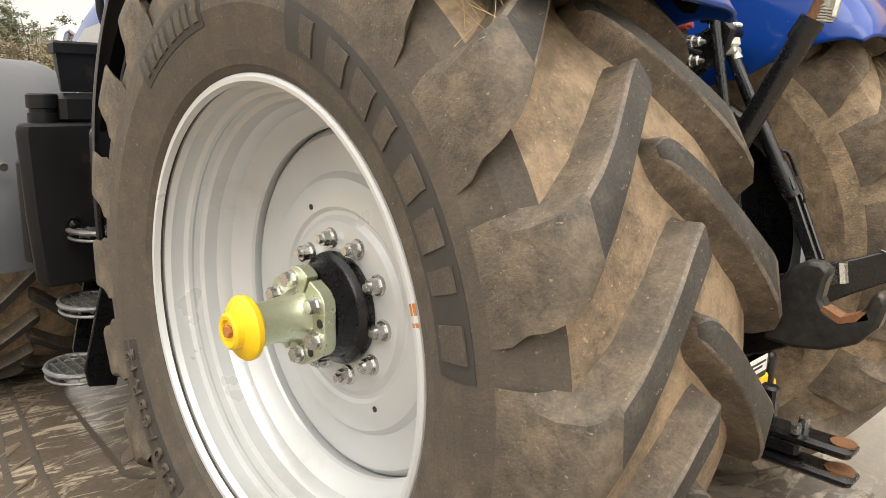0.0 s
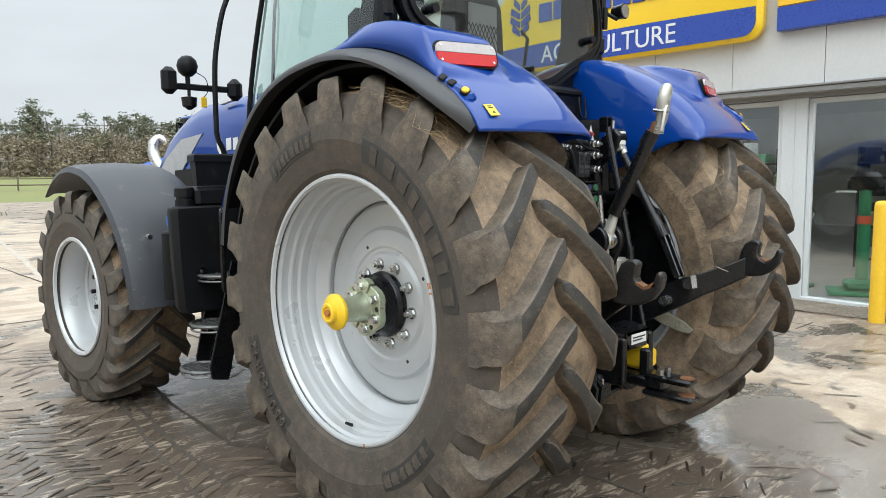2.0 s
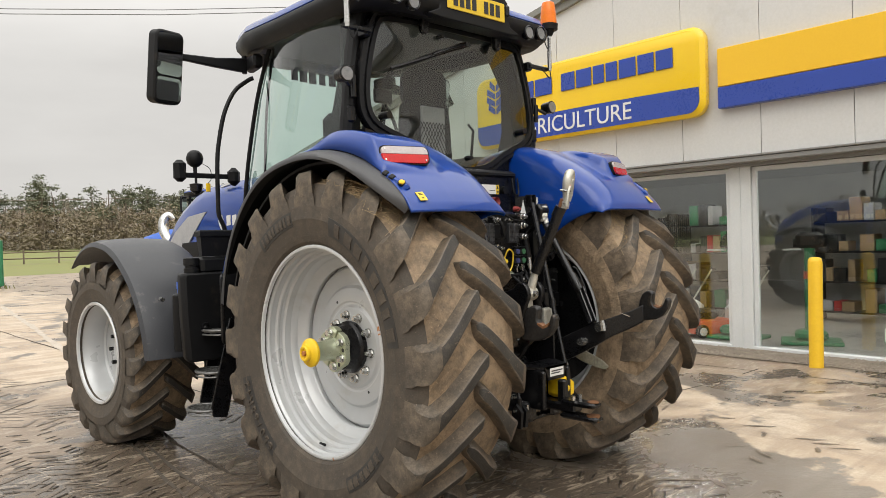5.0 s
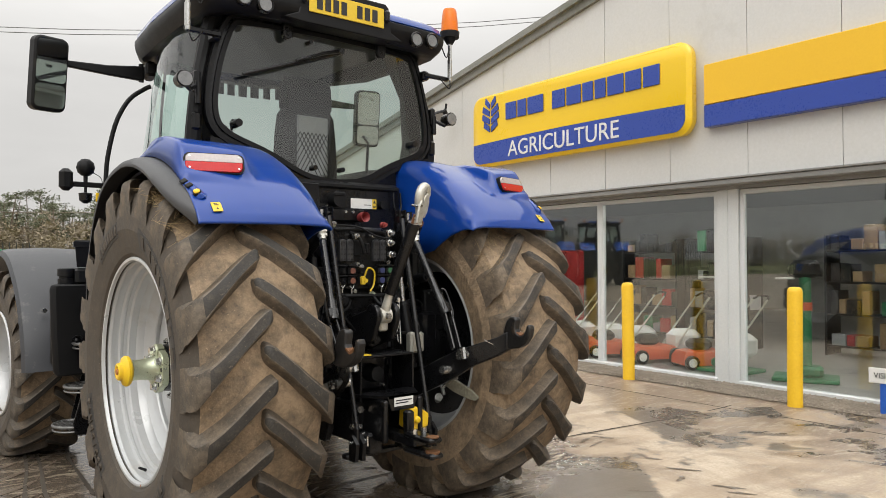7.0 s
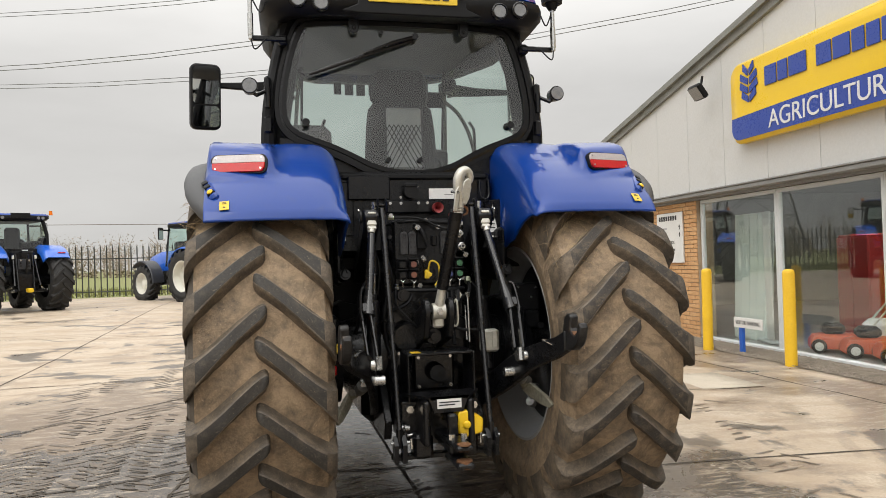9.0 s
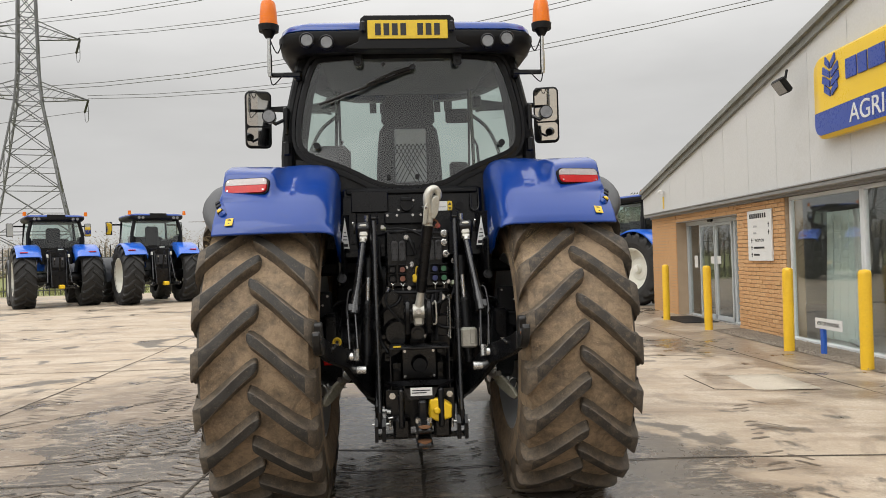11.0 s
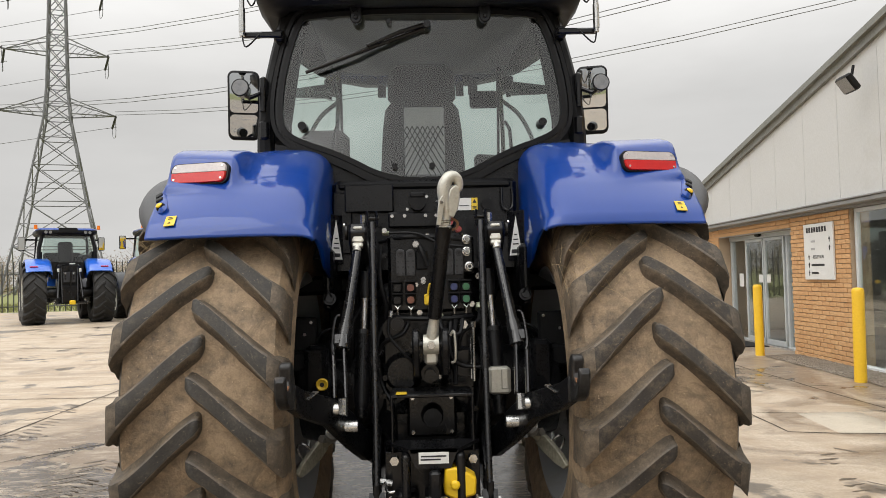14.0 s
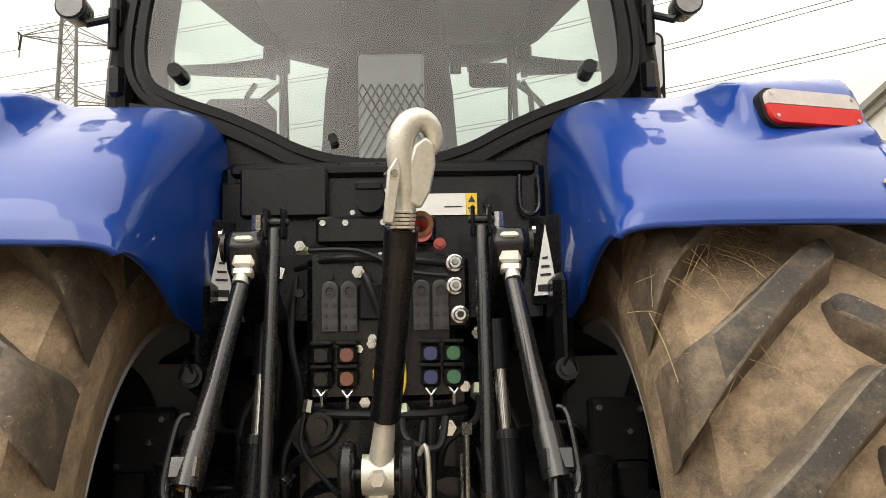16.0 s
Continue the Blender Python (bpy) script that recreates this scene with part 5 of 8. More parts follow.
g = part("windscreen", Mb().grid(lambda u, v: ((2 * u - 1) * lerp(0.61, 0.54, v), lerp(1.56, 1.23, v * v) + 0.17 * (1 - (2 * u - 1) ** 2), lerp(1.55, 2.90, v)), 8, 6), SIDE_GLASS, tractor, "green-tinted windscreen", 60)
g.visible_shadow = False
# sun strip lettering on the windscreen is a brand name: plain bars
mb = Mb()
for i in range(8):
    mb.box((-0.262 + 0.0905 * i, 1.40 - 0.5 * (-0.262 + 0.0905 * i) ** 2, 2.752), (0.066 if i % 3 else 0.056, 0.003, 0.085))
part("windscreen_lettering", mb, INK, tractor, "row of dark bars on the windscreen")
part("wiper", Mb().tube([(-0.575, -0.120, 2.478), (-0.30, -0.128, 2.578), (0.014, -0.118, 2.690)], [0.009, 0.012, 0.009], 8).tube([(-0.27, -0.150, 2.597), (-0.10, -0.156, 2.665), (0.03, -0.14, 2.706)], [0.008, 0.011, 0.013], 8).cyl((0.03, -0.07, 2.705), (0.03, -0.155, 2.705), 0.022, 0.018, 14), BLACK, tractor, "black rear wiper")
for s in (-1, 1):
    part("window_hinge", Mb().prism([(s * 0.32 - 0.030, 2.87), (s * 0.32 + 0.030, 2.87), (s * 0.32 + 0.028, 2.745)] + [(s * 0.32 + 0.028 * math.cos(q), 2.742 - 0.030 * math.sin(q)) for q in np.linspace(0.2, 2.94, 9)] + [(s * 0.32 - 0.028, 2.745)], -0.150, -0.115, "xz").cyl((s * 0.32, -0.150, 2.742), (s * 0.32, -0.160, 2.742), 0.013, 0.011, 12), BLACK, tractor, "", 35, 0.005)
    part("window_knob", Mb().cyl((s * 0.598, -0.05, 2.212), (s * 0.598, -0.125, 2.212), 0.024, 0.021, 16), BLACK, tractor)
    part("window_knob", Mb().cyl((s * 0.092 - 0.052, -0.10, 2.0), (s * 0.092 - 0.052, -0.15, 2.0), 0.016, 0.014, 14), BLACK, tractor)
part("window_stud", Mb().cyl((-0.16, -0.08, 2.73), (-0.16, -0.13, 2.73), 0.013, 0.012, 10), BLACK, tractor)


# roof
def roof_ring(k, z, dy=0.0):
    pts = [(-0.83, 0.10), (-0.815, -0.10), (-0.76, -0.20), (-0.66, -0.245), (-0.32, -0.255), (0.32, -0.255), (0.66, -0.245), (0.76, -0.20), (0.815, -0.10), (0.83, 0.10), (0.81, 0.70), (0.72, 1.28), (0.60, 1.60), (0.42, 1.74), (-0.42, 1.74), (-0.60, 1.60), (-0.72, 1.28), (-0.81, 0.70)]
    return [(x * k, 0.75 + (y + dy - 0.75) * k, z + 0.075 * smooth(0.8, 1.6, y)) for x, y in pts]


part("roof_underside", Mb().loft([roof_ring(0.80, 2.88), roof_ring(0.86, 2.80), roof_ring(0.95, 2.79), roof_ring(1.0, 2.84), roof_ring(1.008, 2.875), roof_ring(1.006, 2.905), roof_ring(0.985, 2.918)], True, True), PLASTIC, tractor, "black plastic cab roof underside", 50)
part("roof", Mb().loft([roof_ring(0.97, 2.905), roof_ring(0.992, 2.922), roof_ring(0.982, 2.955), roof_ring(0.93, 2.985), roof_ring(0.6, 3.01)], True, True), BLUE, tractor, "dark blue cab roof", 50)
hold = part("plate_holder", Mb().prism([(-0.40, 2.80), (-0.31, 2.84), (-0.295, 2.985), (-0.27, 3.005), (0.27, 3.005), (0.295, 2.985), (0.31, 2.84), (0.40, 2.80), (0.30, 2.79), (-0.30, 2.79)], -0.262, -0.14, "xz"), PLASTIC, tractor, "black plate holder with end lamps", 35, 0.006)
part("number_plate", Mb().box((0.002, -0.266, 2.912), (0.505, 0.008, 0.118), None, 0.003), LABEL_Y, hold, "yellow number plate with black bars")
for i in range(8):
    if i != 4:
        part("plate_bar", Mb().box((-0.185 + 0.053 * i, -0.272, 2.912), (0.036, 0.003, 0.074)), INK, hold)
for s in (-1, 1):
    part("plate_lamp", Mb().box((s * 0.278, -0.272, 2.93), (0.035, 0.025, 0.075), None, 0.012), BLACK, hold)
    for x, z in ((0.63, 2.852), (0.508, 2.838)):
        lp = part("roof_lamp", Mb().lathe([(-0.20, 0.03), (-0.235, 0.046), (-0.262, 0.048), (-0.268, 0.042), (-0.262, 0.038)], (s * x, 0, z), "y", 22), BLACK, tractor, "round roof work lamp")
        part("lens", Mb().cyl((s * x, -0.25, z), (s * x, -0.262, z), 0.038, 0.036, 20), LAMP, lp)
# seat and controls inside
seat = part("seat", Mb().loft([[(x * 0.21 * k + 0.0, 0.50 + 0.05 * d, z) for x, d in ((-1, 0), (-0.85, -1), (0.85, -1), (1, 0), (0.8, 1.4), (-0.8, 1.4))] for z, k in ((1.55, 1.05), (1.75, 1.1), (2.05, 1.08), (2.25, 1.02), (2.36, 0.95), (2.40, 0.80), (2.42, 0.88), (2.55, 0.86), (2.60, 0.7))], True, True), FABRIC, tractor, "dark fabric driver's seat")
part("seat_cushion", Mb().box((0, 0.75, 1.62), (0.5, 0.5, 0.16), None, 0.05), FABRIC, seat)
part("papers", Mb().box((0.010, 0.435, 2.175), (0.215, 0.02, 0.37), None, 0.008), PAPER, seat, "grey papers in the net pocket")
mb = Mb()
for i in range(9):
    for sgn in (-1, 1):
        x0 = -0.11 + 0.0275 * i
        a, b = (x0, 2.255), (x0 + sgn * 0.15, 1.99)
        if abs(b[0]) > 0.115:
            k = (math.copysign(0.115, b[0]) - a[0]) / (b[0] - a[0]) if b[0] != a[0] else 1
            b = (a[0] + (b[0] - a[0]) * k, a[1] + (b[1] - a[1]) * k)
        mb.cyl((a[0], 0.42, a[1]), (b[0], 0.42, b[1]), 0.0028, None, 4)
part("net", mb, INK, seat, "black net pocket on the seat back")
part("arm_rest", Mb().box((-0.27, 0.75, 1.95), (0.10, 0.3, 0.16), None, 0.04), FABRIC, seat)
part("arm_rest", Mb().box((0.30, 0.85, 1.95), (0.16, 0.45, 0.10), None, 0.03), PLASTIC, seat)
seat.location.y = -0.27
part("passenger_seat", Mb().box((-0.55, 0.40, 2.12), (0.28, 0.10, 0.34), None, 0.05), FABRIC, tractor, "small folded passenger seat")
part("control_console", Mb().box((0.58, 0.65, 1.85), (0.25, 0.9, 0.45), None, 0.06).box((0.42, 1.0, 2.17), (0.16, 0.06, 0.13), Euler((0, 0, 0.3)).to_matrix().to_4x4(), 0.02).tube([(0.45, 0.8, 2.0), (0.42, 0.95, 2.15)], 0.015), PLASTIC, tractor, "black control console with screen")
part("steering_wheel", Mb().lathe([(-0.014, 0.18), (0.0, 0.196), (0.014, 0.18), (0.0, 0.164)], (0, 0, 0), "z", 28, True, pose(-0.10, 1.16, 2.02, 35, 0, 0)).cyl((-0.10, 1.16, 2.02), (-0.10, 1.42, 1.65), 0.03).box((-0.10, 1.16, 2.02), (0.34, 0.03, 0.02), pose(0, 0, 0, 35, 0, 0)), PLASTIC, tractor)
part("dashboard", Mb().box((-0.10, 1.45, 1.80), (0.5, 0.2, 0.5), None, 0.06), PLASTIC, tractor)
part("inner_mirror", Mb().box((0.43, 1.18, 2.64), (0.19, 0.03, 0.12), None, 0.04), BLACK, tractor)
part("headliner", Mb().box((0, 0.72, 2.875), (1.20, 1.30, 0.02), None, 0.01), HEADLINER, tractor, "pale grey cab headliner")
part("cab_floor", Mb().box((0, 0.80, 1.42), (1.6, 1.5, 0.10), None, 0.02).box((0, 0.05, 1.70), (1.0, 0.08, 0.46), None, 0.02), PLASTIC, tractor)
for s in (-1, 1):
    part("cab_side_trim", Mb().box((s * 0.66, 0.40, 1.90), (0.30, 0.75, 0.30), None, 0.06), PLASTIC, tractor)
    part("lever", Mb().tube([(s * 0.5, 0.3, 2.05), (s * 0.48, 0.25, 2.25), (s * 0.46, 0.28, 2.30)], 0.010, 8), BLACK, tractor)

# bonnet
mb = Mb()
secs = []
for y, hw, top in ((1.62, 0.45, 2.03), (2.0, 0.45, 2.05), (2.6, 0.44, 2.03), (2.9, 0.43, 1.96), (3.2, 0.41, 1.85), (3.45, 0.38, 1.69), (3.62, 0.32, 1.48)):
    secs.append([(-hw, y, 1.15), (-hw, y, top - 0.30), (-hw * 0.96, y, top - 0.14), (-hw * 0.80, y, top - 0.04), (-hw * 0.45, y, top), (hw * 0.45, y, top), (hw * 0.80, y, top - 0.04), (hw * 0.96, y, top - 0.14), (hw, y, top - 0.30), (hw, y, 1.15)])
part("bonnet", mb.loft(secs, True, True), BLUE, tractor, "dark blue bonnet", 40)
for s in (-1, 1):
    part("bonnet_stripe", Mb().prism([(2.50, 1.78), (2.85, 1.75), (3.12, 1.62), (3.36, 1.44), (3.40, 1.28), (3.15, 1.26), (2.95, 1.45)], s * 0.395, s * 0.444, "yz"), PAPER, tractor, "pale silver bonnet side panel")
    # the maker's name as plain bars behind a plain leaf shape
    em = part("bonnet_emblem", Mb().prism([(2.26, 1.66), (2.27, 1.70), (2.24, 1.735), (2.215, 1.74), (2.19, 1.70), (2.195, 1.64), (2.22, 1.615)], s * 0.446, s * 0.4525, "yz"), LABEL, tractor, "pale leaf-shaped emblem")
    for k in range(6):
        part("emblem_bar", Mb().prism([(2.13 - 0.095 * k, 1.65), (2.065 - 0.095 * k, 1.655), (2.065 - 0.095 * k, 1.735), (2.13 - 0.095 * k, 1.73)], s * 0.448, s * 0.4525, "yz"), LABEL, em)
    part("model_bar", Mb().prism([(2.24, 1.965), (2.05, 1.985), (2.05, 2.0), (2.24, 1.98)], s * 0.40, s * 0.435, "yz"), LABEL, em)
    part("bonnet_grille", Mb().prism([(1.75, 1.18), (3.0, 1.18), (2.95, 1.52), (1.75, 1.56)], s * 0.44, s * 0.458, "yz"), PLASTIC, tractor)
    # bright curved metal arm at the nose, not a lamp
    part("nose_arm", Mb().tube([(s * 0.22, 3.60, 1.50), (s * 0.25, 3.72, 1.56), (s * 0.26, 3.80, 1.66), (s * 0.24, 3.82, 1.76), (s * 0.20, 3.80, 1.80), (s * 0.17, 3.76, 1.76)], [0.03, 0.04, 0.05, 0.05, 0.04, 0.02], 12, True, 4), CHROME, tractor, "bright curved metal arm at the nose")
    # front mudguard
    secs = []
    for a in np.linspace(52, 178, 22):
        r = clamped([52, 100, 130, 150, 178], [0.87, 0.87, 0.90, 0.945, 1.0], a)
        c, sn = math.cos(radians(a)), math.sin(radians(a))
        w0 = clamped([52, 75, 178], [0.80, 0.74, 0.74], a)
        secs.append([(s * x, FRONT_Y + rr * c, FRONT_Z + rr * sn) for x, rr in ((w0, r - 0.03), (0.80, r), (1.02, r + 0.012), (1.26, r), (1.31, r - 0.015), (1.328, r - 0.05), (1.308, r - 0.05), (1.26, r - 0.018), (1.02, r - 0.01), (0.80, r - 0.02), (w0, r - 0.05))])
    fg = part("front_fender", Mb().loft(secs, True, True), GREY_PLASTIC, tractor, "grey moulded plastic front mudguard", 40)
    part("fender_screw", Mb().cyl((s * 1.19, 1.705, 1.13), (s * 1.19, 1.668, 1.13), 0.018, 0.016, 10), CHROME, fg)
    part("fender_bracket", Mb().tube([(s * 0.95, FRONT_Y, 1.50), (s * 0.66, FRONT_Y, 1.3), (s * 0.55, FRONT_Y, 0.8)], 0.03, 8, True, 3), BLACK, tractor)
part("front_axle", Mb().cyl((-1.0, FRONT_Y, FRONT_Z), (1.0, FRONT_Y, FRONT_Z), 0.09, None, 14).box((0, FRONT_Y, FRONT_Z), (0.5, 0.35, 0.35), None, 0.05), BLACK, tractor)
# wide chassis block and both side boxes are assumed bulk that blocks light below
part("chassis", Mb().box((0, 1.7, 0.84), (0.66, 3.6, 0.66), None, 0.05).box((0, 1.05, 1.10), (1.30, 1.0, 0.42), None, 0.06), BLACK, tractor, "black chassis")
part("fuel_tank", Mb().box((0.86, 1.25, 0.86), (0.46, 0.95, 0.66), None, 0.08), PLASTIC, tractor, "black plastic fuel tank beside the chassis")
part("underbody_block", Mb().box((-0.58, 1.50, 0.80), (0.50, 0.80, 0.66), None, 0.08), PLASTIC, tractor, "black box added under the cab to block light")
# side tanks, steps
s = -1
tank = part("fluid_tank", Mb().loft([[(cx + dx * kx, y, z) for dx, y in ((-0.145, 1.25), (-0.15, 1.27), (-0.125, 1.36), (-0.02, 1.44), (0.03, 1.50), (0.26, 1.50), (0.26, 1.235), (-0.12, 1.235))] for z, cx, kx in ((0.735, -1.06, 0.94), (0.765, -1.07, 1.0), (1.00, -1.085, 1.0), (1.285, -1.092, 1.0), (1.318, -1.09, 0.95))], True, True), PLASTIC, tractor, "black plastic side tank with screw cap", 30, 0.012)
part("tank_cap", Mb().lathe([(1.31, 0.050), (1.35, 0.050), (1.352, 0.044), (1.366, 0.044), (1.368, 0.052), (1.412, 0.052), (1.418, 0.046), (1.418, 0.0)], (-1.135, 1.32, 0), "z", 22), PLASTIC, tank, "ribbed screw cap")
part("tank_bolt", Mb().lathe([(1.236, 0.036), (1.222, 0.034), (1.222, 0.026), (1.232, 0.022), (1.226, 0.012), (1.222, 0.0)], (-1.088, 0, 0.956), "y", 18), BLACK, tank)
part("tank_shoulder", Mb().box((-0.985, 1.35, 1.365), (0.22, 0.20, 0.11), None, 0.02), PLASTIC, tank)
part("upper_box", Mb().loft([[(x, y, z) for x, y in ((-1.085 - d, 1.265 - d), (-1.06 - d, 1.36 + d), (-0.84, 1.40 + d), (-0.84, 1.265 - d))] for z, d in ((1.425, 0.0), (1.555, 0.012), (1.557, 0.022), (1.590, 0.022), (1.598, 0.012))], True, True), PLASTIC, tank, "black lidded box", 30)
part("blue_cap", Mb().cyl((-1.138, 1.50, 1.175), (-1.138, 1.50, 1.205), 0.018, None, 12).cyl((-1.138, 1.50, 1.205), (-1.138, 1.50, 1.255), 0.023, 0.022, 14), LIGHT_BLUE, tank, "bright blue cap")
part("filter", Mb().lathe([(0.78, 0.0), (0.785, 0.048), (0.80, 0.052), (1.16, 0.052), (1.17, 0.044), (1.18, 0.0)], (-1.138, 1.50, 0), "z", 18), PLASTIC, tank)
st = part("steps", Mb().prism([(-0.90, 1.02), (-1.00, 1.02), (-1.145, 0.46), (-1.135, 0.395), (-1.04, 0.375), (-1.02, 0.44)], 1.075, 1.087, "xz"), BLACK, tractor, "black steel access steps", 35, 0.004)
part("side_plate", Mb().prism([(-0.90, 1.02), (-0.97, 1.02), (-1.10, 0.46), (-1.09, 0.40), (-1.0, 0.40)], 1.33, 1.342, "xz"), BLACK, st)
part("kick_plate", Mb().loft([[(x, y, z) for y in (1.087, 1.33) for x in ((-0.0, 0.010) if y < 1.2 else (0.010, 0.0)) for x in (bx + x,)] for bx, z in ((-0.90, 1.0), (-1.03, 0.42))], True, True), BLACK, st)
GALV = mat("dull_galvanised_grid", (0.22, 0.22, 0.215), (0.12, 0.12, 0.115), 0.42, 0.6, 20, 120, 0.2, 0, (0.08, 0.065, 0.05), 0.3)
for x, z in ((-1.01, 0.94), (-1.06, 0.672), (-1.125, 0.435)):
    ring = [(x + 0.105 * math.cos(k * 0.3142), 1.21 + 0.125 * math.sin(k * 0.3142), z) for k in range(21)]
    mb = Mb().tube(ring, 0.010, 8, False).tube([(p[0], p[1], p[2] - 0.028) for p in ring], 0.006, 6, False)
    for k in range(5):
        dx = -0.07 + 0.035 * k
        hw = 0.125 * math.sqrt(1 - (dx / 0.105) ** 2)
        mb.box((x + dx, 1.21, z - 0.006), (0.005, 2 * hw, 0.022))
    for dy in (-0.06, 0.0, 0.06):
        hw = 0.105 * math.sqrt(1 - (dy / 0.125) ** 2)
        mb.box((x, 1.21 + dy, z - 0.006), (2 * hw, 0.005, 0.022))
    part("tread", mb, GALV, st, "bare steel grid tread")
part("grab_handle", Mb().tube([(-1.00, 1.10, 1.31), (-1.06, 1.04, 1.30), (-1.075, 1.02, 1.24), (-1.075, 1.02, 0.94), (-1.06, 1.04, 0.875), (-1.00, 1.10, 0.86)], 0.015, 8, True, 4), BLACK, tractor)
# warning stickers and small fittings on the mudguards
for s in (-1, 1):
    off = Vector((0.02, 0.03, 0.02)) if s > 0 else Vector((0, 0, 0))
    ob = part("yellow_label", Mb().box((0, 0, 0), (0.042, 0.003, 0.056)), LABEL_Y, tractor, "small yellow warning label")
    ob.matrix_local = Matrix.Translation(Vector((s * 1.012, AXLE_Y + 1.0415 * math.cos(radians(132.4)), AXLE_Z + 1.0415 * math.sin(radians(132.4)))) + off) @ Euler((radians(-44), radians(4 * s), radians(5 * s))).to_matrix().to_4x4()
    part("label_mark", Mb().prism([(-0.006, -0.016), (0.006, -0.016), (0.0, -0.006)], -0.003, -0.0022, "xz").box((0, -0.0026, 0.010), (0.020, 0.0008, 0.004)).box((-0.002, -0.0026, 0.018), (0.016, 0.0008, 0.003)), INK, ob)
    sw = part("switch_box", Mb().box((0, 0, 0.002), (0.042, 0.17, 0.035), None, 0.012), BLUE, tractor, "external hitch switches on the mudguard edge")
    sw.matrix_local = Matrix.Translation(Vector((s * 1.070, -0.712, 1.764)) + off) @ Euler((radians(35), radians(30 * s), 0)).to_matrix().to_4x4() @ Matrix.Translation((0, 0, 0.013))
    for dy in (0.055, 0.015):
        part("rocker_switch", Mb().box((s * 0.004, dy, 0.020), (0.030, 0.026, 0.012), None, 0.003), PLASTIC, sw)
    part("round_socket", Mb().cyl((s * 0.004, -0.045, 0.012), (s * 0.005, -0.045, 0.022), 0.020, 0.018, 16), PLASTIC, sw)
    part("yellow_button", Mb().lathe([(0.0, 0.014), (0.006, 0.014), (0.010, 0.009), (0.011, 0.0)], (s * 0.005, -0.045, 0.020), "z", 16), YELLOW, sw, "round yellow button")
    lm = Matrix.Translation((s * 0.432, -0.225, 0)) @ pose(0, 0, 0, 0, 0, -48 * s)
    tri_label = part("triangle_label", Mb().prism([(-0.040, 1.545), (0.040, 1.545), (0.004, 1.735)], -0.002, 0.0, "xz", lm), LABEL, tractor, "white triangular label on the inner mudguard")
    part("label_bar", Mb().box((0, 0, 0), (0.050, 0.001, 0.018), lm @ Matrix.Translation((0.0, -0.003, 1.565))), INK, tri_label)
    for dz, wd in ((1.60, 0.036), (1.622, 0.028), (1.645, 0.018)):
        part("label_bar", Mb().box((0, 0, 0), (wd, 0.001, 0.006), lm @ Matrix.Translation((0.002, -0.003, dz))), INK, tri_label)
    part("label_bracket", Mb().box((0, 0, 0), (0.10, 0.006, 0.24), lm @ Matrix.Translation((0.0, 0.006, 1.64)), 0.002), BLACK, tractor)

# ---- rear linkage of the tractor ----
rl = tractor
part("rear_housing", Mb().box((0, -0.05, 1.05), (0.52, 0.62, 0.75), None, 0.06).box((0, -0.15, 0.70), (0.42, 0.55, 0.40), None, 0.06).cyl((-0.12, -0.37, 1.02), (-0.12, -0.42, 1.02), 0.09, 0.07, 18).cyl((0.16, -0.37, 1.06), (0.16, -0.43, 1.06), 0.07, 0.06, 18).cyl((-0.16, -0.37, 1.22), (-0.16, -0.42, 1.22), 0.05, None, 14), BLACK, rl, "black transmission housing", 35)
part("rear_axle", Mb().lathe([(-0.86, 0.13), (-0.62, 0.14), (-0.45, 0.17), (-0.25, 0.22), (0.25, 0.22), (0.45, 0.17), (0.62, 0.14), (0.86, 0.13)], (0, AXLE_Y, AXLE_Z), "x", 28), BLACK, rl, "black rear axle")
for s in (-1, 1):
    # inner wheel side: dark brake and axle parts
    part("axle_housing", Mb().cyl((s * 0.46, AXLE_Y, AXLE_Z), (s * 0.60, AXLE_Y, AXLE_Z), 0.27, 0.24, 28).box((s * 0.52, -0.30, 1.02), (0.10, 0.16, 0.26), None, 0.02), BLACK, rl)
    part("inner_fender_brace", Mb().box((s * 0.46, -0.10, 1.45), (0.05, 0.45, 0.30), None, 0.02), BLACK, rl)
# plain panel added so no light shows through between the rear wheels
part("gap_panel", Mb().box((0, 0.20, 1.18), (1.04, 0.04, 0.95), None, 0.01), PLASTIC, rl, "black panel added to close the light gap under the cab")
part("back_panel", Mb().box((0, -0.10, 1.70), (0.90, 0.14, 0.46), None, 0.02).box((-0.27, -0.190, 1.836), (0.235, 0.04, 0.135), None, 0.006).box((-0.40, -0.176, 1.72), (0.09, 0.02, 0.30), None, 0.006), BLACK, rl, "black steel panel below the rear window")
part("window_ledge", Mb().box((0, -0.15, 1.90), (0.84, 0.08, 0.035), None, 0.01), PLASTIC, rl)
bar = part("bracket_bar", Mb().box((-0.02, -0.22, 1.727), (0.32, 0.03, 0.075), None, 0.008), BLACK, rl)
for x in (-0.16, -0.10, 0.0, 0.05):
    part("bolt", Mb().cyl((x, -0.235, 1.745), (x, -0.247, 1.745), 0.009, None, 6), CHROME, bar)
sk = part("trailer_socket", Mb().cyl((-0.037, -0.16, 1.813), (-0.037, -0.24, 1.813), 0.042, 0.040, 20).box((-0.037, -0.235, 1.845), (0.075, 0.02, 0.03), None, 0.008), PLASTIC, rl, "round black trailer socket with flap")
for dx, dz in ((-0.05, -0.03), (0.045, 0.03)):
    part("bolt", Mb().cyl((-0.037 + dx, -0.165, 1.813 + dz), (-0.037 + dx, -0.178, 1.813 + dz), 0.008, None, 6), CHROME, sk)
lb = part("warning_label", Mb().box((0.150, -0.178, 1.802), (0.150, 0.004, 0.060)), LABEL, rl, "white and yellow warning label")
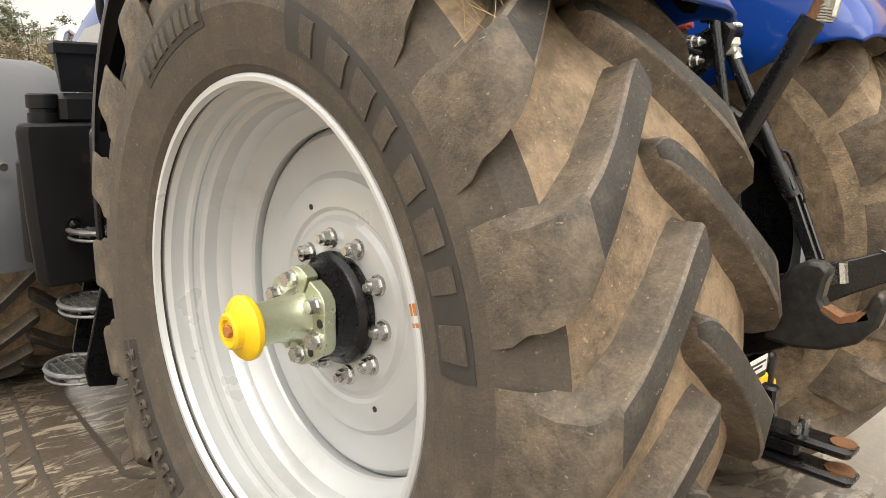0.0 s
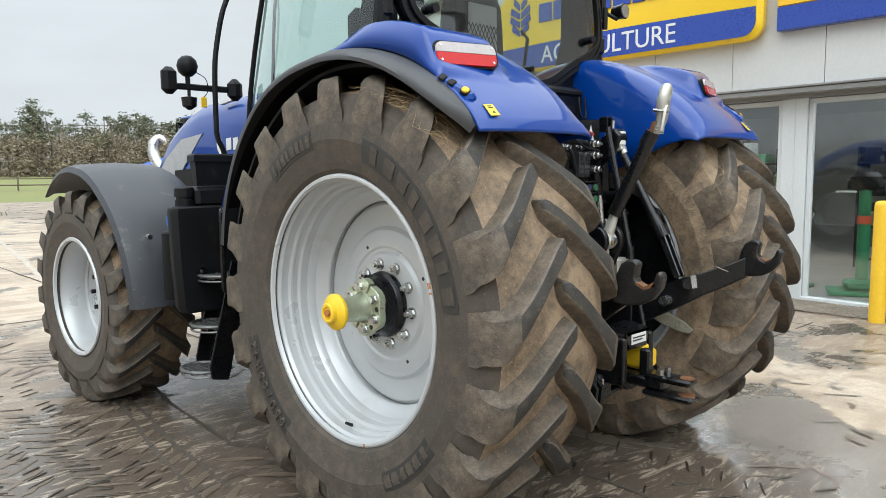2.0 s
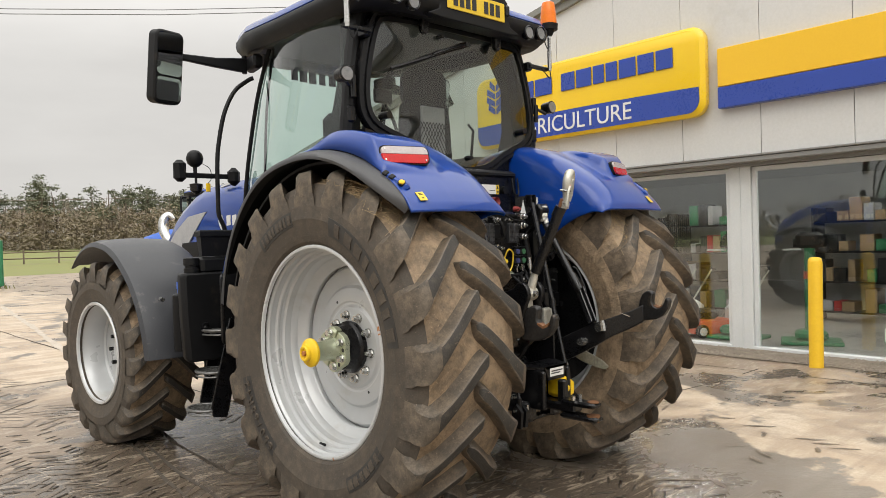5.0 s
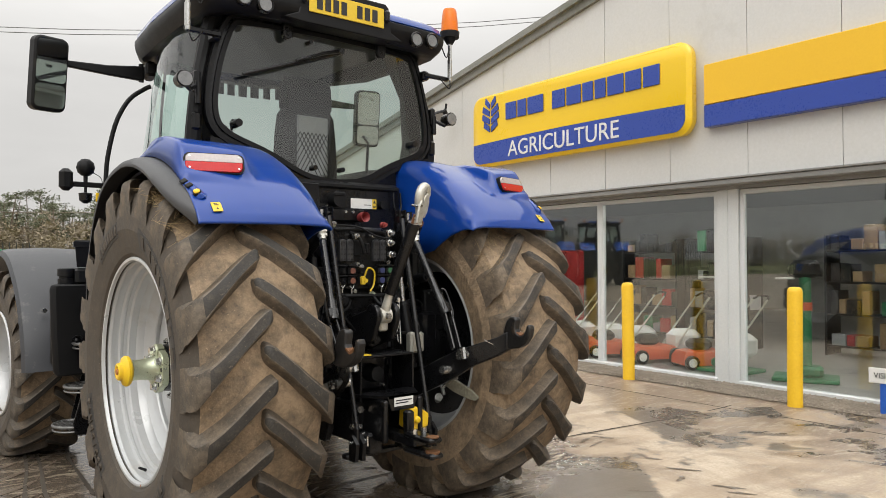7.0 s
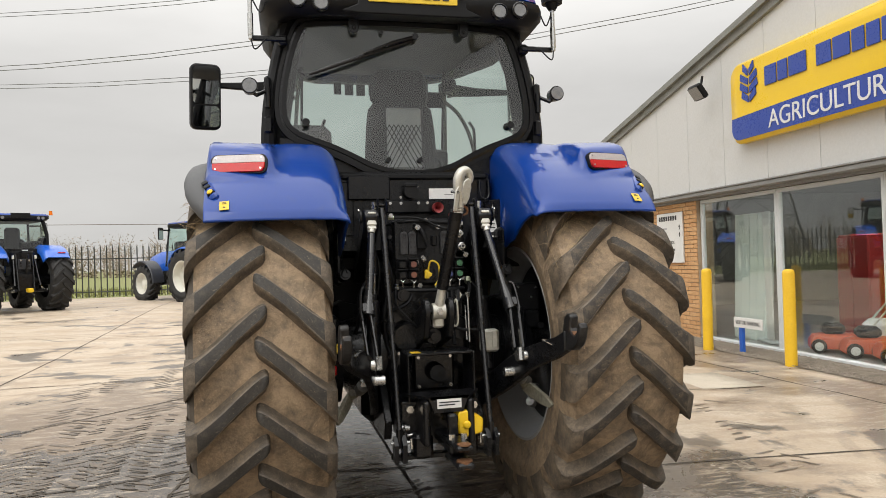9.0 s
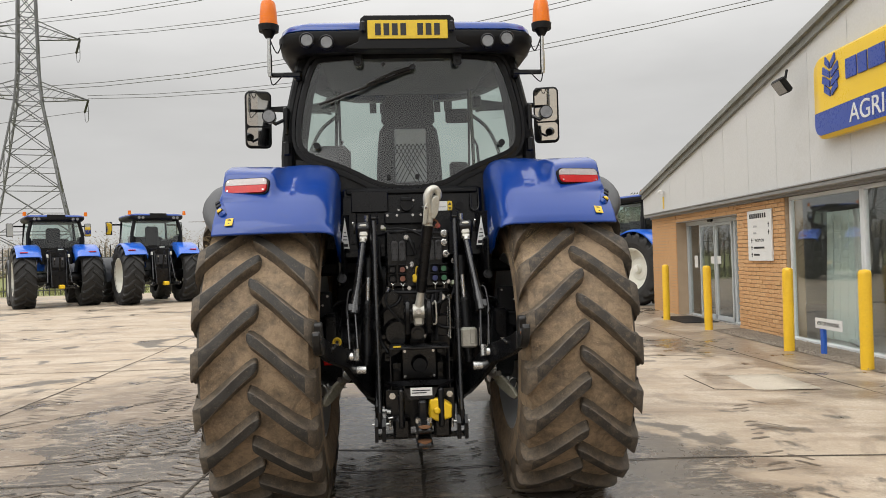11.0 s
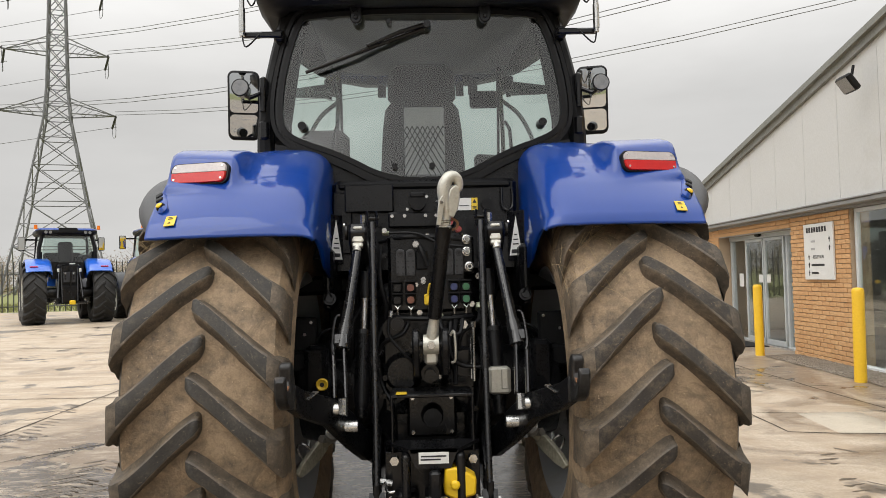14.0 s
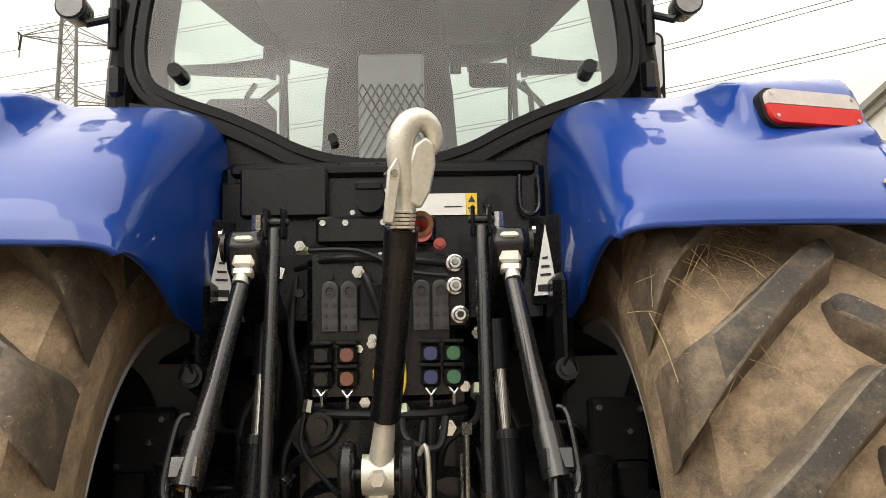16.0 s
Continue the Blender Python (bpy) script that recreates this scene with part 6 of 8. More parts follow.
part("yellow_patch", Mb().box((0.241, -0.178, 1.802), (0.030, 0.004, 0.060)), LABEL_Y, lb)
part("label_mark", Mb().prism([(0.231, 1.807), (0.251, 1.807), (0.241, 1.826)], -0.1812, -0.1802, "xz").box((0.241, -0.1806, 1.790), (0.020, 0.001, 0.004)).box((0.241, -0.1806, 1.782), (0.016, 0.001, 0.004)).box((0.19, -0.1806, 1.795), (0.05, 0.001, 0.003)), INK, lb)
part("small_socket", Mb().cyl((0.30, -0.16, 1.80), (0.30, -0.20, 1.80), 0.026, None, 14), PLASTIC, rl)
part("hand_loop", Mb().tube([(0.375, -0.19, 1.88), (0.375, -0.20, 1.79), (0.40, -0.21, 1.765), (0.425, -0.20, 1.79), (0.425, -0.19, 1.88)], 0.006, 8, True, 4), BLACK, rl)
part("red_plug", Mb().lathe([(-0.24, 0.0), (-0.29, 0.018), (-0.30, 0.030), (-0.26, 0.030), (-0.24, 0.024)], (0.10, 0, 1.715), "y", 18), mat("dark_red_plastic", (0.25, 0.03, 0.03), None, 0.5), rl, "dark red hydraulic plug")

# hydraulic valve stack
DULL = mat("dull_steel", (0.30, 0.30, 0.29), (0.20, 0.20, 0.19), 0.4, 0.8, 12, 120, 0.1, 0, (0.10, 0.08, 0.06), 0.2)
VALVE = mat("grey_valve_casting", (0.030, 0.031, 0.034), (0.046, 0.047, 0.050), 0.4, 0.1, 10, 90, 0.2)
stack = part("hydraulic_valve", Mb().box((0.0, -0.33, 1.47), (0.36, 0.12, 0.36), None, 0.015), BLACK, rl, "black hydraulic valve stack with coloured couplings")
for x in (-0.121, -0.075, 0.099, 0.145):
    top_arc = [(x + 0.021 * math.cos(q), 1.560 + 0.021 * math.sin(q)) for q in np.linspace(0, 3.1416, 9)]
    vb = part("valve_block", Mb().prism(top_arc + [(x - 0.021, 1.458), (x + 0.021, 1.458)], -0.412, -0.37, "xz"), VALVE, stack, "dark grey valve block", 35, 0.003)
    part("block_eye", Mb().lathe([(-0.412, 0.014), (-0.416, 0.014), (-0.416, 0.009), (-0.413, 0.008), (-0.4125, 0.0)], (x, 0, 1.556), "y", 16), INK, vb)
    # six small holes, their inner shade given by dark ink stubs
    for dx, z in ((-0.011, 1.524), (0.011, 1.524), (-0.011, 1.498), (0.011, 1.498), (-0.011, 1.470), (0.011, 1.470)):
        part("block_hole", Mb().cyl((x + dx, -0.411, z), (x + dx, -0.4165, z), 0.0062, 0.0058, 8), INK, vb)
part("solenoid", Mb().box((-0.025, -0.395, 1.53), (0.055, 0.03, 0.09), None, 0.006).box((0.045, -0.395, 1.53), (0.03, 0.03, 0.06), None, 0.006), PLASTIC, stack)
caps = [(-0.138, 1.405, None), (-0.138, 1.350, None), (-0.078, 1.405, (0.17, 0.065, 0.045)), (-0.078, 1.350, (0.20, 0.075, 0.045)), (0.118, 1.405, (0.035, 0.045, 0.13)), (0.118, 1.350, (0.035, 0.045, 0.14)), (0.172, 1.405, (0.045, 0.15, 0.07)), (0.172, 1.350, (0.045, 0.16, 0.08))]
for x, z, c in caps:
    q = part("coupling", Mb().box((x, -0.405, z), (0.048, 0.07, 0.048), None, 0.008).box((x, -0.43, z + 0.028), (0.052, 0.03, 0.010), None, 0.003), PLASTIC, stack)
    part("coupling_cap", Mb().cyl((x, -0.438, z), (x, -0.446, z), 0.017, 0.016, 16), mat("cap_colour", c, None, 0.55) if c else BLACK, q)
for x, z in ((-0.138, 1.315), (-0.078, 1.31), (0.118, 1.312), (0.172, 1.315)):
    part("cap_lever", Mb().tube([(x - 0.012, -0.43, z + 0.012), (x, -0.435, z - 0.004), (x + 0.014, -0.43, z + 0.012)], 0.004, 6).cyl((x, -0.43, z - 0.003), (x, -0.43, z - 0.03), 0.004, None, 6), CHROME, stack)
for k, (x, z) in enumerate(((0.180, 1.618), (0.180, 1.563), (0.190, 1.495))):
    qc = part("quick_coupling", Mb().lathe([(-0.36, 0.017), (-0.415, 0.017), (-0.417, 0.021), (-0.435, 0.021), (-0.437, 0.016), (-0.455, 0.016), (-0.459, 0.013), (-0.459, 0.008), (-0.45, 0.0)], (x, 0, z), "y", 18), CHROME, stack, "bright steel coupling")
    part("coupling_collar", Mb().lathe([(-0.395, 0.0225), (-0.413, 0.0225), (-0.413, 0.017), (-0.395, 0.017)], (x, 0, z), "y", 18, True), INK, qc)
    part("coupling_valve", Mb().cyl((x, -0.4555, z), (x, -0.4605 if k == 2 else -0.472, z), 0.0075, 0.006, 12), INK if k == 2 else DULL, qc)
part("coupling_mount", Mb().box((0.185, -0.36, 1.55), (0.06, 0.06, 0.18), None, 0.01), BLACK, stack)
part("yellow_connector", Mb().cyl((0.005, -0.42, 1.35), (0.005, -0.45, 1.35), 0.012, None, 10).box((-0.005, -0.43, 1.35), (0.025, 0.03, 0.05), None, 0.006).tube([(0.0, -0.44, 1.375), (0.01, -0.46, 1.42), (0.05, -0.46, 1.40), (0.055, -0.45, 1.33), (0.03, -0.45, 1.29)], 0.005, 6, True, 5), LABEL_Y, stack, "yellow electrical connector and cable")
RED_CAP = mat("faded_red_plastic", (0.30, 0.05, 0.045), None, 0.5)
# hoses and pipes
rh = random.Random(11)
hoses = [[(-0.22, -0.30, 1.62), (-0.10, -0.42, 1.635), (0.05, -0.42, 1.63), (0.16, -0.40, 1.62)], [(-0.20, -0.33, 1.28), (-0.12, -0.44, 1.27), (0.10, -0.45, 1.265), (0.20, -0.40, 1.27)],
         [(-0.21, -0.36, 1.60), (-0.215, -0.40, 1.45), (-0.19, -0.41, 1.32), (-0.20, -0.38, 1.22)], [(0.10, -0.45, 1.25), (0.09, -0.5, 1.12), (0.14, -0.5, 1.06), (0.24, -0.5, 1.05)],
         [(0.12, -0.46, 1.26), (0.115, -0.48, 1.10), (0.11, -0.52, 0.98)], [(-0.20, -0.36, 1.24), (-0.235, -0.38, 1.15), (-0.22, -0.36, 0.98), (-0.18, -0.40, 0.90)],
         [(0.22, -0.3, 1.2), (0.24, -0.36, 1.1), (0.22, -0.38, 0.9), (0.2, -0.35, 0.7)], [(-0.30, -0.2, 1.05), (-0.42, -0.25, 1.07), (-0.52, -0.2, 1.05)], [(-0.06, -0.38, 1.62), (-0.03, -0.44, 1.58), (0.0, -0.44, 1.5)],
         [(0.28, -0.25, 1.3), (0.34, -0.3, 1.2), (0.33, -0.3, 1.0), (0.40, -0.2, 0.9)], [(-0.28, -0.25, 1.35), (-0.35, -0.3, 1.25), (-0.36, -0.3, 1.1), (-0.42, -0.2, 0.95)]]
for h in hoses:
    part("hose", Mb().tube(h, rh.choice((0.007, 0.009, 0.011)), 8, True, 5), PLASTIC, rl)
for k in range(26):
    x, z = rh.uniform(-0.21, 0.21), rh.uniform(0.85, 1.65)
    part("bolt_head", Mb().cyl((x, -0.37, z), (x, -0.405, z), rh.uniform(0.008, 0.014), None, 6), CHROME if k % 3 == 0 else BLACK, rl)

WORN = mat("worn_black_steel", (0.010, 0.010, 0.011), (0.032, 0.031, 0.030), 0.38, 0.4, 9, 60, 0.15, 0, (0.10, 0.07, 0.045), 0.2)
POLISHED = mat("polished_steel", (0.80, 0.80, 0.80), (0.78, 0.78, 0.78), 0.16, 0.95, 2, 20, 0.0, 0, None, 0, 0.02)
DIRTY_ZINC = mat("dirty_zinc", (0.30, 0.29, 0.23), (0.16, 0.15, 0.115), 0.5, 0.4, 12, 80, 0.3, 0, (0.10, 0.08, 0.055), 0.3)
PAD = mat("pale_cast_steel", (0.74, 0.73, 0.66), (0.62, 0.61, 0.54), 0.4, 0.15, 14, 120, 0.2, 0, (0.45, 0.36, 0.2), 0.05)
for k, (pts, r, mt) in enumerate((([(-0.20, -0.40, 1.655), (-0.05, -0.44, 1.650), (0.06, -0.46, 1.60), (0.16, -0.47, 1.585)], 0.0055, PLASTIC),
                                  ([(-0.235, -0.36, 1.10), (-0.20, -0.42, 1.16), (-0.12, -0.44, 1.20), (-0.09, -0.43, 1.245)], 0.010, PLASTIC), ([(0.235, -0.36, 1.32), (0.225, -0.42, 1.25), (0.15, -0.45, 1.20), (0.13, -0.44, 1.12)], 0.010, PLASTIC),
                                  ([(-0.26, -0.30, 1.62), (-0.28, -0.34, 1.52), (-0.25, -0.36, 1.40), (-0.26, -0.34, 1.25)], 0.008, PLASTIC), ([(0.05, -0.43, 1.28), (0.06, -0.50, 1.22), (0.13, -0.52, 1.20), (0.15, -0.47, 1.26)], 0.009, PLASTIC),
                                  ([(-0.17, -0.42, 1.30), (-0.18, -0.46, 1.20), (-0.10, -0.47, 1.10), (-0.05, -0.45, 1.05)], 0.006, PLASTIC))):
    part("pipe", Mb().tube(pts, r, 8, True, 5), mt, rl)
    a, b = Vector(pts[0]), Vector(pts[1])
    part("pipe_nut", Mb().cyl(a, a + (b - a).normalized() * 0.03, r * 1.9, None, 6), CHROME if k % 2 else ZINC, rl)
for x, y, z, r, mt in ((-0.14, -0.42, 1.245, 0.034, BLACK), (0.155, -0.43, 1.235, 0.022, CHROME), (-0.19, -0.40, 1.665, 0.014, CHROME), (0.145, -0.40, 1.665, 0.016, RED_CAP), (-0.05, -0.41, 1.60, 0.017, CHROME), (0.06, -0.41, 1.60, 0.014, CHROME), (-0.02, -0.41, 1.43, 0.013, CHROME), (0.24, -0.30, 1.45, 0.018, CHROME)):
    part("plug", Mb().cyl((x, y, z), (x, y - 0.03, z), r, r * 0.92, 6 if mt == CHROME else 16).cyl((x, y - 0.03, z), (x, y - 0.045, z), r * 0.55, None, 10), mt, rl)
# top link, parked upright
tl = part("top_link", Mb().tube([(0.065, -0.815, 1.655), (0.022, -0.650, 1.285)], [0.030, 0.031], 16).cyl((0.065, -0.815, 1.655), (0.058, -0.785, 1.60), 0.033, None, 16), BLACK, rl, "black top link with a silver cast hook, parked upright")
part("thread", Mb().tube([(0.063, -0.81, 1.64), (0.068, -0.83, 1.70)], 0.018, 12), RUST, tl, "rusty screw thread")
part("link_ring", Mb().lathe([(-0.006, 0.016), (0.006, 0.016), (0.006, 0.025), (-0.006, 0.025)], (0.10, -0.81, 1.66), "y", 16, True), RUST, tl)
HM = Matrix.Translation((0.071, -0.845, 1.69)) @ pose(0, 0, 0, 8, 3, 15)
hk = part("hook", Mb().tube([tuple(HM @ Vector(p)) for p in ((0.004, 0, -0.01), (0.0, 0, 0.03), (-0.012, 0, 0.075), (-0.016, 0, 0.115), (-0.002, 0, 0.150), (0.022, 0, 0.160), (0.042, 0, 0.145), (0.048, 0, 0.118), (0.040, 0, 0.100))], [0.019, 0.022, 0.025, 0.026, 0.025, 0.022, 0.019, 0.016, 0.010], 14, True, 4), CAST, tl, "silver cast hook")
part("latch", Mb().prism([(0.000, 0.005), (0.028, -0.004), (0.044, 0.030), (0.050, 0.080), (0.044, 0.118), (0.026, 0.128), (0.006, 0.110), (-0.004, 0.060)], -0.020, 0.020, "xz", HM), CAST, hk, "cast latch plate", 35, 0.005)
part("latch_lever", Mb().prism([(-0.042, -0.035), (-0.024, -0.035), (-0.016, 0.06), (-0.026, 0.085), (-0.040, 0.06)], -0.030, -0.016, "xz", HM), CAST, hk, "flat latch lever", 35, 0.003)
part("latch_pin", Mb().cyl(tuple(HM @ Vector((-0.03, -0.034, 0.055))), tuple(HM @ Vector((-0.03, 0.03, 0.055))), 0.007, None, 10), CHROME, hk)
part("thread_coil", Mb().tube([tuple(HM @ Vector((0.021 * math.cos(k * 0.8), 0.021 * math.sin(k * 0.8), -0.045 + 0.0009 * k))) for k in range(44)], 0.003, 5), CAST, tl)
part("ball_end", Mb().tube([(0.022, -0.650, 1.285), (0.010, -0.625, 1.19)], [0.021, 0.027], 14).cyl((-0.028, -0.615, 1.165), (0.038, -0.615, 1.165), 0.042, None, 20).box((0.005, -0.61, 1.11), (0.058, 0.03, 0.06), None, 0.01), CAST, tl, "silver ball end")
part("pin", Mb().cyl((-0.078, -0.615, 1.165), (0.084, -0.615, 1.165), 0.014, None, 12), BLACK, tl)
part("pin_clip", Mb().tube([(0.088, -0.60, 1.20), (0.105, -0.61, 1.215), (0.108, -0.605, 1.10), (0.090, -0.60, 1.085)], 0.006, 6, True, 4), CAST, tl, "bright spring clip")
part("end_nut", Mb().cyl((0.005, -0.655, 1.165), (0.005, -0.672, 1.165), 0.020, 0.016, 6), CHROME, tl)
for s in (-1, 1):
    lobe = [(-0.615 + 0.058 * math.cos(q), 1.165 + 0.068 * math.sin(q)) for q in np.linspace(0.5, 3.9, 12)]
    part("top_link_bracket", Mb().prism(lobe + [(-0.62, 1.03), (-0.36, 0.95), (-0.36, 1.14)], s * 0.046 + 0.003, s * 0.078 + 0.003, "yz"), BLACK, rl, "", 35, 0.008)
part("bracket_boss", Mb().cyl((0.0, -0.36, 1.03), (0.0, -0.52, 1.03), 0.05, 0.04, 18).cyl((0.0, -0.52, 1.03), (0.0, -0.56, 1.03), 0.025, None, 6), BLACK, rl)

for s in (-1, 1):
    # lift arm with pad, lift rod, cylinder and lower link
    arm = part("lift_arm", Mb().prism([(-0.02, 1.42), (-0.48, 1.70), (-0.52, 1.66), (-0.50, 1.60), (-0.05, 1.30)], s * 0.265, s * 0.345, "yz"), BLACK, rl, "black lift arm", 35, 0.012)
    part("pad", Mb().box((s * 0.304, -0.492, 1.638), (0.050, 0.040, 0.062), pose(0, 0, 0, -10, 0, 0), 0.007).box((s * 0.304, -0.492, 1.671), (0.042, 0.050, 0.014), pose(0, 0, 0, -10, 0, 0), 0.004), PAD, arm, "pale steel clevis", 35)
    part("pad_joint", Mb().box((s * 0.305, -0.503, 1.596), (0.046, 0.034, 0.022), pose(0, 0, 0, -20, 0, 0), 0.005).cyl((s * 0.306, -0.503, 1.598), (s * 0.309, -0.515, 1.572), 0.016, 0.019, 12), CAST, arm)
    part("side_cheek", Mb().cyl((s * 0.352, -0.46, 1.66), (s * 0.362, -0.46, 1.66), 0.035, None, 18), BLACK, arm)
    part("cheek_bolt", Mb().cyl((s * 0.362, -0.47, 1.69), (s * 0.370, -0.47, 1.69), 0.009, None, 6), CHROME, arm)
    rod = part("lift_rod", Mb().tube([(s * 0.306, -0.50, 1.585), (s * 0.349, -0.66, 1.26)], [0.0195, 0.0235], 16).tube([(s * 0.349, -0.66, 1.26), (s * 0.362, -0.71, 1.165)], [0.029, 0.031], 16), ROD, rl, "black adjustable lift rod")
    part("rod_fork", Mb().box((s * 0.348, -0.745, 1.09), (0.014, 0.035, 0.26), pose(0, 0, 0, -26, 4 * s, 0), 0.004).box((s * 0.392, -0.745, 1.09), (0.014, 0.035, 0.26), pose(0, 0, 0, -26, 4 * s, 0), 0.004).box((s * 0.365, -0.70, 1.20), (0.062, 0.04, 0.05), pose(0, 0, 0, -26, 0, 0), 0.006), ROD, rod)
    part("rod_handle", Mb().tube([(s * 0.375, -0.655, 1.30), (s * 0.392, -0.675, 1.285), (s * 0.402, -0.72, 1.18), (s * 0.392, -0.735, 1.145)], 0.006, 6, True, 4), BLACK, rod)
    part("rod_pin", Mb().cyl((s * 0.33, -0.86, 0.948), (s * 0.42, -0.86, 0.948), 0.026, 0.024, 14).cyl((s * 0.345, -0.875, 0.99), (s * 0.345, -0.885, 0.93), 0.018, None, 8), CHROME, rod, "bright steel pin")
    part("strut", Mb().tube([(s * 0.243, -0.46, 1.70), (s * 0.236, -0.60, 1.10)], 0.0165, 12).tube([(s * 0.236, -0.60, 1.12), (s * 0.236, -0.605, 1.06)], 0.021, 12).tube([(s * 0.236, -0.60, 1.10), (s * 0.23, -0.72, 0.60)], 0.0135, 12), ROD, rl, "long thin black hitch strut")
    top = part("strut_clevis", Mb().box((s * 0.243 - 0.02, -0.45, 1.715), (0.010, 0.05, 0.075), None, 0.006).box((s * 0.243 + 0.02, -0.45, 1.715), (0.010, 0.05, 0.075), None, 0.006).cyl((s * 0.243 - 0.03, -0.45, 1.72), (s * 0.243 + 0.03, -0.45, 1.72), 0.010, None, 10), BLACK, rl)
    part("nut", Mb().cyl((s * 0.285, -0.46, 1.70), (s * 0.285, -0.46, 1.735), 0.012, None, 6).cyl((s * 0.285, -0.46, 1.66), (s * 0.285, -0.46, 1.70), 0.008, None, 6), CHROME, top)
    cy = part("lift_cylinder", Mb().tube([(s * 0.295, -0.40, 1.20), (s * 0.305, -0.46, 0.90)], 0.036, 18).cyl((s * 0.305, -0.46, 0.92), (s * 0.307, -0.47, 0.84), 0.030, 0.028, 14).cyl((s * 0.2945, -0.397, 1.215), (s * 0.2955, -0.403, 1.195), 0.040, None, 18), BLACK, rl, "black lift cylinder with chromed rod")
    part("rod_eye", Mb().cyl((s * 0.285, -0.38, 1.36), (s * 0.283, -0.36, 1.48), 0.026, None, 14), BLACK, cy)
    part("piston_rod", Mb().cyl((s * 0.286, -0.385, 1.37), (s * 0.295, -0.40, 1.19), 0.016, None, 14), POLISHED, cy, "polished piston rod")
    # lower link
    link = part("lower_link", Mb().loft([[(s * (x + dx), y, zz + dz) for dx, dz in ((-0.018, -h), (0.018, -h), (0.018, h), (-0.018, h))] for x, y, zz, h in ((0.27, -0.10, 0.62, 0.06), (0.30, -0.40, 0.70, 0.066), (0.345, -0.66, 0.825, 0.075), (0.375, -0.80, 0.895, 0.070), (0.405, -0.90, 0.945, 0.056), (0.49, -1.00, 0.995, 0.050), (0.515, -1.06, 1.03, 0.048))], True, True), BLACK, rl, "black lower link arm with a hook end", 35, 0.006)
    part("worn_edge", Mb().box((s * 0.455, -0.965, 1.019), (0.03, 0.06, 0.003), pose(0, 0, 0, 22, 0, 38 * s)), CHROME, link)
    hook = [(-1.01, 0.985), (-1.08, 0.980), (-1.15, 0.992), (-1.205, 1.022), (-1.240, 1.068), (-1.252, 1.120), (-1.240, 1.146), (-1.222, 1.140), (-1.212, 1.108), (-1.192, 1.080), (-1.165, 1.070), (-1.138, 1.082), (-1.124, 1.108), (-1.128, 1.140), (-1.136, 1.168), (-1.118, 1.186), (-1.085, 1.186), (-1.052, 1.165), (-1.030, 1.120), (-1.015, 1.06)]
    hook = [(-1.04 + 0.86 * (y + 1.04), 1.02 + 0.84 * (z - 1.02)) for y, z in hook]
    part("hook_end", Mb().prism(hook, s * 0.503, s * 0.545, "yz"), WORN, link, "black hook with a worn seat", 35, 0.010)
    part("hook_seat", Mb().prism([(-1.190, 1.087), (-1.150, 1.066), (-1.118, 1.080), (-1.113, 1.072), (-1.150, 1.052), (-1.196, 1.072)], s * 0.508, s * 0.545, "yz"), RUST, link, "rusty worn seat")
    part("link_bolt", Mb().cyl((s * 0.30, -0.75, 0.857), (s * 0.40, -0.75, 0.857), 0.024, 0.024, 14).cyl((s * 0.36, -0.775, 0.857), (s * 0.42, -0.775, 0.857), 0.020, None, 6), CHROME, link, "bright pivot bolt")
    sb = part("stabiliser", Mb().tube([(s * 0.40, -0.72, 0.82), (s * 0.455, -0.61, 0.762)], [0.019, 0.022], 12).prism([(0.0, -0.028), (0.06, -0.034), (0.15, -0.026), (0.20, -0.012), (0.21, 0.014), (0.16, 0.030), (0.05, 0.034), (0.0, 0.026)], -0.011, 0.011, "xz", Matrix.Translation((s * 0.452, -0.615, 0.765)) @ pose(0, 0, 0, 0, 0, -62 * s + (180 if s < 0 else 0)) @ pose(0, 0, 0, 0, 27, 0)), DIRTY_ZINC, rl, "dull zinc-plated stabiliser with a muddy yoke plate", 35, 0.004)
    part("yoke_bolt", Mb().cyl((s * 0.425, -0.66, 0.79), (s * 0.455, -0.70, 0.80), 0.017, None, 6).cyl((s * 0.40, -0.735, 0.835), (s * 0.415, -0.68, 0.805), 0.032, 0.028, 14), DULL, sb)
    part("yoke_pin", Mb().cyl((s * 0.545, -0.47, 0.655), (s * 0.545, -0.43, 0.735), 0.010, None, 10).cyl((s * 0.56, -0.40, 0.63), (s * 0.60, -0.34, 0.60), 0.024, 0.020, 14), DULL, sb)
    part("stabiliser_clip", Mb().tube([(s * 0.53, -0.47, 0.70), (s * 0.56, -0.50, 0.74), (s * 0.60, -0.42, 0.70), (s * 0.575, -0.38, 0.63)], 0.006, 6, True, 4), CHROME, rl)
    part("side_plate", Mb().prism([(-0.10, 0.50), (-0.45, 0.50), (-0.50, 0.60), (-0.30, 0.80), (-0.05, 0.85)], s * 0.225, s * 0.265, "yz"), BLACK, rl, "", 35, 0.006)
    part("side_coupler", Mb().cyl((s * 0.44, -0.34, 1.35), (s * 0.44, -0.44, 1.364), 0.030, 0.028, 16).cyl((s * 0.44, -0.44, 1.364), (s * 0.44, -0.455, 1.366), 0.018, None, 12).tube([(s * 0.43, -0.45, 1.37), (s * 0.445, -0.462, 1.405), (s * 0.462, -0.45, 1.36)], 0.005, 6), BLACK, rl)
part("lamp_box", Mb().box((0.305, -0.50, 0.99), (0.098, 0.06, 0.12), None, 0.012).box((0.325, -0.532, 1.0), (0.03, 0.012, 0.09), None, 0.004), CAST, rl, "pale grey box beside the strut", 35)
part("control_rod", Mb().cyl((0.197, -0.49, 1.24), (0.195, -0.51, 0.99), 0.0055, None, 8), CHROME, rl, "thin bright control rod")
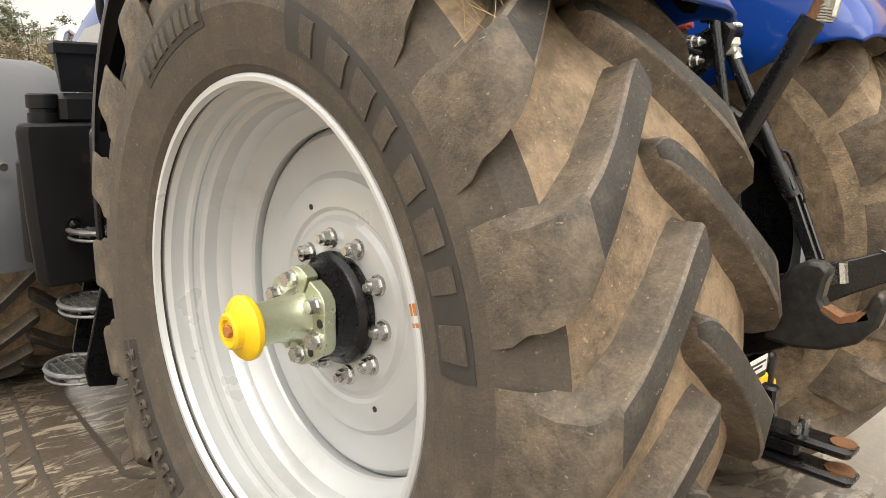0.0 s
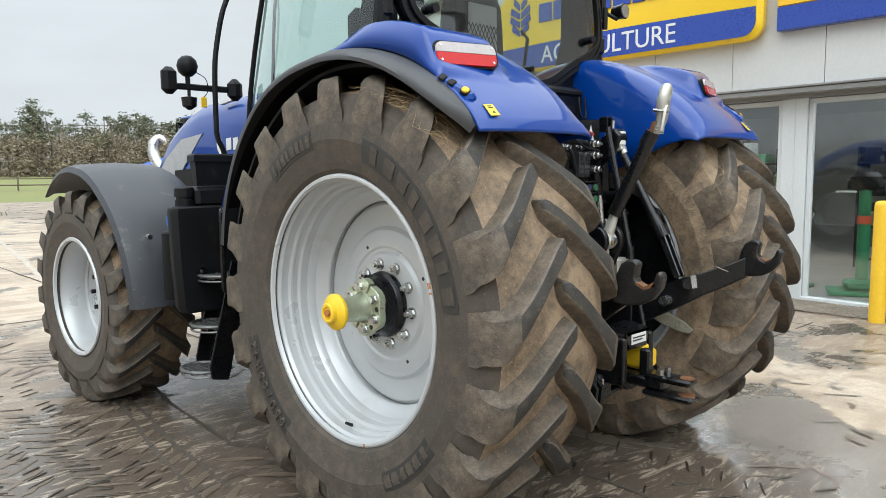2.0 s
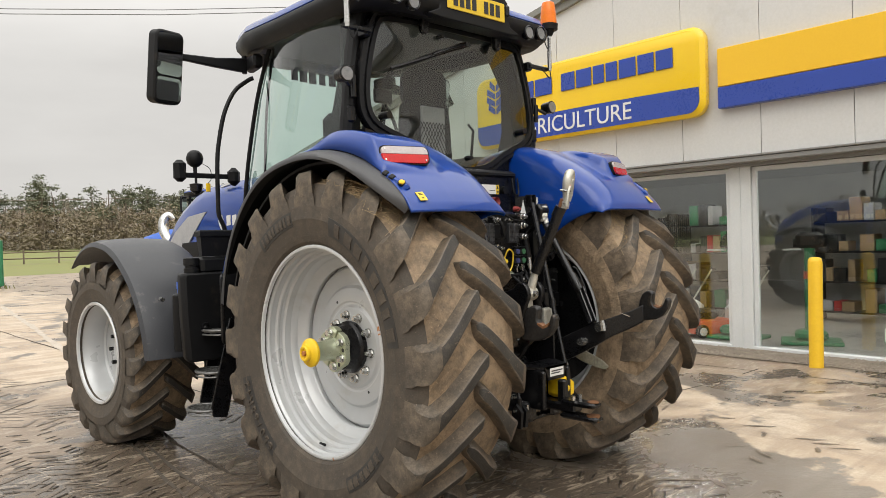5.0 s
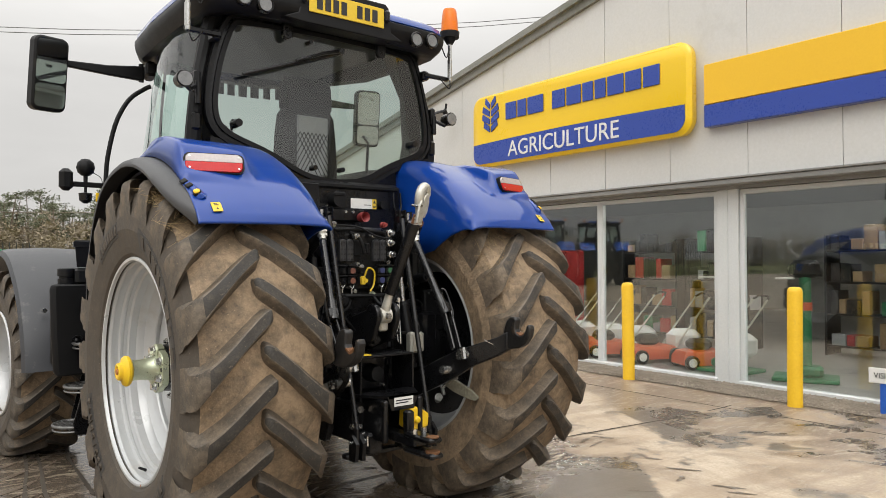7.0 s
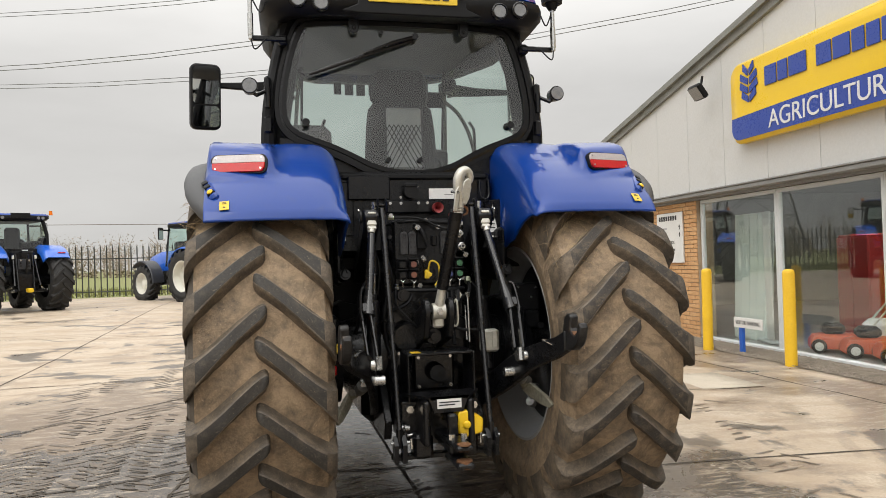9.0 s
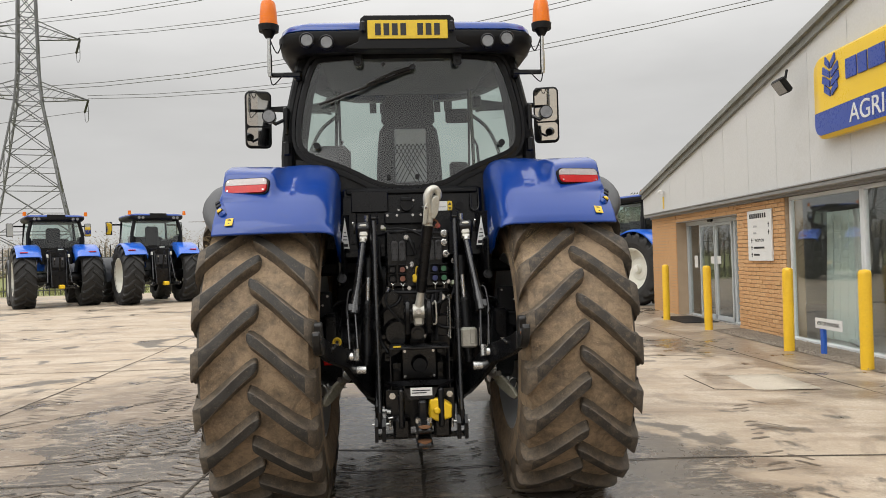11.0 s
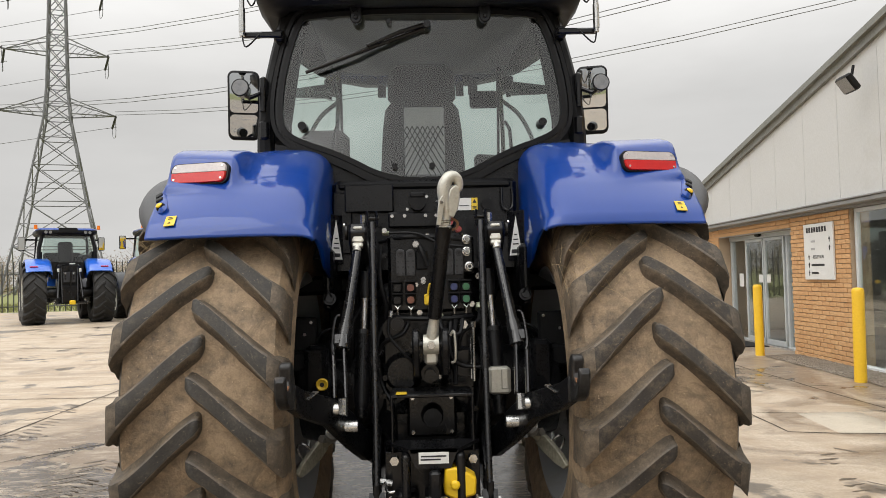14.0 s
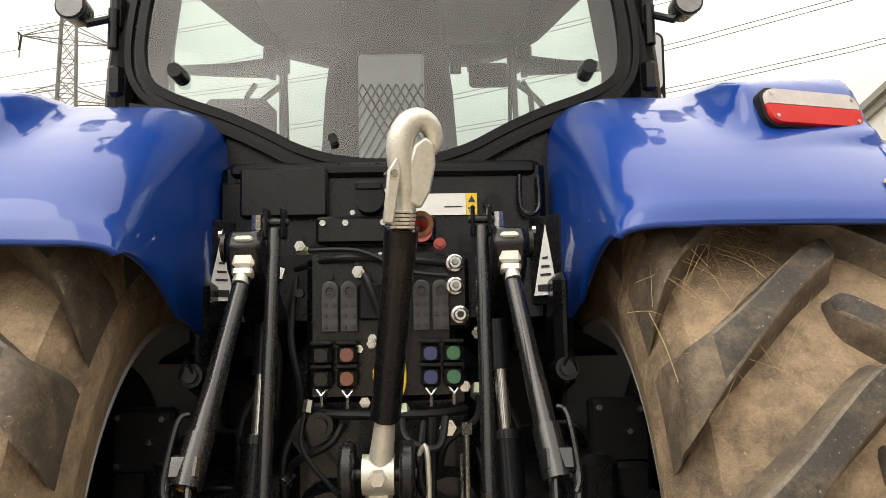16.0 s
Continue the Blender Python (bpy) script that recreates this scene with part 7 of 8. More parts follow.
part("control_rod", Mb().cyl((0.184, -0.48, 1.18), (0.184, -0.50, 1.0), 0.0045, None, 8), CHROME, rl, "thin bright control rod")
part("rod_nut", Mb().cyl((0.197, -0.49, 1.225), (0.1968, -0.491, 1.25), 0.013, None, 6), CHROME, rl)
for s in (-1, 1):
    bl = part("side_valve", Mb().box((s * 0.59, -0.30, 1.20), (0.15, 0.05, 0.16), None, 0.01).box((s * 0.60, -0.31, 1.075), (0.12, 0.06, 0.10), None, 0.012).cyl((s * 0.66, -0.30, 1.04), (s * 0.66, -0.35, 1.04), 0.018, None, 12), PLASTIC, rl, "black valve block beside the axle")
    for dx, dz in ((-0.055, 0.06), (0.05, 0.055), (-0.055, -0.055), (0.02, 0.0)):
        part("bolt", Mb().cyl((s * 0.59 + dx, -0.324, 1.20 + dz), (s * 0.59 + dx, -0.340, 1.20 + dz), 0.008, None, 6), CHROME, bl)
    part("axle_pipe", Mb().tube([(s * 0.36, -0.22, 1.20), (s * 0.46, -0.30, 1.22), (s * 0.52, -0.30, 1.16), (s * 0.53, -0.28, 0.95)], 0.007, 6, True, 4), PLASTIC, rl)
# power take-off shield, hitch frame and drawbar
sh = part("pto_shield", Mb().box((0.003, -0.56, 0.955), (0.34, 0.20, 0.014), None, 0.004).box((-0.165, -0.56, 0.84), (0.012, 0.20, 0.24), None, 0.004).box((0.172, -0.56, 0.84), (0.012, 0.20, 0.24), None, 0.004), BLACK, rl, "black power take-off shield")
mb = Mb()
for k in range(7):
    mb.cyl((-0.08 + 0.028 * k, -0.62, 0.9625), (-0.08 + 0.028 * k, -0.62, 0.965), 0.008, None, 10)
part("shield_holes", mb, INK, sh)
part("yellow_mark", Mb().box((-0.125, -0.635, 0.966), (0.045, 0.05, 0.004)), LABEL_Y, sh)
part("pto_plate", Mb().box((0.005, -0.46, 0.845), (0.22, 0.04, 0.20), None, 0.012), BLACK, rl, "square black power take-off plate")
part("pto_cap", Mb().lathe([(-0.47, 0.05), (-0.52, 0.048), (-0.56, 0.040), (-0.565, 0.0)], (0.006, 0, 0.845), "y", 24), PLASTIC, rl)
for dx in (-0.085, 0.085):
    for dz in (-0.075, 0.075):
        part("plate_bolt", Mb().cyl((0.005 + dx, -0.48, 0.845 + dz), (0.005 + dx, -0.495, 0.845 + dz), 0.009, None, 6), CHROME, rl)
part("hitch_frame", Mb().prism([(-0.20, 0.72), (0.20, 0.72), (0.20, 0.52), (0.12, 0.50), (-0.12, 0.50), (-0.20, 0.52)], -0.62, -0.35, "xz").box((-0.11, -0.70, 0.64), (0.035, 0.22, 0.22), None, 0.01).box((0.11, -0.70, 0.64), (0.035, 0.22, 0.22), None, 0.01), BLACK, rl, "black hitch frame", 35, 0.008)
for x in (-0.16, 0.17):
    part("frame_bolt", Mb().cyl((x, -0.62, 0.685), (x, -0.645, 0.685), 0.020, None, 6), CHROME, rl)
tp = part("hitch_plate", Mb().prism([(-0.20, -0.62), (0.20, -0.62), (0.10, -0.80), (-0.09, -0.80)], 0.752, 0.766, "xy", Matrix.Translation((0, 0, 0)) @ pose(0, 0, 0, 0, 0, 0)).prism([(-0.10, 0.766), (0.10, 0.766), (0.07, 0.69), (-0.07, 0.69)], -0.80, -0.79, "xz"), BLACK, rl, "black hitch plate with a white label")
part("white_label", Mb().box((0.002, -0.8025, 0.733), (0.12, 0.003, 0.045)), LABEL, tp, "white label")
part("label_bars", Mb().box((0.002, -0.8045, 0.740), (0.10, 0.002, 0.006)).box((-0.01, -0.8045, 0.727), (0.08, 0.002, 0.006)), INK, tp)
part("yellow_guard", Mb().prism([(0.040, 0.585), (0.046, 0.69), (0.10, 0.692), (0.172, 0.648), (0.168, 0.580), (0.09, 0.560)], -0.80, -0.70, "xz").cyl((0.085, -0.80, 0.625), (0.085, -0.82, 0.625), 0.02, None, 14), YELLOW, rl, "yellow plastic hitch guard", 35, 0.01)
db = part("drawbar", Mb().box((0.005, -0.62, 0.545), (0.08, 0.65, 0.05), None, 0.01).box((0.005, -0.96, 0.575), (0.085, 0.22, 0.03), None, 0.01).box((0.005, -0.96, 0.50), (0.085, 0.24, 0.03), None, 0.01).box((0.005, -0.84, 0.62), (0.045, 0.05, 0.14), None, 0.008), BLACK, rl, "black drawbar with worn clevis", 35)
part("worn_eye", Mb().cyl((0.005, -1.04, 0.486), (0.005, -1.04, 0.521), 0.036, None, 18), RUST, db)
part("worn_eye", Mb().cyl((0.005, -1.04, 0.588), (0.005, -1.04, 0.594), 0.032, None, 18), RUST, db)
for dx in (-0.03, 0.03):
    part("drawbar_bolt", Mb().cyl((0.005 + dx, -0.93, 0.59), (0.005 + dx, -0.93, 0.615), 0.015, None, 6), CHROME, db)
part("pickup_beam", Mb().box((-0.11, -0.66, 0.51), (0.10, 0.10, 0.12), None, 0.015).box((0.12, -0.66, 0.51), (0.10, 0.10, 0.12), None, 0.015).box((0, -0.64, 0.455), (0.52, 0.05, 0.025), None, 0.006), BLACK, rl, "black pick-up hitch beam")
for s in (-1, 1):
    dl = part("drop_link", Mb().prism([(-0.69, 0.45), (-0.75, 0.45), (-0.76, 0.54), (-0.72, 0.58), (-0.69, 0.55)], s * 0.20, s * 0.222, "yz").prism([(-0.69, 0.45), (-0.75, 0.45), (-0.76, 0.54), (-0.72, 0.58), (-0.69, 0.55)], s * 0.243, s * 0.262, "yz").tube([(s * 0.232, -0.72, 0.61), (s * 0.232, -0.72, 0.52)], 0.016, 10), BLACK, rl, "black drop link")
    part("link_pin", Mb().cyl((s * 0.17, -0.72, 0.545), (s * 0.275, -0.72, 0.545), 0.009, None, 8).cyl((s * 0.175, -0.73, 0.565), (s * 0.175, -0.73, 0.515), 0.007, None, 8), CHROME, dl)
part("side_pin", Mb().cyl((-0.17, -0.66, 0.60), (-0.23, -0.66, 0.61), 0.014, None, 10).tube([(-0.2, -0.67, 0.61), (-0.19, -0.68, 0.57), (-0.16, -0.68, 0.57)], 0.006, 6, True, 3), CHROME, rl)
part("red_reflector", Mb().box((-0.53, -0.42, 0.87), (0.07, 0.02, 0.05), None, 0.006), RED, rl, "small red reflector")
yd = part("yellow_disc", Mb().lathe([(-0.44, 0.028), (-0.452, 0.028), (-0.458, 0.023), (-0.452, 0.015), (-0.450, 0.0)], (-0.48, 0, 0.985), "y", 18), LABEL_Y, rl, "yellow plastic disc")
part("disc_mark", Mb().cyl((-0.48, -0.4505, 0.985), (-0.48, -0.4535, 0.985), 0.010, None, 10), INK, yd)

# ---- inside the showroom ----
ORANGE = mat("orange_red_plastic", (0.62, 0.10, 0.03), (0.52, 0.07, 0.025), 0.4)
GREEN_P = mat("green_paint", (0.02, 0.16, 0.07), (0.025, 0.19, 0.08), 0.4)
RED_P = mat("red_paint", (0.45, 0.03, 0.03), (0.38, 0.025, 0.025), 0.4)
CARD = mat("cardboard", (0.36, 0.25, 0.14), (0.30, 0.2, 0.11), 0.85)
STRIP = glow("strip_light", (1.0, 0.97, 0.92), 48.0)


def mower(m, label):
    t = thing("lawn_mower", label, "lawn mower", m, "lawn mowers in the window")
    part("deck", Mb().loft([[(x, y, z) for x, y in ((-0.24 * k, -0.36 * k), (0.24 * k, -0.36 * k), (0.26 * k, 0.1), (0.2 * k, 0.36 * k), (-0.2 * k, 0.36 * k), (-0.26 * k, 0.1))] for z, k in ((0.06, 1.0), (0.16, 1.0), (0.24, 0.85), (0.26, 0.6))], True, True), ORANGE, t, "orange deck")
    part("engine", Mb().box((0, 0.05, 0.33), (0.28, 0.30, 0.16), None, 0.05), PLASTIC, t)
    part("grass_box", Mb().box((0, -0.55, 0.30), (0.42, 0.42, 0.34), None, 0.08), WHITE, t, "pale grey grass box")
    for x in (-0.25, 0.25):
        for y, r in ((0.26, 0.10), (-0.28, 0.11)):
            w = part("wheel", Mb().lathe([(-0.03, r * 0.5), (-0.03, r * 0.9), (-0.02, r), (0.02, r), (0.03, r * 0.9), (0.03, r * 0.5)], (x, y, r), "x", 20), PLASTIC, t)
            part("hub", Mb().cyl((x - 0.032, y, r), (x + 0.032, y, r), r * 0.6, None, 16), LABEL, w)
        part("handle_bar", Mb().tube([(x * 0.8, -0.30, 0.22), (x * 0.8, -0.62, 0.62), (x * 0.75, -0.88, 0.95)], 0.014, 8), CAST, t)
    part("handle_grip", Mb().tube([(-0.19, -0.88, 0.95), (-0.12, -0.93, 1.0), (0.12, -0.93, 1.0), (0.19, -0.88, 0.95)], 0.016, 8), PLASTIC, t)
    return t


base = mower(BT @ pose(6.95, 3.55, G0 + 0.02, 0, 0, 60), "orange lawn mower with a pale grass box on the shop floor")
for x, y, a in ((6.95, 4.15, 62), (6.9, 4.75, 58), (7.0, 2.75, 66), (7.05, 1.9, 60)):
    copy_thing(base, BT @ pose(x, y, G0 + 0.02, 0, 0, a))


def stand(m):
    t = thing("display_stand", "green steel display column with an orange band", "stand", m, "display columns in the window")
    part("foot", Mb().box((0, 0, 0.03), (0.55, 0.75, 0.05), None, 0.01).box((0, 0, 0.12), (0.30, 0.40, 0.14), None, 0.04), GREEN_P, t)
    part("column", Mb().cyl((0, 0, 0.05), (0, 0, 1.30), 0.075, 0.07, 18), GREEN_P, t)
    part("band", Mb().cyl((0, 0, 0.88), (0, 0, 0.98), 0.082, None, 18), ORANGE, t, "orange band")
    part("head", Mb().box((0, 0, 1.40), (0.22, 0.34, 0.22), None, 0.05).cyl((0, -0.2, 1.36), (0, 0.2, 1.36), 0.06, None, 14), PLASTIC, t)
    part("tray", Mb().box((-0.12, 0.22, 1.28), (0.16, 0.22, 0.02), None, 0.004), LABEL, t)
    return t


sb = stand(BT @ pose(7.0, 1.45, G0 + 0.02))
for x, y in ((7.1, 0.45), (7.6, -0.7), (7.2, -2.6)):
    copy_thing(sb, BT @ pose(x, y, G0 + 0.02, 0, 0, 25))


def banner(m):
    t = thing("banner", "tall white roller banner on a silver foot", "banner", m)
    part("sheet", Mb().grid(lambda u, v: (lerp(-0.42, 0.42, u), 0.015 * math.sin(u * 5) * v, lerp(0.06, 2.1, v)), 10, 6), LABEL, t, "white printed sheet", 60, 0, 0.004)
    part("foot", Mb().box((0, 0, 0.03), (0.92, 0.18, 0.06), None, 0.02), DFRAME, t)


banner(BT @ pose(6.75, 6.15, G0 + 0.02, 0, 0, 70))


def shelf(m, seed):
    r = random.Random(seed)
    t = thing("shelf_unit", "dark shop shelving half full of boxes and tools", "shelf", m, "shop shelves")
    for x in (-0.6, 0.6):
        part("upright", Mb().box((x, 0, 0.95), (0.04, 0.45, 1.9), None, 0.004), PLASTIC, t)
    for z in (0.15, 0.65, 1.15, 1.65):
        part("board", Mb().box((0, 0, z), (1.2, 0.45, 0.03), None, 0.004), PLASTIC, t)
        x = -0.54
        while x < 0.5:
            w, h = r.uniform(0.10, 0.24), r.uniform(0.14, 0.40)
            if r.random() < 0.8:
                part("carton", Mb().box((x + w / 2, -0.02, z + 0.015 + h / 2), (w * 0.92, 0.34, h), None, 0.006), r.choice((CARD, CARD, CARD, PLASTIC, PLASTIC, RED_P, GREEN_P, PAPER, BLACK, FABRIC)), t)
            x += w
    return t


for k, (x, y, a) in enumerate(((9.6, 4.6, 90), (9.6, 3.2, 90), (10.0, 0.9, 90), (9.4, -0.8, 90), (9.4, -2.2, 90), (9.4, -3.6, 90), (9.4, -5.2, 90), (8.6, -1.5, 20))):
    shelf(BT @ pose(x, y, G0 + 0.02, 0, 0, -a), 20 + k)
cab = thing("tool_cabinet", "red steel cabinet inside the window", "cabinet", BT @ pose(8.6, 6.1, G0 + 0.02))
part("body", Mb().box((0, 0, 0.85), (0.5, 0.7, 1.7), None, 0.02), RED_P, cab)
for y in (-0.18, 0.18):
    part("door", Mb().box((-0.26, y, 0.85), (0.02, 0.33, 1.6), None, 0.005), RED_P, cab)
drape = thing("window_blind", "tall white fabric blind leaning inside the window", "blind", BT @ pose(6.75, 6.45, G0 + 0.02))
for k in range(5):
    part("slat", Mb().box((0, 0.42 - 0.21 * k, 1.05), (0.02, 0.205, 2.1), pose(0, 0, 0, 4, 0, 0), 0.004), mat("blind_fabric", (0.62, 0.68, 0.64), (0.55, 0.61, 0.58), 0.8) if k == 0 else bpy.data.materials["blind_fabric"], drape)
desk = thing("sales_desk", "dark sales counter with papers", "desk", BT @ pose(8.3, -4.5, G0 + 0.02))
part("top", Mb().box((0, 0, 0.92), (0.7, 2.0, 0.05), None, 0.008), CARD, desk)
part("front", Mb().box((-0.2, 0, 0.45), (0.05, 1.9, 0.88)), PLASTIC, desk)
for i, (x, y) in enumerate(((8.2, 5.5), (8.2, 3.0), (8.2, 0.4), (8.2, -2.2), (8.2, -4.8), (10.6, 1.7), (10.6, -1.0), (10.6, -3.6), (11, 10.5))):
    t = thing("strip_lamp", "white fluorescent strip lamp under the ceiling", "lamp", BT @ pose(x, y, 2.96), "strip lamps")
    part("tube", Mb().box((0, 0, 0), (0.09, 1.3, 0.04), None, 0.01), STRIP, t)
    part("fixing", Mb().box((0, 0, 0.035), (0.06, 1.3, 0.03)), LABEL, t)

# ---- other tractors in the yard ----


def plain_tractor(m, wheel_mat, blue, label):
    t = thing("tractor", label, "tractor", m, "tractors parked in the yard")
    for s in (-1, 1):
        w = new("rear_wheel")
        w.parent, w.location = t, (s * 0.93, 0, 0.90)
        lay_lugs(w, s, 0.91, 0.62, 18, 0.055, NEW_TYRE, 0.30)
        part("tyre", tyre_mesh(s, 0.91, 0.62, 0.52, 0.055), [NEW_TYRE, NEW_TYRE], w)
        part("rim", Mb().lathe([(0.26, 0.50), (0.27, 0.535), (0.24, 0.52), (0.10, 0.48), (0.0, 0.47), (-0.02, 0.3), (0.02, 0.25), (0.02, 0.12), (0.14, 0.10), (0.16, 0.0)], (0, 0, 0), "x", 40, False, None, s), wheel_mat, w, "cream painted rim")
        w = new("front_wheel")
        w.parent, w.location = t, (s * 0.90, 2.7, 0.66)
        lay_lugs(w, s, 0.67, 0.48, 18, 0.045, NEW_TYRE, 0.24)
        part("tyre", tyre_mesh(s, 0.67, 0.48, 0.37, 0.045), [NEW_TYRE, NEW_TYRE], w)
        part("rim", Mb().lathe([(0.20, 0.36), (0.21, 0.385), (0.18, 0.37), (0.06, 0.34), (0.0, 0.32), (0.02, 0.16), (0.12, 0.12), (0.14, 0.0)], (0, 0, 0), "x", 32, False, None, s), wheel_mat, w, "cream painted rim")
        secs = []
        for a in np.linspace(25, 140, 16):
            r = clamped([25, 90, 140], [1.02, 1.0, 0.97], a)
            c, sn = math.cos(radians(a)), math.sin(radians(a))
            secs.append([(s * x, r2 * c, 0.90 + r2 * sn) for x, r2 in ((0.46, r - 0.22), (0.47, r - 0.06), (0.55, r + 0.01), (1.08, r), (1.16, r - 0.03), (1.16, r - 0.06), (1.05, r - 0.03), (0.55, r - 0.02))])
        f = part("rear_fender", Mb().loft(secs, True, True), blue, t, "bright blue mudguard", 50)
        part("tail_lamp", Mb().box((s * 0.95, -0.645, 1.655), (0.22, 0.03, 0.035), pose(0, 0, 0, -35, 0, 0), 0.01), RED, t)
        secs = []
        for a in np.linspace(45, 178, 12):
            c, sn = math.cos(radians(a)), math.sin(radians(a))
            secs.append([(s * x, 2.7 + r2 * c, 0.66 + r2 * sn) for x, r2 in ((0.68, 0.80), (0.68, 0.83), (1.12, 0.83), (1.15, 0.79))])
        part("front_fender", Mb().loft(secs, True, True), GREY_PLASTIC, t)
        part("pillar", Mb().tube([(s * 0.78, 0.0, 1.80), (s * 0.77, -0.02, 2.2), (s * 0.66, 0.02, 2.66)], 0.055, 8).box((s * 0.72, 0.25, 1.95), (0.08, 0.5, 0.35), None, 0.03), PLASTIC, t)
        part("front_pillar", Mb().tube([(s * 0.80, 1.55, 1.25), (s * 0.72, 1.42, 2.66)], 0.035, 8), PLASTIC, t)
        part("side_window", pane([(s * 0.80, 0.02, 1.80), (s * 0.84, 1.55, 1.30), (s * 0.72, 1.42, 2.64), (s * 0.68, 0.04, 2.64)]), SIDE_GLASS, t).visible_shadow = False
        mi = part("door_mirror", Mb().box((s * 1.15, 1.3, 2.40), (0.20, 0.07, 0.42), None, 0.02).box((s * 0.92, 1.33, 2.52), (0.36, 0.04, 0.05)), PLASTIC, t)
        part("mirror_glass", Mb().box((s * 1.15, 1.262, 2.40), (0.17, 0.004, 0.38)), MIRROR, mi)
        part("beacon", Mb().cyl((s * 0.86, -0.12, 2.76), (s * 0.86, -0.12, 2.88), 0.055, 0.045, 14), AMBER, t)
        part("lift_rod", Mb().tube([(s * 0.28, -0.40, 1.55), (s * 0.34, -0.70, 0.75)], 0.022, 8), ROD, t)
        part("lower_link", Mb().tube([(s * 0.25, -0.2, 0.6), (s * 0.4, -0.95, 0.62)], 0.045, 8), BLACK, t)
    for pts, nm, gm in (([(-0.66, -0.04, 1.92), (-0.2, -0.06, 1.72), (0.2, -0.06, 1.72), (0.66, -0.04, 1.92), (0.68, -0.03, 2.1), (0.60, 0.0, 2.62), (-0.60, 0.0, 2.62), (-0.68, -0.03, 2.1)], "rear_window", CAB_GLASS),
                        ([(-0.78, 1.58, 1.4), (0.78, 1.58, 1.4), (0.70, 1.43, 2.64), (-0.70, 1.43, 2.64)], "windscreen", SIDE_GLASS)):
        part(nm, pane(pts), gm, t).visible_shadow = False
    shape = ((-0.70, -0.22), (0.70, -0.22), (0.82, -0.08), (0.84, 0.2), (0.84, 1.3), (0.6, 1.72), (-0.6, 1.72), (-0.84, 1.3), (-0.84, 0.2), (-0.82, -0.08))
    cap = lambda rows: Mb().loft([[(x * k, 0.65 + (y - 0.65) * k, z) for x, y in shape] for z, k in rows], True, True)
    part("roof_underside", cap(((2.60, 0.86), (2.61, 0.95), (2.66, 1.0), (2.715, 1.005), (2.73, 0.99))), PLASTIC, t, "black roof underside", 50)
    part("roof", cap(((2.72, 0.985), (2.735, 1.003), (2.77, 0.985), (2.795, 0.90), (2.81, 0.6))), BLUE, t, "dark blue cab roof", 50)
    part("roof_trim", Mb().prism([(-0.36, 2.66), (-0.27, 2.69), (-0.25, 2.80), (0.25, 2.80), (0.27, 2.69), (0.36, 2.66)], -0.25, -0.1, "xz"), PLASTIC, t, "black plate holder", 35, 0.006)
    for x in (-0.60, -0.48, 0.48, 0.60):
        part("roof_lamp", Mb().cyl((x, -0.18, 2.665), (x, -0.245, 2.665), 0.042, 0.045, 14), LAMP, t)
    part("headliner", Mb().box((0, 0.65, 2.585), (1.30, 1.30, 0.03)), PLASTIC, t)
    part("dashboard", Mb().box((0, 1.30, 1.75), (1.1, 0.3, 0.75), None, 0.06).box((0.55, 0.6, 1.75), (0.3, 1.0, 0.55), None, 0.06).box((-0.60, 0.6, 1.65), (0.25, 1.0, 0.45), None, 0.06), PLASTIC, t)
    part("steering_wheel", Mb().lathe([(-0.014, 0.18), (0.0, 0.196), (0.014, 0.18), (0.0, 0.164)], (0, 0, 0), "z", 20, True, pose(0, 1.05, 2.02, 35, 0, 0)), PLASTIC, t)
    for sg in (-1, 1):
        part("lift_strut", Mb().tube([(sg * 0.22, -0.42, 1.62), (sg * 0.21, -0.62, 0.62)], 0.018, 8), ROD, t)
        part("clevis", Mb().box((sg * 0.30, -0.45, 1.55), (0.06, 0.05, 0.10), None, 0.008), PAD, t, "pale steel clevis")
        part("ball_end", Mb().cyl((sg * 0.36, -0.90, 0.62), (sg * 0.44, -0.90, 0.62), 0.045, None, 12), CHROME, t)
        part("stabiliser", Mb().tube([(sg * 0.40, -0.62, 0.70), (sg * 0.58, -0.30, 0.60)], 0.024, 8), DIRTY_ZINC, t)
        for z in (1.30, 1.38, 1.46):
            part("coupling", Mb().cyl((sg * 0.11, -0.44, z), (sg * 0.11, -0.49, z), 0.026, None, 10), CHROME if z > 1.4 else BLACK, t)
    part("top_link", Mb().tube([(0.02, -0.50, 1.10), (0.03, -0.62, 1.50)], 0.028, 10).box((0.03, -0.64, 1.56), (0.05, 0.04, 0.12), None, 0.012), BLACK, t)
    part("warning_label", Mb().box((0.12, -0.142, 1.74), (0.16, 0.006, 0.05)), LABEL, t)
    part("bonnet", Mb().loft([[(x, y, z) for x, z in ((-h, 1.1), (-h, tp - 0.2), (-h * 0.7, tp), (h * 0.7, tp), (h, tp - 0.2), (h, 1.1))] for y, h, tp in ((1.5, 0.42, 1.82), (2.6, 0.42, 1.80), (3.4, 0.36, 1.62), (3.6, 0.3, 1.4))], True, True), blue, t, "bright blue bonnet", 40)
    part("chassis", Mb().box((0, 1.5, 0.85), (0.5, 4.0, 0.55), None, 0.05).box((0, -0.1, 1.25), (0.62, 0.6, 0.95), None, 0.05).cyl((-0.9, 0, 0.9), (0.9, 0, 0.9), 0.15, None, 16).cyl((-0.9, 2.7, 0.66), (0.9, 2.7, 0.66), 0.09, None, 12), BLACK, t)
    part("back_panel", Mb().box((0, -0.08, 1.55), (0.92, 0.10, 0.50), None, 0.02).box((0, -0.35, 1.05), (0.5, 0.12, 0.6), None, 0.03), BLACK, t)
    part("seat", Mb().box((0, 0.55, 2.05), (0.42, 0.14, 0.75), None, 0.06), FABRIC, t)
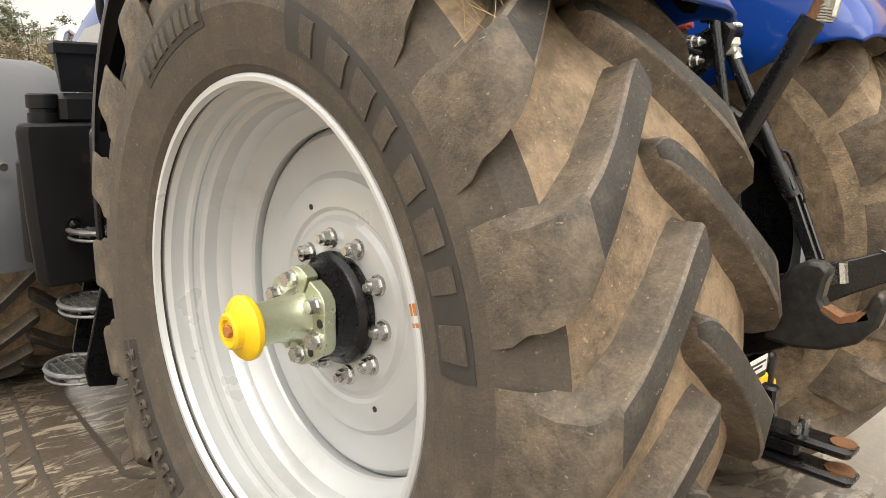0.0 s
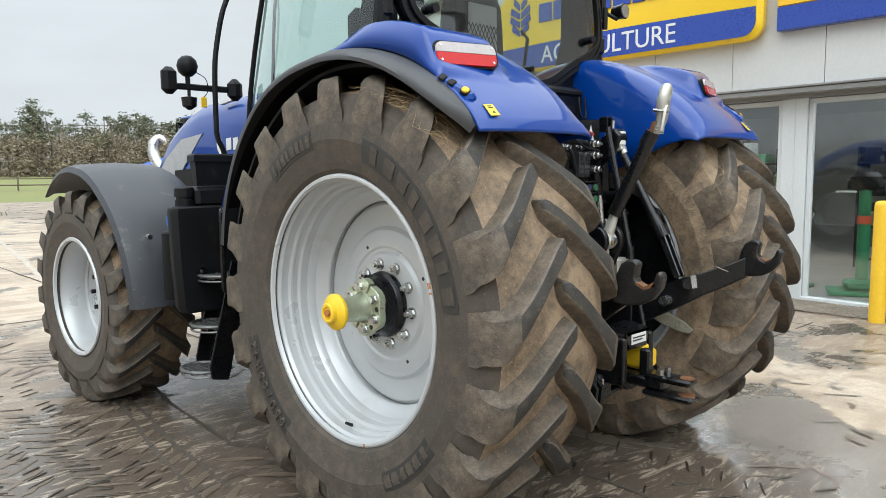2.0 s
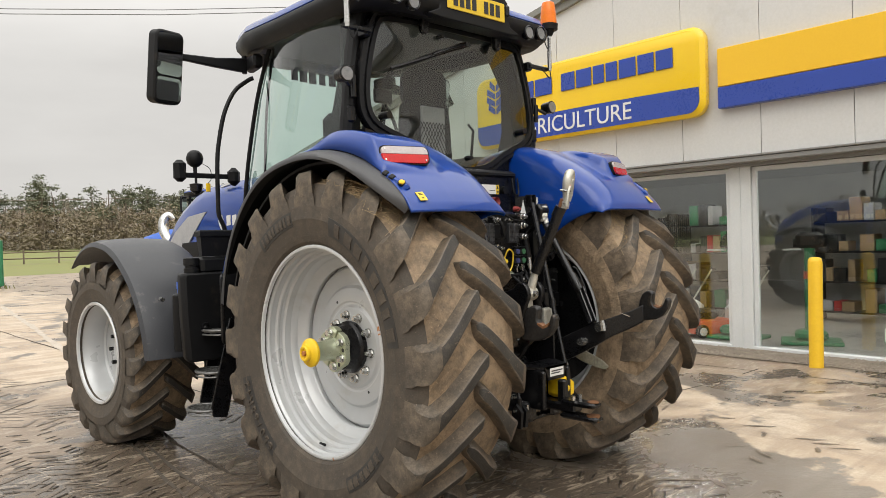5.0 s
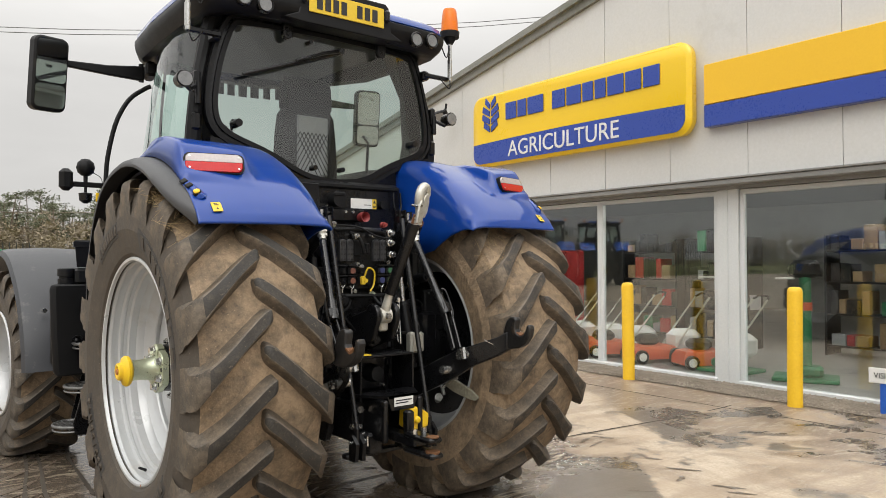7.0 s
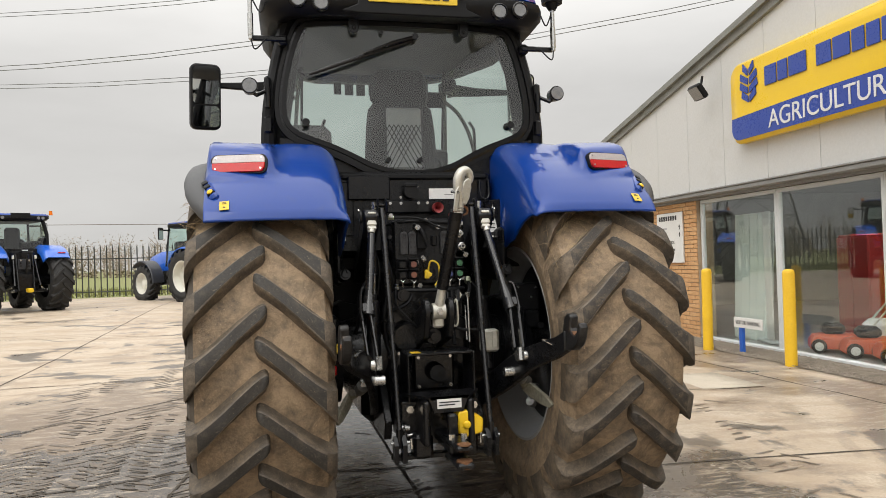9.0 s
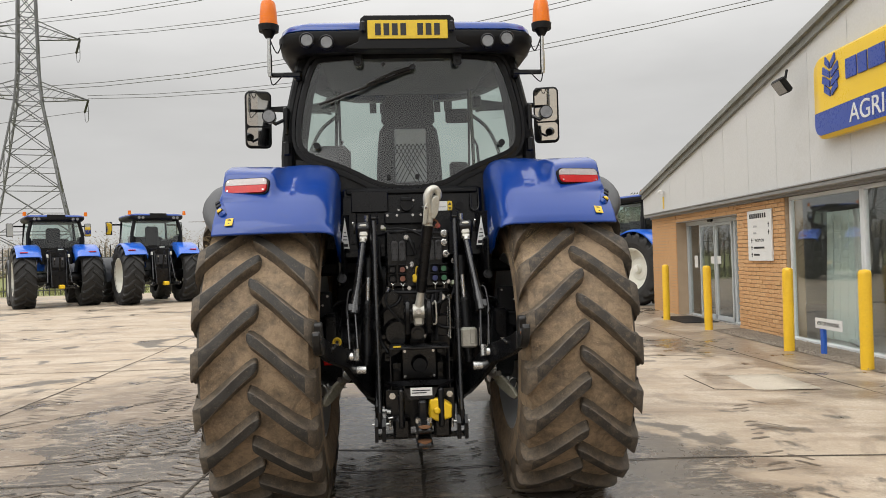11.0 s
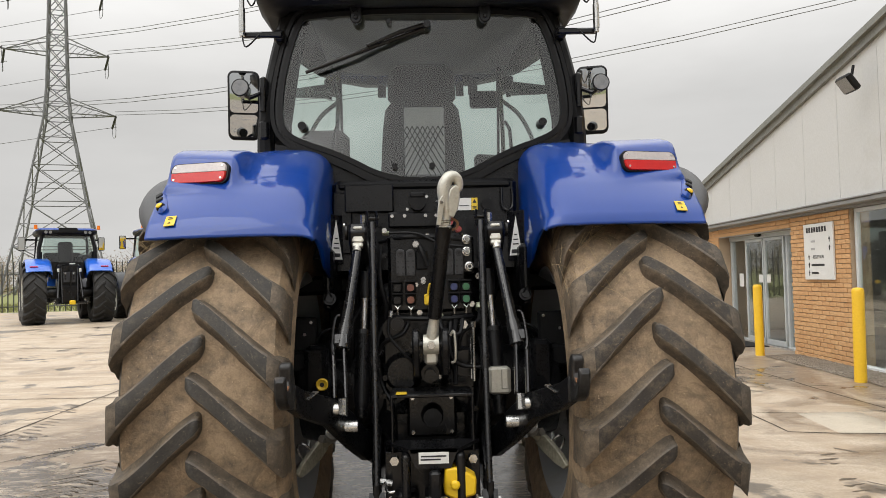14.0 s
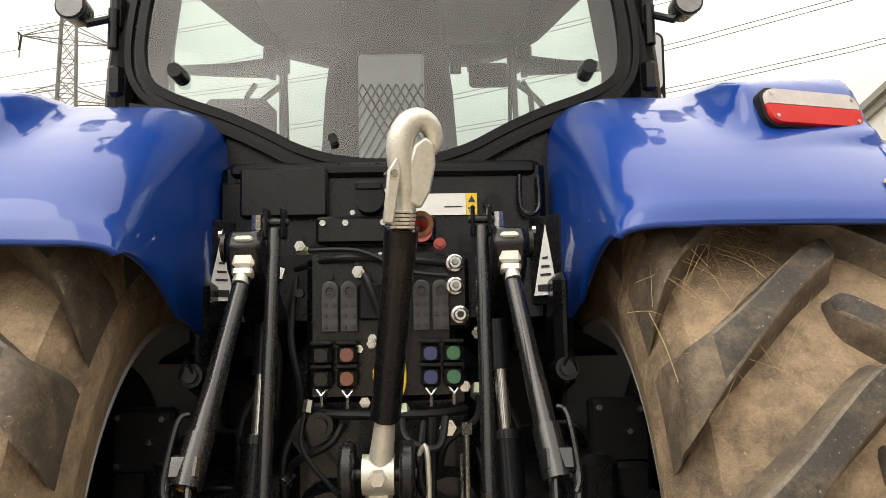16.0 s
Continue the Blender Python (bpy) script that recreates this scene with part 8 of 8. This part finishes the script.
    part("hitch", Mb().box((0.05, -0.7, 0.62), (0.16, 0.2, 0.12), None, 0.02), YELLOW, t, "yellow hitch guard")
    part("valves", Mb().box((0, -0.42, 1.35), (0.34, 0.08, 0.3), None, 0.01), GREY_PLASTIC, t)
    return t


far = plain_tractor(pose(-10.95, 19.7, ground_z(-10.95, 19.7), 0, 0, 31), WHITE_RIM, LIGHT_BLUE, "bright blue tractor with clean tyres parked by the fence")
far.scale = (1.02, 1.06, 1.06)
for x, y, a, k in ((-7.95, 20.3, 33, 1.0), (-2.7, 24.3, 38, 1.0), (8.03, 16.76, 25, 1.1)):
    copy_thing(far, pose(x, y, ground_z(x, y), 0, 0, a) @ Matrix.Scale(k, 4))

# ---- fence, field, woods ----
FENCE = mat("dark_fence_steel", (0.02, 0.022, 0.018), (0.03, 0.033, 0.028), 0.6)
fence = thing("palisade_fence", "dark steel palisade fence behind the parked tractors", "fence")
picket = Mb().prism([(-0.024, 0.05), (0.024, 0.05), (0.024, 2.12), (0.0, 2.28), (-0.024, 2.12)], -0.008, 0.008, "xz").mesh("picket", [FENCE])
for k in range(200):
    x = -44 + 0.24 * k
    y = 29.5 + 0.06 * (x + 10)
    ob = new("picket", picket)
    ob.parent, ob.location = fence, (x, y, ground_z(x, y))
for z in (0.45, 1.85):
    part("rail", Mb().tube([(-44, 27.46, z + 0.10), (-10, 29.5, z + 0.10), (4, 30.3, z)], 0.025, 6), FENCE, fence)
# paler than the plants are: distance haze is mixed into these four colours
BARK = mat("hazy_bark", (0.11, 0.085, 0.06), (0.17, 0.135, 0.10), 0.9)
PINE = mat("hazy_pine_foliage", (0.105, 0.118, 0.070), (0.155, 0.160, 0.100), 0.9)
TWIG = mat("hazy_bare_twigs", (0.25, 0.205, 0.155), (0.34, 0.285, 0.22), 0.95)
UNDER = mat("hazy_brown_undergrowth", (0.19, 0.160, 0.108), (0.27, 0.222, 0.150), 0.95)


def clump(mb, c, r, n, rnd, flat=0.6, leaf=0.35):
    for k in range(n):
        d = Vector((rnd.gauss(0, 1), rnd.gauss(0, 1), rnd.gauss(0, flat))).normalized() * r * rnd.random() ** 0.5
        p = Vector(c) + d
        a = Vector((rnd.uniform(-1, 1), rnd.uniform(-1, 1), rnd.uniform(-0.5, 0.5))) * leaf
        b = Vector((rnd.uniform(-1, 1), rnd.uniform(-1, 1), rnd.uniform(-0.5, 0.8))) * leaf
        mb.add([p - a * 0.5, p + a * 0.5, p + b], [(0, 1, 2)])


def woodland():
    rnd = random.Random(9)
    mb = Mb()
    for k in range(420):
        ang = radians(rnd.uniform(2, 50))
        d = rnd.uniform(94, 122)
        x, y = d * math.sin(ang), d * math.cos(ang) - 4
        g = ground_z(x, y)
        pine = rnd.random() < 0.6
        h = rnd.uniform(5.6, 8.4) if pine else rnd.uniform(4.4, 6.6)
        mb.cur = 0
        mb.tube([(x, y, g), (x + rnd.uniform(-0.2, 0.2), y, g + h * 0.5), (x + rnd.uniform(-0.5, 0.5), y, g + h * 0.95)], [0.16, 0.12, 0.03], 5, False)
        if pine:
            mb.cur = 1
            for j in range(rnd.randint(6, 9)):
                z = h * rnd.uniform(0.45, 1.0)
                w = 1.5 * (1.15 - z / h) + 0.45
                clump(mb, (x + rnd.uniform(-w, w), y + rnd.uniform(-1, 1), g + z), rnd.uniform(0.5, 1.0), 74, rnd, 0.45, 0.30)
        else:
            mb.cur = 2
            for j in range(22):
                z = h * rnd.uniform(0.3, 0.8)
                e = (x + rnd.uniform(-1.5, 1.5), y + rnd.uniform(-1, 1), g + z + rnd.uniform(0.6, 1.8))
                mb.tube([(x, y, g + z), e], [0.035, 0.010], 3, False)
            clump(mb, (x, y, g + h * 0.62), 2.0, 150, rnd, 0.9, 0.24)
    mb.cur = 3
    for k in range(3400):
        ang = radians(rnd.uniform(0, 52))
        d = rnd.uniform(90, 118)
        x, y = d * math.sin(ang), d * math.cos(ang) - 4
        clump(mb, (x, y, ground_z(x, y) + 4.2 * rnd.random() ** 1.4), 1.3, 40, rnd, 0.6, 0.32)
    return mb


tagged(part("woodland", woodland(), [BARK, PINE, TWIG, UNDER], angle=80), "belt of pines and bare trees beyond the field", "woodland", kind="stuff")


def hedge_belt():
    rnd = random.Random(4)
    mb = Mb()
    for k in range(420):
        ang = radians(rnd.uniform(-75, 4) if k % 3 else rnd.uniform(60, 300))
        d = rnd.uniform(110, 150)
        x, y = d * math.sin(ang), d * math.cos(ang)
        h = rnd.uniform(3.5, 8.0)
        mb.cur = 0
        mb.tube([(x, y, 0), (x, y, h * 0.7)], [0.15, 0.05], 4, False)
        for j in range(16):
            z = h * rnd.uniform(0.2, 0.75)
            mb.tube([(x, y, z), (x + rnd.uniform(-1.8, 1.8), y + rnd.uniform(-1.8, 1.8), z + rnd.uniform(0.5, 2.2))], [0.04, 0.012], 3, False)
        clump(mb, (x, y, h * 0.6), h * 0.40, 130, rnd, 0.9, 0.32)
        mb.cur = 1
        clump(mb, (x + rnd.uniform(-3, 3), y, 0.9), 1.8, 26, rnd, 0.4, 0.6)
    # tall bare trees beyond the side of the yard
    for k in range(75):
        ang, d = radians(rnd.uniform(-150, -74)), rnd.uniform(52, 68)
        x, y, h = d * math.sin(ang), d * math.cos(ang), rnd.uniform(8, 13)
        mb.cur = 0
        mb.tube([(x, y, 0), (x, y, h * 0.8)], [0.2, 0.05], 5, False)
        for j in range(22):
            z = h * rnd.uniform(0.2, 0.75)
            mb.tube([(x, y, z), (x + rnd.uniform(-2.2, 2.2), y + rnd.uniform(-2.2, 2.2), z + rnd.uniform(0.8, 3.2))], [0.06, 0.015], 3, False)
        clump(mb, (x, y, h * 0.62), h * 0.36, 150, rnd, 0.9, 0.24)
        mb.cur = 1
        clump(mb, (x + rnd.uniform(-3, 3), y, 1.4), 2.4, 40, rnd, 0.5, 0.6)
    return mb


tagged(part("hedgerow", hedge_belt(), [TWIG, UNDER], angle=80), "bare winter hedgerow trees far off", "hedgerow", kind="stuff")
grass = Mb()
rg = random.Random(8)
for k in range(6000):
    x, y = rg.uniform(-40, 5), rg.uniform(30.5, 42)
    z = ground_z(x, y)
    h = rg.uniform(0.08, 0.3)
    grass.add([(x, y, z), (x + 0.05, y, z), (x + rg.uniform(-0.08, 0.08), y, z + h)], [(0, 1, 2)])
tagged(part("grass", grass, GRASS_M, angle=80), "rough green grass behind the fence", "grass", kind="stuff")
rail = thing("rail_fence", "low wooden rail fence along the field", "fence")
for k in range(34):
    x = 6 + 2.4 * k
    part("post", Mb().box((x, 66 - 0.28 * x, 0.55 + ground_z(x, 66 - 0.28 * x)), (0.10, 0.10, 1.1)), BARK, rail)
for z in (0.45, 0.95):
    part("rail", Mb().tube([(x, 66 - 0.28 * x, z + ground_z(x, 66 - 0.28 * x)) for x in range(6, 87, 4)], 0.05, 4), BARK, rail)
hyd = thing("marker_post", "small orange marker post in the field", "post", pose(17.5, 58, ground_z(17.5, 58)))
part("post", Mb().cyl((0, 0, 0), (0, 0, 0.9), 0.16, None, 10).lathe([(0.9, 0.2), (1.15, 0.2), (1.25, 0.0)], (0, 0, 0), "z", 12), ORANGE, hyd)
skip = thing("green_container", "dark green steel container at the edge of the yard", "container", pose(4.6, 31.5, 0, 0, 0, -10))
part("body", Mb().box((-1.0, 0.0, 1.0), (2.0, 1.6, 1.9), None, 0.03), GREEN_P, skip)
for k in range(6):
    part("rib", Mb().box((0.02, -0.7 + 0.28 * k, 1.0), (0.06, 0.07, 1.85), None, 0.01), GREEN_P, skip)
pole = thing("power_pole", "wooden pole with wires in front of the woods", "pole", pose(36, 76, 0))
part("mast", Mb().cyl((0, 0, 0), (0, 0, 7.2), 0.14, 0.10, 8), BARK, pole)
part("crossarm", Mb().box((0, 0, 6.9), (1.6, 0.1, 0.12)), BARK, pole)
part("wire", Mb().tube([(-60, 8, 6.6), (-30, 4, 6.2), (0, 0, 6.9), (30, -4, 6.2), (60, -8, 6.8)], 0.03, 4, False, 4), BARK, pole)

# ---- pylon and lines ----
STEEL = mat("galvanised_steel", (0.22, 0.22, 0.225), (0.15, 0.15, 0.155), 0.6, 0.4, 0.3, 3, 0)
pyl = thing("pylon", "tall grey steel lattice electricity pylon", "pylon", pose(-44.2, 89, 0.0, 0, 0, 20))


def half_w(z):
    return clamped([0, 12, 22, 26, 50], [5.6, 3.2, 1.45, 1.15, 0.65], z)


mb = Mb()
lev = [0, 6, 11.5, 16, 19.5, 22, 24.0, 26, 28.5, 31, 33, 35.5, 38, 40.5, 43, 46, 50]
for a, b in zip(lev, lev[1:]):
    wa, wb = half_w(a), half_w(b)
    ca = [(-wa, -wa, a), (wa, -wa, a), (wa, wa, a), (-wa, wa, a)]
    cb = [(-wb, -wb, b), (wb, -wb, b), (wb, wb, b), (-wb, wb, b)]
    for i in range(4):
        j = (i + 1) % 4
        mb.tube([ca[i], cb[i]], 0.13, 4, False)
        mb.tube([ca[i], cb[j]], 0.06, 4, False)
        mb.tube([ca[j], cb[i]], 0.06, 4, False)
        mb.tube([cb[i], cb[j]], 0.06, 4, False)
        if a < 16:
            m0 = [(p + q) / 2 for p, q in zip(ca[i], cb[i])]
            m1 = [(p + q) / 2 for p, q in zip(ca[j], cb[j])]
            mb.tube([m0, m1], 0.045, 4, False)
part("tower", mb, STEEL, pyl)
INSULATOR = mat("dark_glass_insulator", (0.05, 0.05, 0.055), None, 0.4)
tips = []
for z, w_ in ((22.6, 6.6), (30.2, 5.8), (38.0, 5.2)):
    hw = half_w(z)
    for s in (-1, 1):
        mb, ins = Mb(), Mb()
        tip = (s * w_, 0, z + 0.2)
        tips.append(tip)
        for y in (-hw, hw):
            mb.tube([(s * hw, y, z), tip], 0.08, 4, False)
            mb.tube([(s * hw, y, z + 1.9), tip], 0.07, 4, False)
            for k in range(4):
                u0, u1 = k / 4, (k + 1) / 4
                p = [lerp(a, b, u0) for a, b in zip((s * hw, y, z), tip)]
                q = [lerp(a, b, u1) for a, b in zip((s * hw, y, z + 1.9), tip)]
                mb.tube([p, q], 0.035, 4, False)
        for k in range(1, 4):
            x = lerp(s * hw, tip[0], k / 4)
            yy = hw * (1 - k / 4)
            mb.tube([(x, -yy, z), (x, yy, z)], 0.03, 4, False)
        ins.tube([tip, (tip[0], -2.3, z - 0.3)], 0.14, 6)
        ins.tube([tip, (tip[0] - 0.5, 1.9, z - 1.0)], 0.14, 6)
        ins.tube([(tip[0], -2.3, z - 0.3), (tip[0], -0.9, z - 2.4), (tip[0] - 0.4, 1.2, z - 2.3), (tip[0] - 0.5, 1.9, z - 1.0)], 0.035, 4, False, 4)
        part("cross_arm", mb, STEEL, pyl)
        part("insulator", ins, INSULATOR, pyl)
away = Matrix.LocRotScale((-44.2, 89, 0.0), Euler((0, 0, radians(20))), None).inverted()
for tip in tips:
    a = Vector((tip[0], -2.3, tip[2] - 0.3))
    for off in (0.0, 0.4):
        e = away @ Vector((76 + tip[0], 24, tip[2] + 8))
        pts = []
        for k in range(13):
            u = k / 12
            p = a.lerp(e, u)
            p.z += off - 7.5 * 4 * u * (1 - u) * 0.8
            pts.append(p)
        part("line", Mb().tube(pts, 0.035, 4, False), STEEL, pyl)
    part("line", Mb().tube([(tip[0], 1.9, tip[2] - 1.0), (tip[0] - 60, 40, tip[2] - 5.0), (tip[0] - 140, 90, tip[2] - 4.0)], 0.035, 4, False, 6), STEEL, pyl)
# ---- mud tracks pressed by tyres on the concrete ----
TRACK = mat("pressed_mud", (0.105, 0.079, 0.056), (0.155, 0.118, 0.083), 0.36, 0, 4, 60, 0.5)


def tracks():
    rnd = random.Random(2)
    mb = Mb()
    for x0, y0, x1, y1, wd, dens in ((-1.20, -0.9, -1.30, 8.5, 0.55, 0.93), (-1.75, -1.8, -2.0, 7.0, 0.50, 0.9), (-2.25, -2.4, -2.9, 6.5, 0.50, 0.85), (-2.7, -1.0, -1.6, 4.5, 0.46, 0.8), (-3.0, -2.2, -4.3, 5.5, 0.45, 0.7), (-0.7, 0.8, -1.9, 6.0, 0.45, 0.7), (-0.2, -1.3, 1.9, -1.15, 0.45, 0.6), (2.0, -1.6, 3.4, 2.4, 0.36, 0.45), (1.5, 1.2, 2.3, 8.5, 0.40, 0.5), (-0.2, 1.0, -0.1, 6, 0.4, 0.4)):
        d = Vector((x1 - x0, y1 - y0, 0))
        L = d.length
        d.normalize()
        q = Vector((d.y, -d.x, 0))
        n = int(L / 0.15)
        for k in range(n):
            for sd in (-1, 1):
                c0 = Vector((x0, y0, 0)) + d * (k * 0.15)
                if rnd.random() > dens or noise.noise((c0.x * 1.1 + sd * 0.6, c0.y * 1.1, 7.0)) < -0.12:
                    continue
                c = Vector((x0, y0, 0)) + d * (k * 0.15 + (0.07 if sd > 0 else 0))
                w = rnd.uniform(0.016, 0.036)
                a, b = rnd.uniform(0.0, 0.05), wd * rnd.uniform(0.7, 1.1) * 0.5
                row = []
                for u in (0, 0.25, 0.5, 0.75, 1):
                    p = c + q * sd * lerp(a, b, u) - d * 0.75 * lerp(a, b, u) + Vector((rnd.gauss(0, 0.004), rnd.gauss(0, 0.004), 0))
                    jit = w * rnd.uniform(0.5, 1.2) * (0.5 if u in (0, 1) else 1.0)
                    row.append([(*(p - d * jit).xy, ground_z(p.x, p.y) + 0.003), (*p.xy, ground_z(p.x, p.y) + 0.0042), (*(p + d * jit).xy, ground_z(p.x, p.y) + 0.003)])
                mb.loft(row, False)
    return mb


tagged(part("tyre_tracks", tracks(), TRACK, angle=60), "pressed chevron tyre tracks of brown mud", "tyre tracks", kind="stuff")

# ---- facing bricks ----
brick_half = {}


def brick_mesh(L):
    key = round(L, 3)
    if key not in brick_half:
        brick_half[key] = Mb().box((0, 0, 0), (0.02, L, 0.065), None, 0.004).mesh("brick", [BRICK_M])
    return brick_half[key]


def lay(y0, y1, z0, z1, parts_left):
    joined = Mb()
    row, z = 0, z0 + 0.0375
    while z < z1:
        y = y0 - (0.1125 if row % 2 else 0)
        while y < y1:
            a, b = max(y + 0.005, y0), min(y + 0.22, y1)
            if b - a > 0.03:
                c = (BRX + 0.012 - 0.006 + random.uniform(-0.001, 0.001), (a + b) / 2, z)
                if parts_left > 0:
                    ob = new("brick", brick_mesh(b - a))
                    ob.parent = core
                    ob.matrix_local = BT @ Matrix.Translation(c)
                    parts_left -= 1
                else:
                    joined.box(c, (0.02, b - a, 0.065))
            y += 0.225
        z += 0.075
        row += 1
    return joined


joined = lay(7.165, 9.095, G0, 2.385, 300)
tagged(part("brickwork", local(joined), BRICK_M, core), kind="stuff") if joined.v else None
for y0, y1, z0, z1 in ((12.61, 14.48, G0, 2.385), (9.10, 12.60, 2.155, 2.385)):
    tagged(part("brickwork", local(lay(y0, y1, z0, z1, 0)), BRICK_M, core), kind="stuff")
